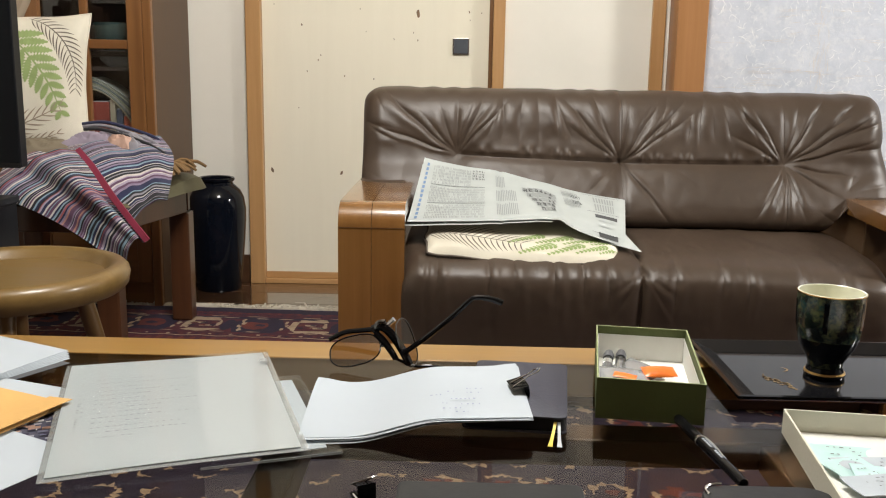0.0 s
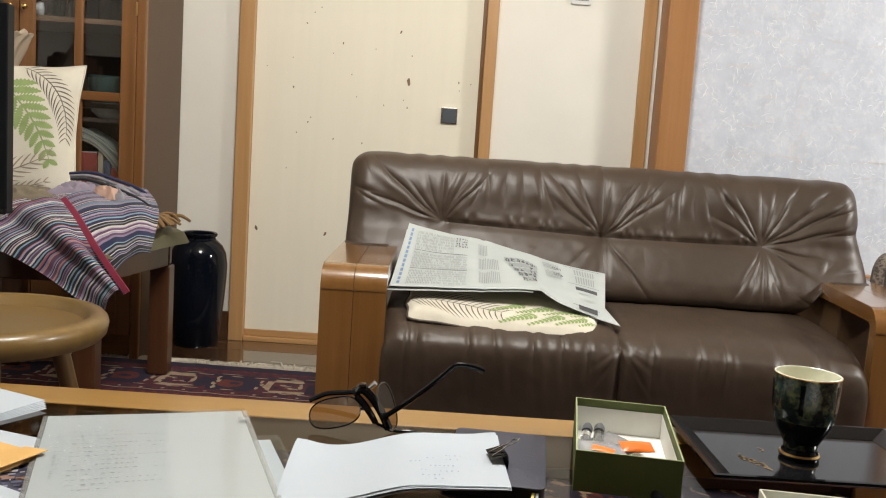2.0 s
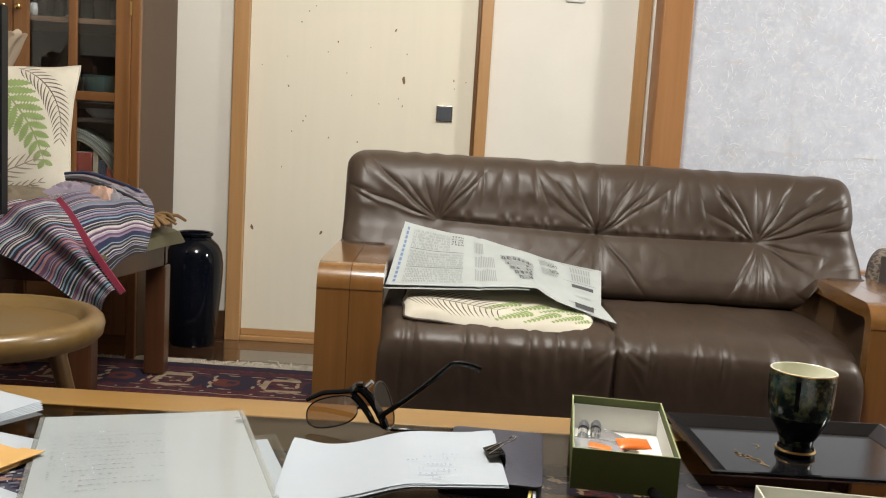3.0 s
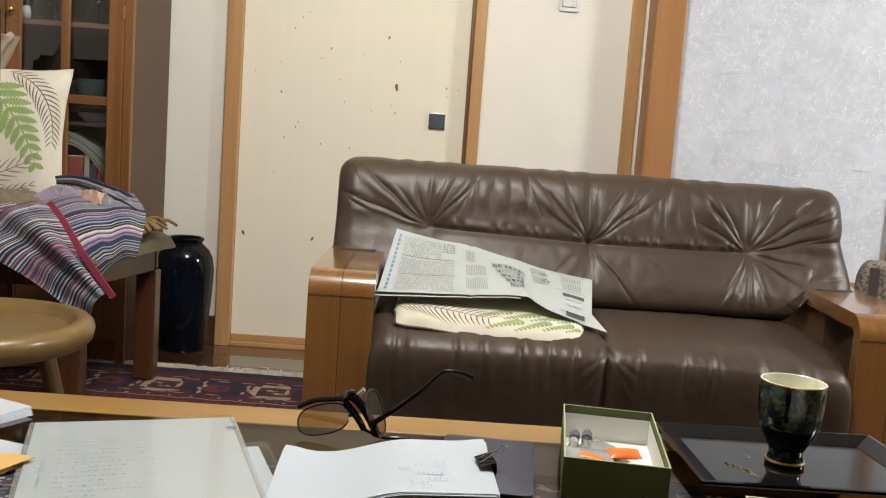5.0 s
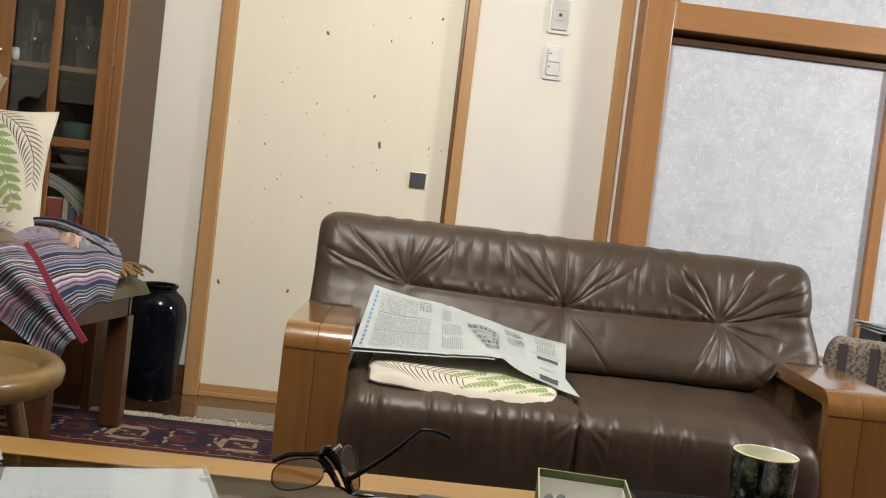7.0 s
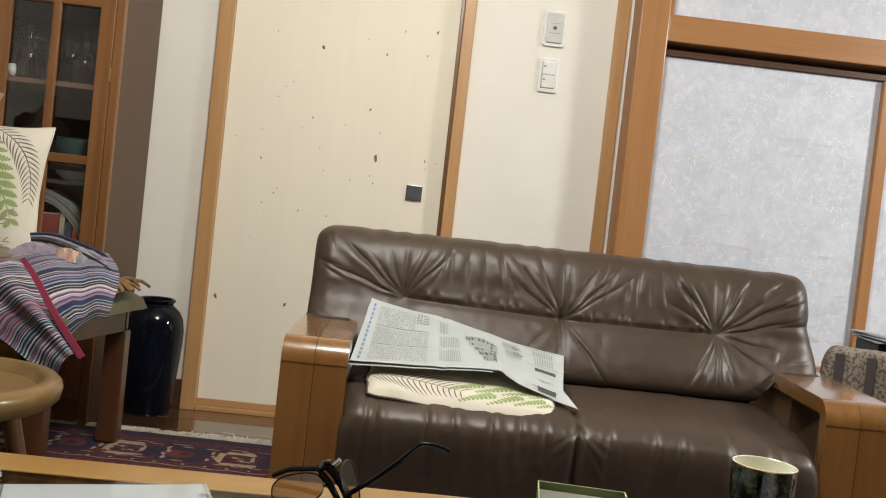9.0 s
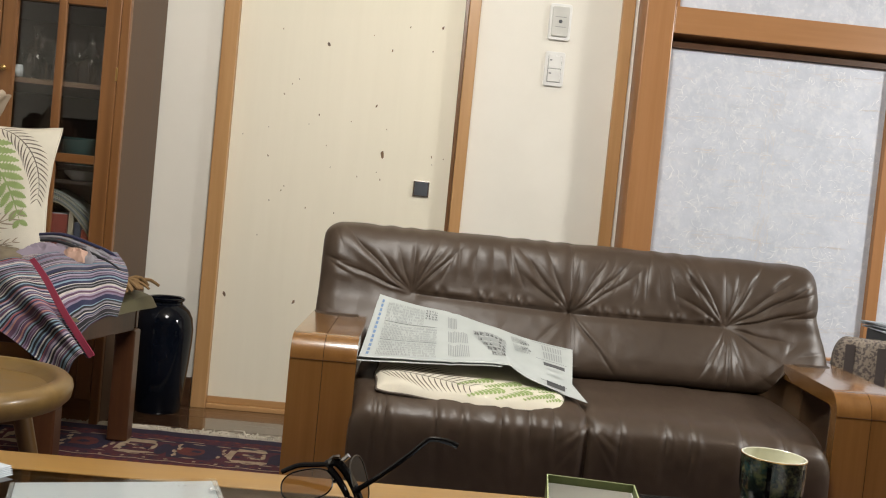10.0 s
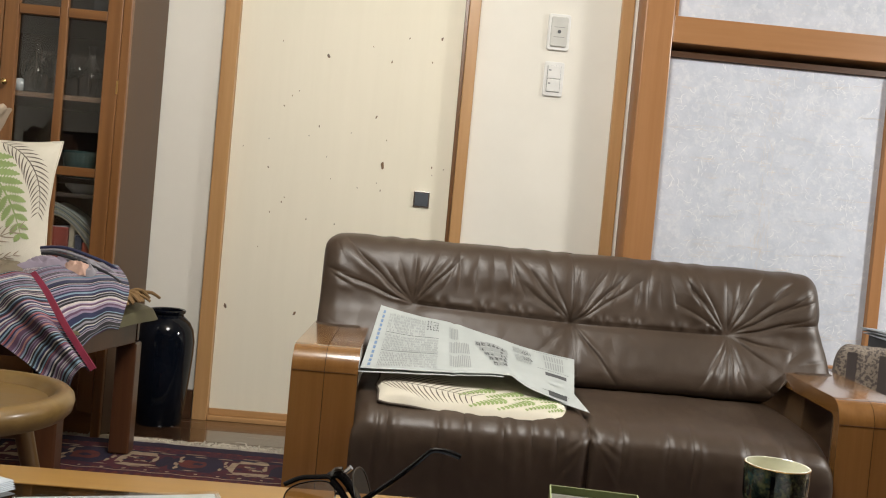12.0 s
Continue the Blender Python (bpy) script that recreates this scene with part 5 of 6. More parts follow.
def cloth(name, left, right, seed, folds, rows=84, cols=30, seq=None, bulge=0.0, wave=5.0):
    """A draped sheet between two edge curves, woven in stripes that run from one to the other."""
    la, ra = spline(left, rows + 1), spline(right, rows + 1)
    r = random.Random(seed)
    colours, k = [], 0
    while len(colours) < rows:
        c = r.choice([q for q in (seq or range(10)) if (q in (0, 4, 5, 7)) != (colours[-1:] and colours[-1] in (0, 4, 5, 7)) or r.random() < 0.2])
        colours += [c] * (r.choice((1, 2, 2, 3)) if c in (0, 4, 5, 7) else r.choice((1, 1, 2, 2)))

    def f(u, v):
        i = round(v * rows)
        k = min(max(v * rows + min(1, i / 12, (rows - i) / 12) * rows / 100 * (2.2 * noise.noise(Vector((u * 3, v * 2.5, seed))) + 0.8 * noise.noise(Vector((u * 8, v * 5, seed)))), 0), rows - 0.001) if 0 < i < rows else i
        j = min(int(k), rows - 1)
        p = la[j].lerp(la[j + 1], k - j).lerp(ra[j].lerp(ra[j + 1], k - j), u)
        n = folds * (math.sin(u * wave + 2.2 * v + seed) + 0.5 * math.sin(u * wave * 2.1 - 3 * v)) * math.sin(math.pi * min(1, u * 1.02)) ** 0.5
        return p + Vector((0.2 * n, -n, 0.55 * n + bulge * math.sin(math.pi * u)))

    bm = grid_bm(f, cols, rows + 1)
    bm.faces.ensure_lookup_table()
    for i in range(cols - 1):
        for j in range(rows):
            bm.faces[i * rows + j].material_index = colours[j]
    return part(name, thick(bm, 0.005), STRIPES, blanket, smooth=True), la, ra


WARM = (0, 1, 2, 3, 9, 7, 1, 8, 9, 0, 2, 7, 4, 10, 10, 0, 1, 2, 7, 4)
cool = (0, 1, 9, 5, 7, 7, 2, 4, 0, 7, 5, 10, 4, 0, 9, 6, 10)
_, la, ra = cloth("hanging_flap", [(-1.104, 2.335, 0.430), (-1.03, 2.335, 0.405), (-0.944, 2.335, 0.362), (-0.86, 2.335, 0.305), (-0.795, 2.335, 0.252)],
                  [(-0.945, 2.462, 0.531), (-0.885, 2.405, 0.492), (-0.820, 2.352, 0.430), (-0.776, 2.342, 0.376), (-0.734, 2.340, 0.322)], 2, 0.010, 190, 44, WARM, 0.034, 8.0)
part("hem_tape", thick(grid_bm(lambda u, v: ra[round(v * 190)] + Vector((0.013 * (u - 0.2), -0.004, 0.009 * u)), 3, 191), 0.004), M_HEM, blanket, smooth=True)
cloth("side_fold", [(-0.96, 2.475, 0.528), (-0.885, 2.412, 0.488), (-0.782, 2.350, 0.360)], [(-0.79, 2.64, 0.556), (-0.728, 2.55, 0.508), (-0.712, 2.435, 0.412)], 7, 0.007, 130, 34, cool, 0.018, 6.0)
cloth("upper_fold", [(-1.16, 2.62, 0.505), (-1.13, 2.46, 0.490), (-1.104, 2.335, 0.432)], [(-0.80, 2.66, 0.552), (-0.88, 2.57, 0.548), (-0.945, 2.475, 0.531)], 12, 0.008, 110, 34, (0, 7, 6, 4, 9, 3, 2), 0.020, 6.0)


def heap(name, centre, w, d, h, angle, m, label, seed):
    """A crumpled piece of cloth: a low heap with sharp folds and an uneven edge."""
    def f(u, v):
        a, b = 2 * u - 1, 2 * v - 1
        r = max(abs(a), abs(b))
        e = 1 + 0.28 * noise.noise(Vector((a * 1.7, b * 1.7, seed)))
        ridge = 1 - abs(noise.noise(Vector((a * 2.6 + 1.5 * b, b * 3.2, seed + 4)))) * 2.2
        fine = 1 - abs(noise.noise(Vector((a * 6 - 2 * b, b * 7, seed + 9)))) * 2
        z = h * (1 - r ** 3) * (0.50 + 0.36 * ridge + 0.07 * fine)
        return (w / 2 * a * e, d / 2 * b * e, z - 0.014 * r ** 4)
    return solo(name, turned(thick(grid_bm(f, 46, 40), 0.003), angle, centre), m, label, "clothing", smooth=True)


heap("khaki_cloth", (-1.075, 2.53, 0.527), 0.23, 0.15, 0.034, 8, mat("khaki_cloth", (0.20, 0.165, 0.115), rough=0.9, bump=0.4, bscale=350), "crumpled khaki cloth heaped on the blanket", 1)
heap("grey_garment", (-0.885, 2.585, 0.546), 0.20, 0.10, 0.034, -14, STRIPES[6], "dark grey knitted garment folded on the blanket", 3)
heap("lilac_scarf", (-0.935, 2.545, 0.554), 0.13, 0.055, 0.026, 2, mat("lilac_cloth", (0.33, 0.28, 0.34), (0.27, 0.23, 0.29), rough=0.9, bump=0.4, bscale=350), "crumpled lilac-grey scarf heaped on the blanket", 5)
heap("peach_garment", (-0.862, 2.535, 0.550), 0.075, 0.045, 0.024, -12, mat("peach_cloth", (0.54, 0.36, 0.28), (0.47, 0.30, 0.24), rough=0.9, bump=0.4, bscale=350), "crumpled peach-coloured garment on the blanket", 8)
for k in range(3):
    path = [(-0.985 + 0.01 * k, 2.60 - 0.02 * k, 0.592 - 0.006 * k), (-0.92, 2.595 - 0.02 * k, 0.598 - 0.008 * k), (-0.85, 2.60 - 0.025 * k, 0.580 - 0.007 * k), (-0.79, 2.61 - 0.03 * k, 0.556 - 0.006 * k), (-0.758 + 0.006 * k, 2.60 - 0.03 * k, 0.522)]
    part("rolled_edge", tube(spline(path, 30), 0.0045, 8), STRIPES[(0, 6, 7)[k]], bpy.data.objects["grey_garment"], smooth=True)
solo("beige_garment", thick(grid_bm(lambda u, v: (-1.262 + 0.088 * math.sin(math.pi * u) ** 0.7 + 0.010 * noise.noise(Vector((u * 4, v * 5, 3))), 2.66 + 0.13 * v, 0.70 + 0.268 * math.sin(math.pi * u) ** 0.35 + 0.012 * noise.noise(Vector((u * 3, v * 6, 8)))), 26, 14), 0.004),
     mat("beige_knit", (0.50, 0.41, 0.31), (0.43, 0.35, 0.26), rough=0.9, bump=0.5, bscale=300), "beige knitted garment slung over the chair back", "clothing", smooth=True)
bm = bmesh.new()
rnd = random.Random(31)
for k in range(60):
    a = rnd.uniform(-0.5, 0.5)
    x0, y0 = rnd.uniform(-0.86, -0.775), rnd.uniform(2.56, 2.75)
    ln = rnd.uniform(0.04, 0.08)
    merge(bm, tube(spline([(x0, y0, 0.470), (x0 + ln * 0.6, y0 + ln * 0.5 * a, 0.478 + rnd.uniform(0, 0.012)), (x0 + ln, y0 + ln * a, 0.464)], 6), 0.0065, 6, r2=0.004))
solo("tasselled_scarf", bm, mat("tan_wool", (0.28, 0.17, 0.075), (0.22, 0.13, 0.055), rough=0.9, bump=0.5, bscale=300), "tan woollen scarf with tassels on the seat", "scarf", smooth=True)

# ---- round stool ----
stool = thing("round_stool", (-0.861, 1.908, 0), "round wooden stool with a dished top and moulded rim", "stool")
part("top", lathe([(0.002, 0.330), (0.1795, 0.330), (0.1871, 0.338), (0.1915, 0.345), (0.1969, 0.3505), (0.2067, 0.353), (0.2187, 0.350), (0.2274, 0.341), (0.2301, 0.330), (0.2263, 0.311), (0.2154, 0.300), (0.15, 0.297), (0.002, 0.297)], 96, (-0.861, 1.908, 0)), M_STOOL, stool, smooth=True)
for k in range(4):
    a = radians(22 + 90 * k)
    c, s = math.cos(a), math.sin(a)
    part("leg", tube([(-0.861 + 0.13 * c, 1.908 + 0.13 * s, 0.2965), (-0.861 + 0.165 * c, 1.908 + 0.165 * s, 0.15), (-0.861 + 0.195 * c, 1.908 + 0.195 * s, 0.013)], 0.019, 14, r2=0.014), M_STOOLLEG, stool, smooth=True)
    part("bracket", moved(box(0.02, 0.135, -0.009, 0.009, 0.25, 0.2965, 0.003), pose(-0.861, 1.908, 0, 0, 0, 22 + 90 * k)), M_STOOLLEG, stool)

# ---- side table behind the sofa's arm ----
side = thing("side_table", (1.45, 2.68, 0), "low dark wooden side table beside the sofa", "side table")
part("top", box(1.150, 1.90, 2.36, 3.02, 0.375, 0.400, 0.004), M_CHAIRWOOD, side)
for x in (1.16, 1.84):
    for y in (2.37, 2.96):
        part("leg", box(x, x + 0.05, y, y + 0.05, 0.0125 if y < 2.9 else 0.0, 0.3745, 0.003), M_CHAIRWOOD, side)
tis = thing("tissue_box", (1.312, 2.545, 0.4), "tissue box in a dark and beige damask cloth cover", "tissue box")


def tissue(u, v):
    a, b = 2 * u - 1, 2 * v - 1
    hgt = 0.122 * min(1, (1 - abs(a) ** 9)) ** 0.4 * min(1, (1 - abs(b) ** 9)) ** 0.4
    return (1.312 + 0.122 * a, 2.545 + 0.065 * b + 0.006 * noise.noise(Vector((a * 3, b * 3, 0))), 0.4008 + hgt + 0.004 * noise.noise(Vector((a * 4, b * 4, 4))))


tb = grid_bm(tissue, 60, 40)
bmesh.ops.holes_fill(tb, edges=[e for e in tb.edges if e.is_boundary])
cover = part("cloth_cover", turned(moved(tb, Matrix.Translation((-1.312, -2.545, 0))), -24, (1.312, 2.545, 0)), M_TISSUE, tis, smooth=True)
for k in range(3):
    x0 = -0.079 + 0.078 * k
    bm = bmesh.new()
    bm.faces.new([bm.verts.new(p) for p in ((x0 - 0.010, -0.0680, 0.408), (x0 + 0.014, -0.0680, 0.408), (x0 + 0.014, -0.0655, 0.510), (x0 - 0.010, -0.0655, 0.510))])
    part("damask_panel", turned(bm, -24, (1.312, 2.545, 0)), M_DAMASK, tis)
st = thing("storage_box", (1.4, 2.75, 0), "cream card storage box on the floor under the side table", "storage box")
part("body", box(1.220, 1.60, 2.50, 2.955, 0.0135, 0.31, 0.003), M_CREAMCARD, st)
part("lid", box(1.216, 1.604, 2.496, 2.959, 0.3105, 0.355, 0.003), M_CREAMCARD, st)
lb = thing("letter_box", (1.52, 2.70, 0.4), "dark box heaped with papers and a crumpled tissue", "box")
part("box_body", turned(box(-0.11, 0.11, -0.10, 0.10, 0.4005, 0.535, 0.004), -10, (1.51, 2.72, 0)), M_BLACKMATT, lb)
for k in range(4):
    solo("loose_paper", turned(thick(grid_bm(lambda u, v, k=k: (-0.125 + 0.24 * u, -0.12 + 0.22 * v, 0.5415 + 0.006 * k + 0.004 * math.sin(3 * u + k)), 8, 8), 0.003), -10 + 7 * k, (1.51, 2.72, 0)), M_PAPER, "loose white papers on the dark box", "paper", group="papers on the box", smooth=True)
bm = bmesh.new()
bmesh.ops.create_icosphere(bm, subdivisions=4, radius=0.045)
for v in bm.verts:
    n = v.co.normalized()
    v.co = n * (0.04 + 0.018 * noise.noise(n * 3.1) + 0.008 * noise.noise(n * 8)) * Vector((1, 1, 0.7)).length / 1.6
    v.co.z *= 0.75
solo("crumpled_tissue", moved(bm, Matrix.Translation((1.50, 2.67, 0.589))), M_PAPER, "crumpled white paper tissue on the papers", "tissue", smooth=True)

# ---- things on the low table ----
def sheet_bm(w, h, f=None, d=0.0004, n=10):
    """A sheet of paper w by h about the origin; f gives its lift."""
    return thick(grid_bm(lambda u, v: (w * (u - 0.5), h * (v - 0.5), f(u, v) if f else 0.0), n, n), d)


def bars(rows, w, h, z, m, parent, seed, place, angle, fill=0.7, f=None, name="writing", size=0.0022, word=(0.004, 0.016), skew=None):
    """Lines of illegible writing as plain bars."""
    r = random.Random(seed)
    bm = bmesh.new()
    for x0, x1, y in rows:
        x = x0
        while x < x1:
            ln = r.uniform(*word)
            if r.random() < fill:
                t = size * r.uniform(0.5, 1.0)
                lift = (lambda a, b: f(a / w + 0.5, b / h + 0.5)) if f else (lambda a, b: 0.0)
                vs = [bm.verts.new((a, b, z + lift(a, b))) for a, b in ((x, y), (min(x + ln, x1), y), (min(x + ln, x1), y + t), (x, y + t))]
                bm.faces.new(vs)
            x += ln + r.uniform(0.0015, 0.005)
    if skew:
        bm.transform(skew)
    return tagged(part(name, turned(bm, angle, place), m, parent), kind="stuff")


Z = TZ + 0.0006
FA = 18.9
FC = (-0.246, 1.012)
sleeve = thing("clear_sleeve", (-0.12, 0.96, Z), "small clear plastic sleeve with a white card", "plastic sleeve")
part("card", turned(sheet_bm(0.100, 0.19, None, 0.0012), 20, (-0.158, 0.994, Z + 0.0006)), M_PAPER, sleeve)
part("film", turned(grid_bm(lambda u, v: (0.122 * (u - 0.5), 0.216 * (v - 0.5), 0.0025), 3, 3), 20, (-0.157, 0.990, Z)), M_FILM, sleeve)
part("edge", turned(box(-0.061, 0.061, -0.108, -0.1065, 0.0002, 0.0021), 20, (-0.157, 0.990, Z)), M_PLASTIC, sleeve)


def fold_lift(u, v):
    return 0.0035 * u * (1 - v * 0.6) + 0.0012 * math.sin(3 * u + 2 * v)


folder = thing("clear_folder", (FC[0], FC[1], Z), "clear plastic file holding a printed letter", "file folder")
part("letter", turned(sheet_bm(0.210, 0.295, fold_lift, 0.0008, 16), FA, (FC[0], FC[1], Z + 0.0035)), M_PAPERGREY, folder, smooth=True)
part("film", turned(grid_bm(lambda u, v: (0.220 * (u - 0.5), 0.304 * (v - 0.5), fold_lift(u, v) + 0.0004), 16, 16), FA, (FC[0], FC[1], Z + 0.0050)), M_FILM, folder, smooth=True)
part("back_film", turned(sheet_bm(0.222, 0.306, lambda u, v: fold_lift(u, v), 0.0003, 16), FA, (FC[0] + 0.001, FC[1] - 0.001, Z + 0.0024)), M_PLASTIC, folder, smooth=True)
part("thumb_notch", turned(lathe([(0.002, 0), (0.006, 0), (0.006, 0.0005), (0.002, 0.0005)], 20), FA, (-0.183, 1.145, Z + 0.0074)), M_PLASTIC, folder)
rows = [(0.02, 0.085, 0.128)] + [(-0.075, 0.0 + 0.03 * math.sin(k * 2.3), 0.085 - 0.0125 * k) for k in range(14)]
bars(rows, 0.205, 0.292, 0.0043, M_FAINT, folder, 3, (FC[0], FC[1], Z), FA, 0.8, fold_lift, "faint_lettering", 0.0022, (0.0012, 0.004))
bars([(-0.09, -0.084, 0.10 - 0.006 * k) for k in range(26)], 0.205, 0.292, 0.0043, M_FAINT, folder, 6, (FC[0], FC[1], Z), FA, 0.5, fold_lift, "margin_lettering", 0.002, (0.0015, 0.003))

# Notebook under the sheaf.
note = thing("notebook", (0.095, 1.06, Z), "dark navy notebook with ribbon markers under the paper sheaf", "notebook")
NA, NC = -6.4, (0.101, 1.0500)


def slab(w, h, z0, z1, r, seg=6, bev=0.0015):
    """A flat block with rounded corners."""
    bm = bmesh.new()
    vs = []
    for cx, cy, a0 in ((w / 2 - r, h / 2 - r, 0), (-w / 2 + r, h / 2 - r, 90), (-w / 2 + r, -h / 2 + r, 180), (w / 2 - r, -h / 2 + r, 270)):
        for k in range(seg + 1):
            a = radians(a0 + 90 * k / seg)
            vs.append(bm.verts.new((cx + r * math.cos(a), cy + r * math.sin(a), z0)))
    fc = bm.faces.new(vs)
    ex = bmesh.ops.extrude_face_region(bm, geom=[fc])
    top = [g for g in ex["geom"] if isinstance(g, bmesh.types.BMVert)]
    for v in top:
        v.co.z = z1
    bmesh.ops.recalc_face_normals(bm, faces=bm.faces[:])
    if bev:
        edges = [e for e in bm.edges if abs(e.verts[0].co.z - e.verts[1].co.z) < 1e-6]
        bmesh.ops.bevel(bm, geom=edges, offset=bev, segments=2, affect="EDGES", profile=0.5)
    return bm


part("back_cover", turned(slab(0.100, 0.163, 0.0, 0.0022, 0.008, bev=0.0006), NA, (*NC, Z)), M_NOTE, note)
part("page_block", turned(slab(0.096, 0.159, 0.0023, 0.0148, 0.007, bev=0.0006), NA, (*NC, Z)), M_BLACKMATT, note)
part("front_cover", turned(slab(0.100, 0.163, 0.0149, 0.0172, 0.008, bev=0.0008), NA, (*NC, Z)), M_NOTE, note, smooth=True)
for dx, drift, m in ((0.0390, -0.0040, M_YELLOW), (0.0425, 0.0012, M_PAPERGREY)):
    part("ribbon", turned(thick(grid_bm(lambda u, v: (dx + 0.0028 * (u - 0.5) * (1 + 0.7 * v ** 4) + drift * v, -0.0800 - 0.032 * v, 0.0120 - 0.0114 * v ** 0.7), 3, 10), 0.0004), NA, (*NC, Z)), m, note)

# Sheaf of small sheets held by a binder clip.
SA, SC = 5.8, (-0.003, 1.019)
SKEW = Matrix(((1, 0.07, 0, 0), (0.012, 1, 0, 0), (0, 0, 1, 0), (0, 0, 0, 1)))   # the sheets have slid askew


def sheaf_lift(u, v):
    return 0.0168 * ease(0.20, 0.62, u) + 0.006 * ease(0.16, 0.0, u) * v + 0.003 * math.sin(math.pi * v) * (1 - u) + 0.003 * ease(0.85, 1.0, u) * v


sheaf = thing("paper_sheaf", (SC[0], SC[1], Z), "sheaf of small white sheets with pencil notes in a clip", "papers")
rnd = random.Random(2)
for k in range(7):
    a, dx, dy = rnd.uniform(-1.1, 1.1), rnd.uniform(-0.003, 0.003), rnd.uniform(-0.004, 0.001)
    if k == 0:
        a, dy = 1.6, -0.003
    part("sheet", turned(moved(sheet_bm(0.213, 0.150, lambda u, v, k=k: sheaf_lift(u, v) + 0.0007 * k * (1 - 0.3 * u), 0.0004, 20), SKEW), SA + (a if k < 6 else 0), (SC[0] + (dx if k < 6 else 0), SC[1] + (dy if k < 6 else 0), Z + 0.0006)), M_PAPER, sheaf, smooth=True)
note_rows = [(0.050, 0.066, -0.004), (0.028, 0.042, -0.012), (0.050, 0.066, -0.015), (0.014, 0.030, -0.021), (0.034, 0.058, -0.032), (0.020, 0.038, -0.043), (0.044, 0.062, -0.046), (0.026, 0.052, -0.056), (0.038, 0.050, -0.065)]
bars(note_rows, 0.213, 0.150, 0.0007 * 6 * 0.9 + 0.0014, M_PENCIL, sheaf, 12, (SC[0], SC[1], Z + 0.0006), SA, 0.7, sheaf_lift, "pencil_notes", 0.0036, (0.0008, 0.0024), SKEW)


def binder_clip(place, angle, label, w=0.031):
    """A spring clip: folded black body and two wire handles."""
    c = thing("binder_clip", place, label, "binder clip")
    prof2 = [(0.0, 0.0035), (0.016, 0.0085), (0.0172, 0.0), (0.016, -0.0085), (0.0, -0.0035)]
    bm = bmesh.new()
    rr = [[bm.verts.new((x, y, z)) for x, z in ((p[0], p[1]) for p in prof2)] for y in (-w / 2, w / 2)]
    for a, b, d, e in zip(rr[0], rr[0][1:], rr[1][1:], rr[1]):
        bm.faces.new((a, b, d, e))
    bmesh.ops.solidify(bm, geom=bm.faces[:], thickness=0.0006)
    part("body", turned(bm, angle, place), M_LACQUER, c)
    for s, tilt in ((1, 30), (-1, 12)):
        pts = [(0.0, -0.0055, 0), (0.012, -0.004, 0), (0.020, -0.0025, 0), (0.026, -0.0045, 0), (0.031, -0.003, 0), (0.0325, 0, 0), (0.031, 0.003, 0), (0.026, 0.0045, 0), (0.020, 0.0025, 0), (0.012, 0.004, 0), (0.0, 0.0055, 0)]
        hb = moved(tube(spline(pts, 40), 0.00075, 6), Matrix.Translation((0.002, 0, s * 0.0046)) @ Matrix.Rotation(radians(-tilt * s), 4, "Y"))
        part("wire_handle", turned(hb, angle, place), M_STEEL, c, smooth=True)
    return c


binder_clip((0.0905, 1.026, Z + 0.0222), 10, "small black binder clip with steel handles on the sheaf")

# Sunglasses.
sg = thing("sunglasses", (-0.03, 1.15, Z), "amber-lensed sunglasses with thin black frame lying open", "sunglasses")


def lens_ring(centre, ax, up, a, b, n=40):
    ax, up = Vector(ax).normalized(), Vector(up).normalized()
    pts = []
    for k in range(n):
        t = 6.283185 * k / n
        c, s = math.cos(t), math.sin(t)
        pts.append(Vector(centre) + ax * a * math.copysign(abs(c) ** 0.8, c) + up * b * math.copysign(abs(s) ** 0.8, s))
    return pts


# The glasses lie on their side: one lens almost flat over the table, the other upright behind it.
for nm, centre, ax, up, a, b in (("near_lens", (-0.0775, 1.158, 0.4305), (0.975, 0.10, 0.21), (-0.16, 0.80, 0.50), 0.0295, 0.0225),
                                 ("far_lens", (-0.0175, 1.148, 0.4440), (0.30, 0.10, -0.95), (0.45, 0.86, 0.20), 0.029, 0.015)):
    ring = lens_ring(centre, ax, up, a, b)
    bm = bmesh.new()
    bm.faces.new([bm.verts.new(p) for p in ring])
    ln = part(nm, bm, M_LENS, sg)
    ln.visible_shadow = False
    part("rim", tube(ring, 0.0009, 8, closed=True), M_DARKMETAL if nm == "far_lens" else M_BLACK, sg, smooth=True)
part("bridge_screw", tube([(-0.044, 1.149, 0.464), (-0.038, 1.147, 0.466)], 0.0022, 8), M_STEEL, sg)
part("brow_bar", tube(spline([(-0.0560, 1.152, 0.457), (-0.0460, 1.149, 0.462), (-0.0340, 1.146, 0.453), (-0.0220, 1.144, 0.436), (-0.0140, 1.143, 0.420)], 16), 0.0054, 8, r2=0.0050), M_BLACK, sg, smooth=True)
part("brow_top", tube(spline([(-0.1080, 1.166, 0.440), (-0.0900, 1.163, 0.450), (-0.0700, 1.157, 0.4545), (-0.0540, 1.152, 0.458)], 14), 0.0030, 8), M_BLACK, sg, smooth=True)
part("hinge", box(-0.0245, -0.0145, 1.134, 1.142, 0.432, 0.439, 0.0015), M_BLACK, sg)
part("hinge_pin", tube([(-0.0380, 1.146, 0.466), (-0.0320, 1.145, 0.472)], 0.003, 8), M_STEEL, sg)
part("nose_pad", lathe([(0.001, 0), (0.004, 0.001), (0.004, 0.003), (0.001, 0.004)], 14, (-0.0440, 1.142, 0.440)), M_BLACK, sg)
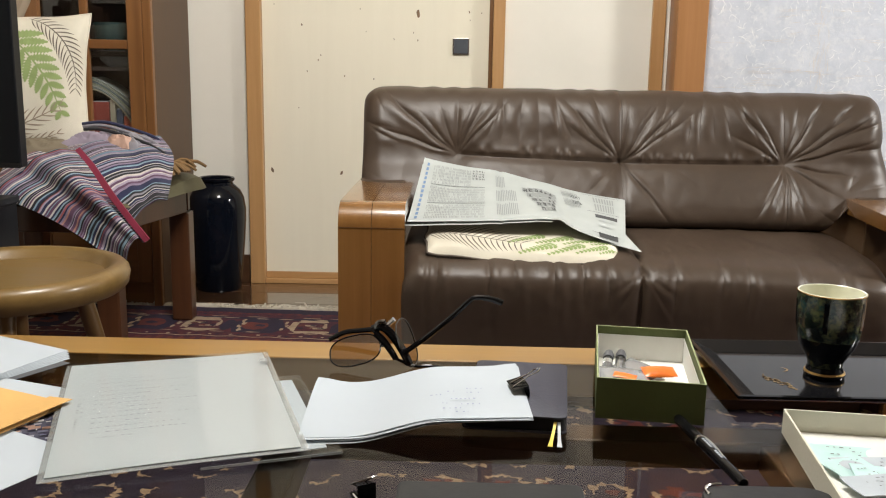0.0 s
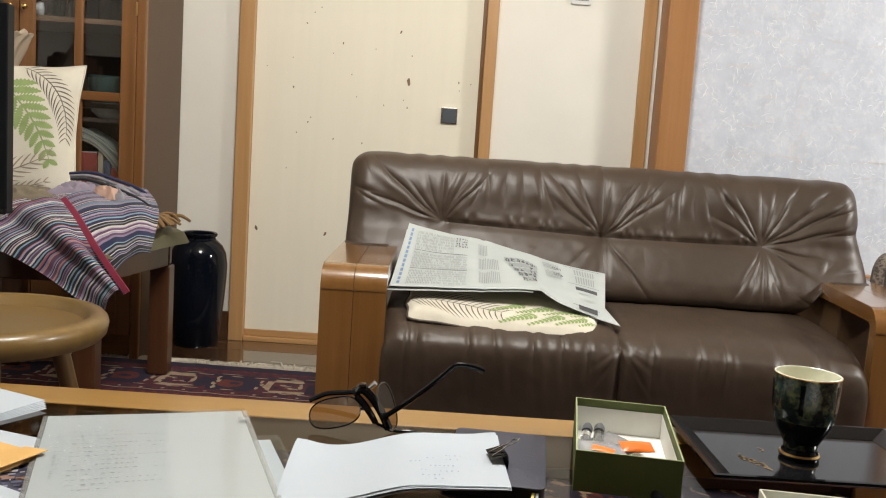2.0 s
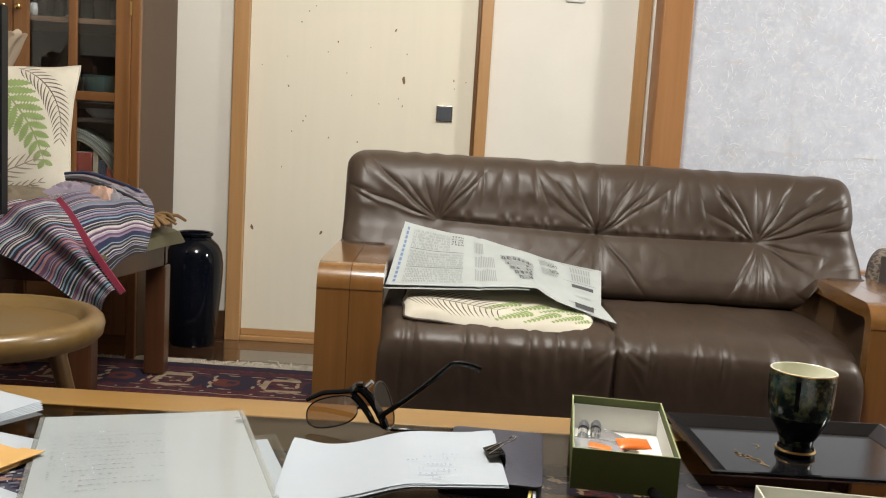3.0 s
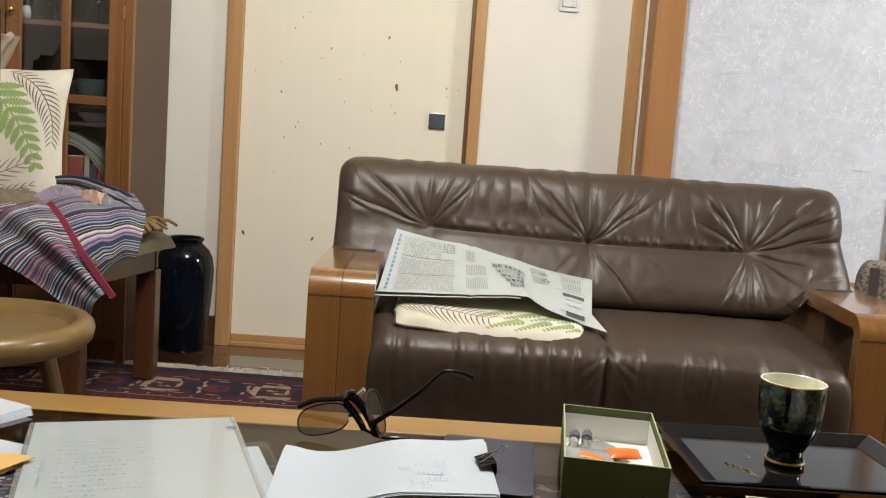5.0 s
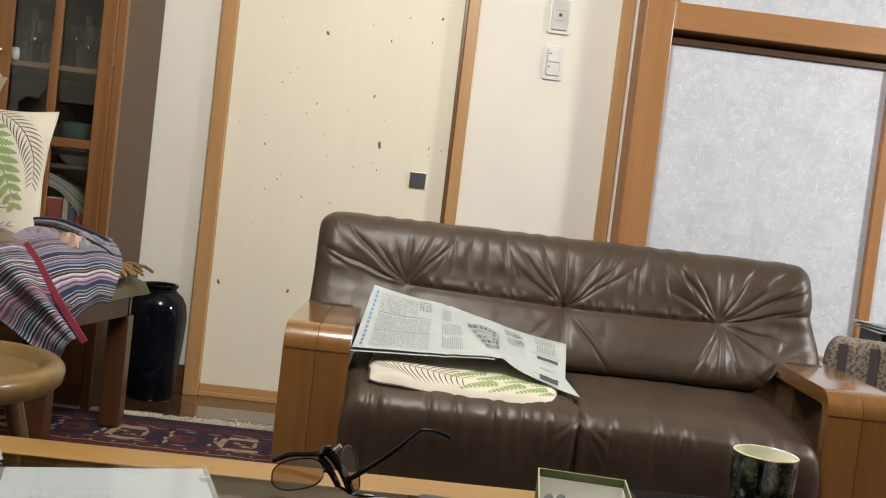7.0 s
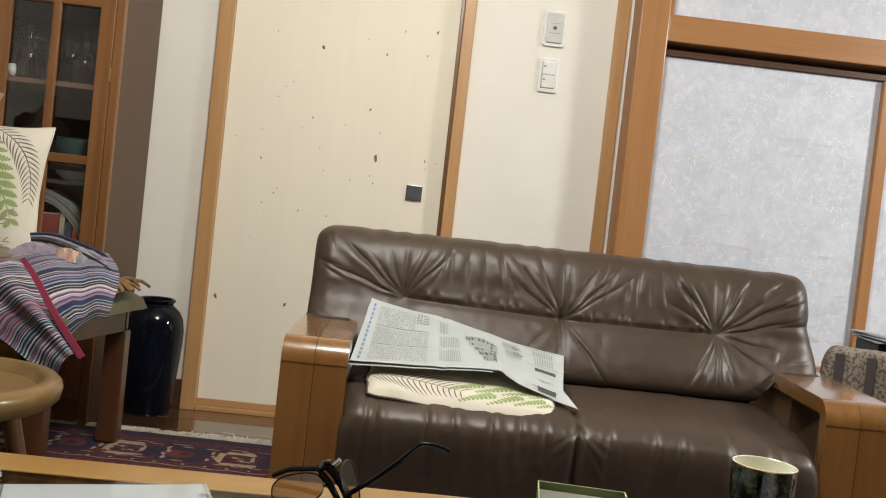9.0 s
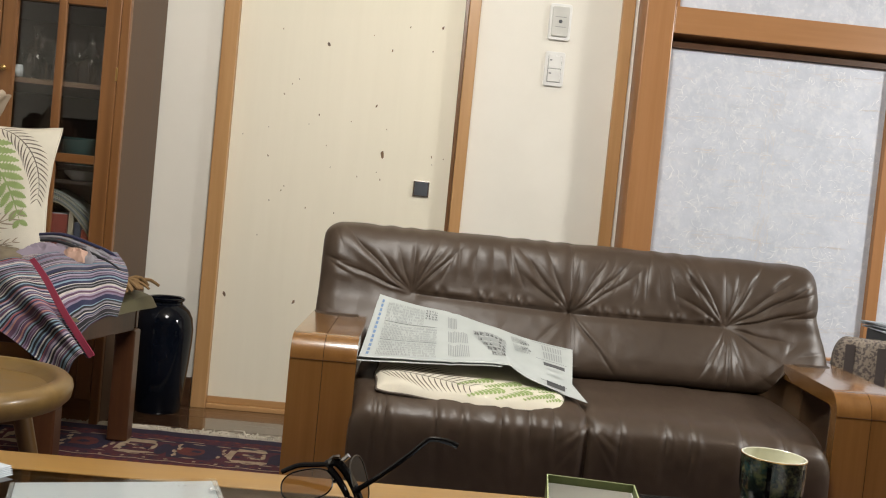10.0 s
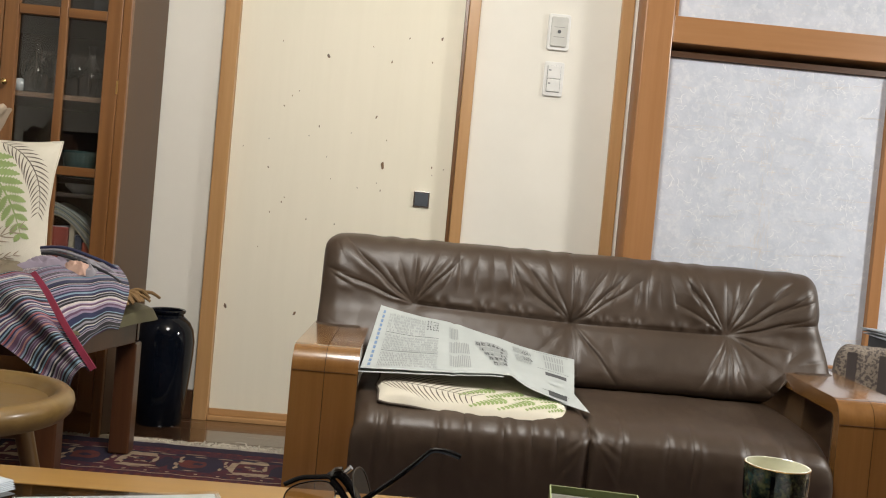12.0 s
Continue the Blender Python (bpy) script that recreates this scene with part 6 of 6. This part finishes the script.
part("temple", tube(spline([(-0.0200, 1.134, 0.436), (0.0066, 1.132, 0.4565), (0.0350, 1.131, 0.4815), (0.0520, 1.130, 0.4985), (0.0585, 1.130, 0.5025), (0.0700, 1.130, 0.5025), (0.0820, 1.130, 0.4995)], 30), 0.0031, 8, r2=0.0028), M_BLACK, sg, smooth=True)
part("temple_tip", tube(spline([(0.0680, 1.130, 0.5028), (0.0780, 1.130, 0.501), (0.0855, 1.130, 0.4985), (0.0885, 1.130, 0.497)], 10), 0.0033, 8, r2=0.0038), M_BLACK, sg, smooth=True)
part("folded_temple", tube(spline([(-0.0300, 1.150, 0.424), (-0.0100, 1.155, 0.4145), (0.0100, 1.158, 0.4135), (0.0300, 1.150, 0.4135)], 16), 0.0018, 8), M_BLACK, sg, smooth=True)

part("bridge_block", tube(spline([(-0.0530, 1.147, 0.4545), (-0.0440, 1.144, 0.4470), (-0.0350, 1.141, 0.4360), (-0.0290, 1.139, 0.4270)], 12), 0.0046, 8, r2=0.0036), M_BLACK, sg, smooth=True)
part("hinge_plate", tube(spline([(-0.0545, 1.150, 0.4560), (-0.0500, 1.148, 0.4660), (-0.0420, 1.147, 0.4680)], 8), 0.0034, 8), M_DARKMETAL, sg, smooth=True)
for ob in sg.children:
    ob.matrix_basis = Matrix.Translation((-0.003, 0.0, -0.002)) @ ob.matrix_basis

# Green box with small packets.
GA, GC = -8.0, (0.2405, 1.100)


def tray_box(w, d, z0, z1, t, m_out, m_in, m_rim, parent, angle, centre):
    part("base", turned(box(-w / 2, w / 2, -d / 2, d / 2, z0, z0 + t), angle, (*centre, 0)), m_out, parent)
    part("lining", turned(box(-w / 2 + t + 0.0004, w / 2 - t - 0.0004, -d / 2 + t + 0.0004, d / 2 - t - 0.0004, z0 + t + 0.0002, z0 + t + 0.001), angle, (*centre, 0)), m_in, parent)
    for nm, x0, x1, y0, y1 in (("front_wall", -w / 2, w / 2, -d / 2, -d / 2 + t), ("back_wall", -w / 2, w / 2, d / 2 - t, d / 2),
                               ("side_wall", -w / 2, -w / 2 + t, -d / 2 + t, d / 2 - t), ("side_wall", w / 2 - t, w / 2, -d / 2 + t, d / 2 - t)):
        wl = part(nm, turned(box(x0, x1, y0, y1, z0 + t, z1, 0.0003, 1), angle, (*centre, 0)), m_out, parent)
        part("edge", turned(box(x0, x1, y0, y1, z1 + 0.0001, z1 + 0.0006), angle, (*centre, 0)), m_rim, wl)


gb = thing("green_box", (*GC, Z), "open olive-green card box with small medicine packets", "box")
tray_box(0.105, 0.194, Z, TZ + 0.042, 0.0016, M_GREENBOX, M_WHITECARD, M_GREENRIM, gb, GA, GC)
gz = Z + 0.003
for x0, x1, y0, y1 in ((-0.0498, -0.0494, -0.0943, 0.0943), (0.0494, 0.0498, -0.0943, 0.0943)):
    part("inner_lining", turned(box(x0, x1, y0, y1, gz, TZ + 0.0330), GA, (*GC, 0)), M_WHITECARD, gb)
part("inner_lining", turned(box(-0.0492, 0.0492, 0.0939, 0.0943, gz, TZ + 0.0330), GA, (*GC, 0)), M_WHITECARD, gb)


def packet(name, w, h, d, place, angle, m, label, cat, tilt=(0, 0)):
    def f(u, v, s):
        a, b = 2 * u - 1, 2 * v - 1
        t = (1 - a * a) ** 0.5 * (1 - b * b) ** 0.5 if abs(a) < 1 and abs(b) < 1 else 0
        return Vector((w / 2 * a, h / 2 * b, d / 2 * s * (t + 0.06) + 0.0006 * noise.noise(Vector((a * 4, b * 4, 7)))))
    bm = grid_bm(lambda u, v: f(u, v, 1), 14, 14)
    b2 = grid_bm(lambda u, v: f(u, v, -1), 14, 14)
    bmesh.ops.reverse_faces(b2, faces=b2.faces[:])
    merge(bm, b2)
    bm.transform(Matrix.Rotation(radians(tilt[0]), 4, "X") @ Matrix.Rotation(radians(tilt[1]), 4, "Y"))
    return solo(name, moved(turned(bm, angle, place), pose(*GC, 0, 0, 0, GA)), m, label, cat, smooth=True)


packet("silver_packet", 0.055, 0.062, 0.010, (-0.020, -0.020, gz + 0.011), 12, M_SILVERWRAP, "crinkled silver foil packet in the green box", "packet", (8, 5))
packet("silver_packet", 0.04, 0.05, 0.007, (-0.006, 0.030, gz + 0.008), 50, M_SILVERWRAP, "crinkled silver foil packet in the green box", "packet", (6, -5))
packet("orange_packet", 0.036, 0.022, 0.007, (0.016, 0.010, gz + 0.014), 12, M_ORANGE, "glossy orange packet in the green box", "packet", (10, 0))
packet("orange_packet", 0.024, 0.012, 0.003, (-0.022, -0.028, gz + 0.0195), -12, M_ORANGE, "small orange label on a foil packet", "packet", (8, 5))
packet("aqua_packet", 0.050, 0.040, 0.004, (0.024, -0.026, gz + 0.006), 4, M_AQUA, "pale aqua packet in the green box", "packet")
solo("yellow_tab", moved(turned(box(-0.004, 0.004, -0.014, 0.014, 0, 0.0008), 8, (0.042, -0.026, gz + 0.0088)), pose(*GC, 0, 0, 0, GA)), M_YELLOW, "yellow and green label tab on a packet", "label")
packet("red_packet", 0.014, 0.008, 0.003, (-0.002, -0.044, gz + 0.0175), -8, M_RED, "small red-marked sachet in the green box", "packet")
for k, (x, y) in enumerate(((-0.041, 0.046), (-0.027, 0.050))):
    vb = thing("vial", (GC[0] + x, GC[1] + y, gz), "small clear vial with a grey cap in the green box", "vial", "vials in the box")
    mm = pose(*GC, 0, 0, 0, GA) @ pose(x, y - 0.045, gz + 0.0075, -78, 0, -4)
    part("glass", moved(lathe([(0.001, 0), (0.006, 0), (0.006, 0.034), (0.0045, 0.038), (0.001, 0.038)], 18), mm), M_CLEAR, vb, smooth=True)
    part("contents", moved(lathe([(0.001, 0.001), (0.0048, 0.001), (0.0048, 0.024), (0.001, 0.024)], 14), mm), M_SILVERWRAP, vb)
    part("cap", moved(lathe([(0.001, 0.0385), (0.0058, 0.0385), (0.0062, 0.047), (0.0045, 0.0535), (0.001, 0.0555)], 18), mm), M_GREYCAP, vb, smooth=True)

# Lacquer tray and cup.
tray = thing("lacquer_tray", (0.462, 1.15, Z), "square black lacquer tray with a gilt leaf motif", "tray")
TC, TA = (0.464, 1.150), 0.5
part("floor", turned(box(-0.112, 0.112, -0.077, 0.077, 0, 0.004), TA, (*TC, Z)), M_LACQUER, tray)
w, d, lip = 0.139, 0.103, 0.028
bm = bmesh.new()
rings = []
for hw, hd, z in ((0.112, 0.077, 0.0), (w, d, 0.0105), (w, d, 0.0135), (w - 0.004, d - 0.004, 0.0140), (0.113, 0.078, 0.0050), (0.112, 0.077, 0.0042)):
    rings.append([bm.verts.new((sx * hw, sy * hd, z)) for sx, sy in ((-1, -1), (1, -1), (1, 1), (-1, 1))])
for a, b in zip(rings, rings[1:]):
    for k in range(4):
        bm.faces.new((a[k], a[(k + 1) % 4], b[(k + 1) % 4], b[k]))
bmesh.ops.recalc_face_normals(bm, faces=bm.faces[:])
part("rim", turned(bm, TA, (*TC, Z)), M_LACQUER, tray)
bm = bmesh.new()
rnd = random.Random(8)
for k in range(46):
    t = rnd.random()
    x, y = -0.082 + 0.022 * t + rnd.gauss(0, 0.002), -0.014 - 0.028 * t + rnd.gauss(0, 0.0035)
    s = rnd.uniform(0.0009, 0.0024)
    bm.faces.new([bm.verts.new((x + s * math.cos(6.283 * i / 5 + k), y + 1.5 * s * math.sin(6.283 * i / 5 + k), 0.0044)) for i in range(5)])
prev = None
for k in range(10):
    a = radians(-70 + 130 * k / 9)
    ww = 0.0010 * math.sin(math.pi * (k + 0.5) / 10)
    q = [bm.verts.new((-0.058 + (0.012 + s * ww) * math.cos(a), 0.016 + (0.008 + s * ww) * math.sin(a), 0.0044)) for s in (-1, 1)]
    if prev:
        bm.faces.new((prev[0], q[0], q[1], prev[1]))
    prev = q
tagged(part("gilt_motif", turned(bm, TA, (*TC, Z)), M_GOLD, tray), kind="stuff")

CP = (0.4530, 1.148, Z + 0.0045)
cup = thing("cup", CP, "footed cup with mottled dark green glaze and gilt bands", "cup")
part("body", lathe([(0.010, 0.010), (0.0185, 0.012), (0.0195, 0.019), (0.0245, 0.028), (0.0300, 0.038), (0.0338, 0.050), (0.0356, 0.065), (0.0364, 0.0970), (0.0345, 0.0970), (0.0335, 0.07), (0.028, 0.042), (0.018, 0.028), (0.002, 0.026)], 64, CP), M_CUP, cup, smooth=True)
part("lower_body", lathe([(0.0190, 0.0185), (0.0200, 0.0188), (0.0250, 0.0277), (0.0305, 0.0377), (0.0328, 0.0448), (0.0320, 0.0452)], 64, CP), M_BLACKGLAZE, cup, smooth=True)
part("foot", lathe([(0.002, 0.0), (0.0215, 0.0), (0.0222, 0.003), (0.0205, 0.006), (0.0192, 0.0115), (0.002, 0.0115)], 56, CP), M_BLACKGLAZE, cup, smooth=True)
part("foot_band", lathe([(0.0217, 0.0038), (0.0224, 0.0046), (0.0214, 0.0064), (0.0204, 0.0066)], 56, CP), M_GOLD, cup, smooth=True)
part("rim_band", lathe([(0.0362, 0.0963), (0.0366, 0.0964), (0.0367, 0.0974), (0.0361, 0.0977)], 64, CP), M_GOLD, cup, smooth=True)
part("inside", lathe([(0.0362, 0.0974), (0.0358, 0.0979), (0.0348, 0.0980), (0.0341, 0.0974), (0.0330, 0.070), (0.0272, 0.043), (0.018, 0.0295), (0.002, 0.0285)], 64, CP), M_CREAMGLAZE, cup, smooth=True)
for k in range(5):
    a = radians(-118 + 72 * k)
    prev = None
    bm = bmesh.new()
    for j in range(12):
        z = 0.042 + 0.048 * j / 11
        r = (0.0318 + 0.0038 * ease(0.042, 0.066, z) + 0.0008 * ease(0.065, 0.09, z)) + 0.0004
        q = [bm.verts.new((CP[0] + r * math.cos(a + s * 0.065), CP[1] + r * math.sin(a + s * 0.065), CP[2] + z)) for s in (-1, 1)]
        if prev:
            bm.faces.new((prev[0], prev[1], q[1], q[0]))
        prev = q
    part("dark_stripe", bm, M_BLACKGLAZE, cup)

# Pen.
pen = thing("pen", (0.265, 0.945, Z), "black felt pen with white lettering bars lying on the glass", "pen")
PM = Matrix.Translation((0.2540, 0.999, Z + 0.0056)) @ Matrix.Rotation(radians(-81.5), 4, "Z") @ Matrix.Rotation(radians(90), 4, "Y")
part("cap", moved(lathe([(0.001, 0), (0.0048, 0.0005), (0.0051, 0.004), (0.0053, 0.050), (0.0050, 0.052), (0.001, 0.052)], 24), PM), M_BLACK, pen, smooth=True)
part("barrel", moved(lathe([(0.001, 0.0525), (0.0047, 0.0525), (0.0049, 0.06), (0.0049, 0.135), (0.0040, 0.143), (0.001, 0.144)], 24), PM), M_BLACK, pen, smooth=True)
part("band", moved(lathe([(0.0050, 0.0520), (0.0054, 0.0524), (0.0054, 0.0545), (0.0049, 0.0550)], 24), PM), M_STEEL, pen, smooth=True)
part("clip", moved(tube(spline([(-0.0052, 0.002, 0.056), (-0.0055, 0.003, 0.075), (-0.0055, 0.001, 0.098), (-0.0051, 0.0, 0.1)], 12), 0.0007, 6), PM), M_STEEL, pen)
for k in range(9):
    z0 = 0.060 + 0.0042 * k + (0.006 if k > 4 else 0)
    part("lettering", moved(box(-0.0053, -0.0049, -0.0018, 0.0002, z0, z0 + 0.0028), PM), M_PAPER, pen)
part("white_line", moved(box(-0.0053, -0.0048, 0.0014, 0.0019, 0.060, 0.105), PM), M_PAPER, pen)

# Cream box lid with wrapped slips.
WA, WC = 6.5, (0.442, 0.876)
wb = thing("cream_box", (*WC, Z), "open cream card box with pale blue wrapped slips", "box")
tray_box(0.205, 0.205, Z, TZ + 0.024, 0.0017, M_CREAMCARD, M_WHITECARD, M_CREAMCARD, wb, -WA, (0.4400, 0.871))
rnd = random.Random(14)
for k, (x, y, w2, h2, a, m) in enumerate(((0.388, 0.940, 0.056, 0.040, -8, M_AQUA), (0.400, 0.912, 0.062, 0.034, 6, M_PAPER), (0.380, 0.893, 0.045, 0.055, 16, M_AQUA), (0.402, 0.880, 0.060, 0.040, -12, M_AQUA), (0.384, 0.860, 0.052, 0.036, 10, M_PAPER))):
    sl = thing("wrapped_slip", (x, y, Z + 0.004), "pale blue and white wrapped slip with handwriting bars", "slip", "slips in the cream box")
    pm = (x - 0.001, y - 0.011, Z + 0.0032 + 0.0022 * k)
    part("wrapper", turned(sheet_bm(w2, h2, lambda u, v: 0.002 * math.sin(4 * u + k) * math.sin(3 * v), 0.0008, 8), a, pm), m, sl, smooth=True)
    bars([(-w2 * 0.25, w2 * 0.25, h2 * (0.2 - 0.2 * j)) for j in range(3)], w2, h2, 0.0024, M_GREYCAP, sl, 30 + k, pm, a, 0.5, None, "ink_writing", 0.0022, (0.001, 0.0035))

# Papers, envelope and photograph at the table's end.
lp = thing("paper_stack", (-0.50, 1.12, Z), "stack of white papers with a binder clip", "papers")
for k in range(6):
    part("sheet", turned(sheet_bm(0.150, 0.210, lambda u, v, k=k: 0.0008 * k + 0.006 * ease(0.5, 1, u) * v, 0.0004, 10), 62 + 1.2 * k, (-0.540 - 0.0015 * k, 1.140 + 0.001 * k, Z + 0.0004)), M_PAPER, lp, smooth=True)
part("dark_sheet", turned(sheet_bm(0.150, 0.210, None, 0.0004, 4), 60, (-0.534, 1.129, Z)), M_GREYCAP, lp)
binder_clip((-0.545, 1.205, Z + 0.014), 80, "large black binder clip with a steel handle on papers", 0.03)
solo("white_sheet", turned(sheet_bm(0.21, 0.148, None, 0.0004, 4), -19, (-0.462, 1.010, Z + 0.0004)), M_PAPER, "white sheet of paper under the envelope", "paper")
env = thing("envelope", (-0.43, 0.97, Z), "tan kraft paper envelope lying on papers", "envelope")
EQ = turned(sheet_bm(0.20, 0.115, lambda u, v: 0.002 * math.sin(3 * u), 0.0016, 10), -22, (-0.462, 0.990, Z + 0.0035))
part("pocket", moved(EQ, Matrix.Identity(4)), M_ENVELOPE, env, smooth=True)
part("flap", turned(sheet_bm(0.03, 0.113, lambda u, v: 0.001 + 0.002 * u, 0.0006, 6), -22, (-0.379, 0.957, Z + 0.0062)), M_ENVELOPE, env, smooth=True)
ph = thing("photograph", (-0.35, 0.91, Z), "glossy printed photograph of grey roofs", "photograph")
part("print", turned(sheet_bm(0.15, 0.10, None, 0.0005, 4), 27, (-0.375, 0.925, Z)), mat("photo_gloss", (0.10, 0.11, 0.16), (0.07, 0.07, 0.10), rough=0.2, bump=0), ph)
rnd = random.Random(40)
PH = [mat("photo_tone", c, rough=0.2, bump=0) for c in ((0.30, 0.30, 0.36), (0.14, 0.15, 0.22), (0.45, 0.44, 0.47), (0.06, 0.06, 0.10), (0.32, 0.20, 0.16))]
for j, m in enumerate(PH):
    bm = bmesh.new()
    for k in range(45):
        x, y, s = rnd.uniform(-0.068, 0.066), rnd.uniform(-0.044, 0.042), rnd.uniform(0.002, 0.006)
        bm.faces.new([bm.verts.new((x + s * a, y + 0.6 * s * b, 0.0009 + 0.0001 * j)) for a, b in ((-1, -1), (1, -0.8), (1.1, 1), (-0.9, 1.1))])
    tagged(part("picture_tone", turned(bm, 27, (-0.375, 0.925, Z)), m, ph), kind="stuff")
solo("white_sheet", turned(sheet_bm(0.148, 0.21, None, 0.0004, 4), -28, (-0.400, 0.835, Z + 0.0014)), M_PAPER, "white sheet of paper beside the clear file", "paper")

pouch = thing("black_pouch", (0.07, 0.79, Z), "flat dark pouch lying on the glass", "pouch")
part("body", turned(slab(0.150, 0.16, 0, 0.006, 0.008, bev=0.002), 0, (0.066, 0.768, Z)), M_BLACKMATT, pouch, smooth=True)
binder_clip((-0.040, 0.832, Z + 0.0068), -60, "small black binder clip lying on the glass", 0.016)
case = thing("spectacle_case", (0.285, 0.80, Z), "smooth dark grey case with a silver arc", "case")
part("shell", turned(slab(0.105, 0.15, 0, 0.014, 0.022, bev=0.004), 0, (0.283, 0.764, Z)), M_STANDGREY, case, smooth=True)
part("silver_arc", tube([(0.248 + 0.013 * math.cos(radians(a)), 0.824 + 0.013 * math.sin(radians(a)), Z + 0.0146) for a in range(80, 215, 9)], 0.0012, 6), M_STEEL, case)

# ---- ceiling lights, out of view ----
M_DIFF = bpy.data.materials.new("lamp_diffuser")
M_DIFF.use_nodes = True
nb = M_DIFF.node_tree.nodes["Principled BSDF"]
nb.inputs["Emission Color"].default_value, nb.inputs["Emission Strength"].default_value = (1, 0.93, 0.82, 1), 2.5
cl = thing("ceiling_light", (LAMP[0], LAMP[1], RZ), "round white ceiling light with a frosted diffuser", "ceiling light")
part("base", lathe([(0.002, -0.02), (0.20, -0.02), (0.20, 0.0), (0.002, 0.0)], 48, (LAMP[0], LAMP[1], RZ - 0.001)), M_SWITCH, cl)
part("diffuser", lathe([(0.002, -0.12), (0.18, -0.115), (0.26, -0.09), (0.28, -0.05), (0.27, -0.0215), (0.002, -0.0215)], 64, (LAMP[0], LAMP[1], RZ)), M_DIFF, cl, smooth=True)
# Assumed fixture, added to carry the light from the right.
pl = thing("pendant_lamp", (LAMP2[0], LAMP2[1], RZ), "unseen white pendant lamp, assumed for the light from the right", "pendant lamp")
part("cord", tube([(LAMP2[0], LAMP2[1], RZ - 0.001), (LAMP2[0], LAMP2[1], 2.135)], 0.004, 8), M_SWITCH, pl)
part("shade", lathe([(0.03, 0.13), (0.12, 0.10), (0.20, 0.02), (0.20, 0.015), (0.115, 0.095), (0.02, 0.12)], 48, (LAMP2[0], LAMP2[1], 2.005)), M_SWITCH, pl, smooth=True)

# ---- floor planks ----
rnd = random.Random(6)
plank = {}
y = RY0
row = 0
while y < WY - 0.02:
    x = RX0 - 0.14 * rnd.randint(1, 9)
    while x < RX1 + 0.1:
        a, b = max(x, RX0), min(x + 1.818, RX1)
        if b - a > 0.02:
            key = round(b - a, 2)
            if key not in plank:
                plank[key] = data_of("plank", box(0, b - a, 0, 0.1485, -0.020, 0, 0.0012, 1), M_DARKWOOD)
            ob = part("plank", plank[key], None, floor)
            ob.matrix_basis = pose(a, y, 0)
        x += 1.82
    y += 0.15
    row += 1
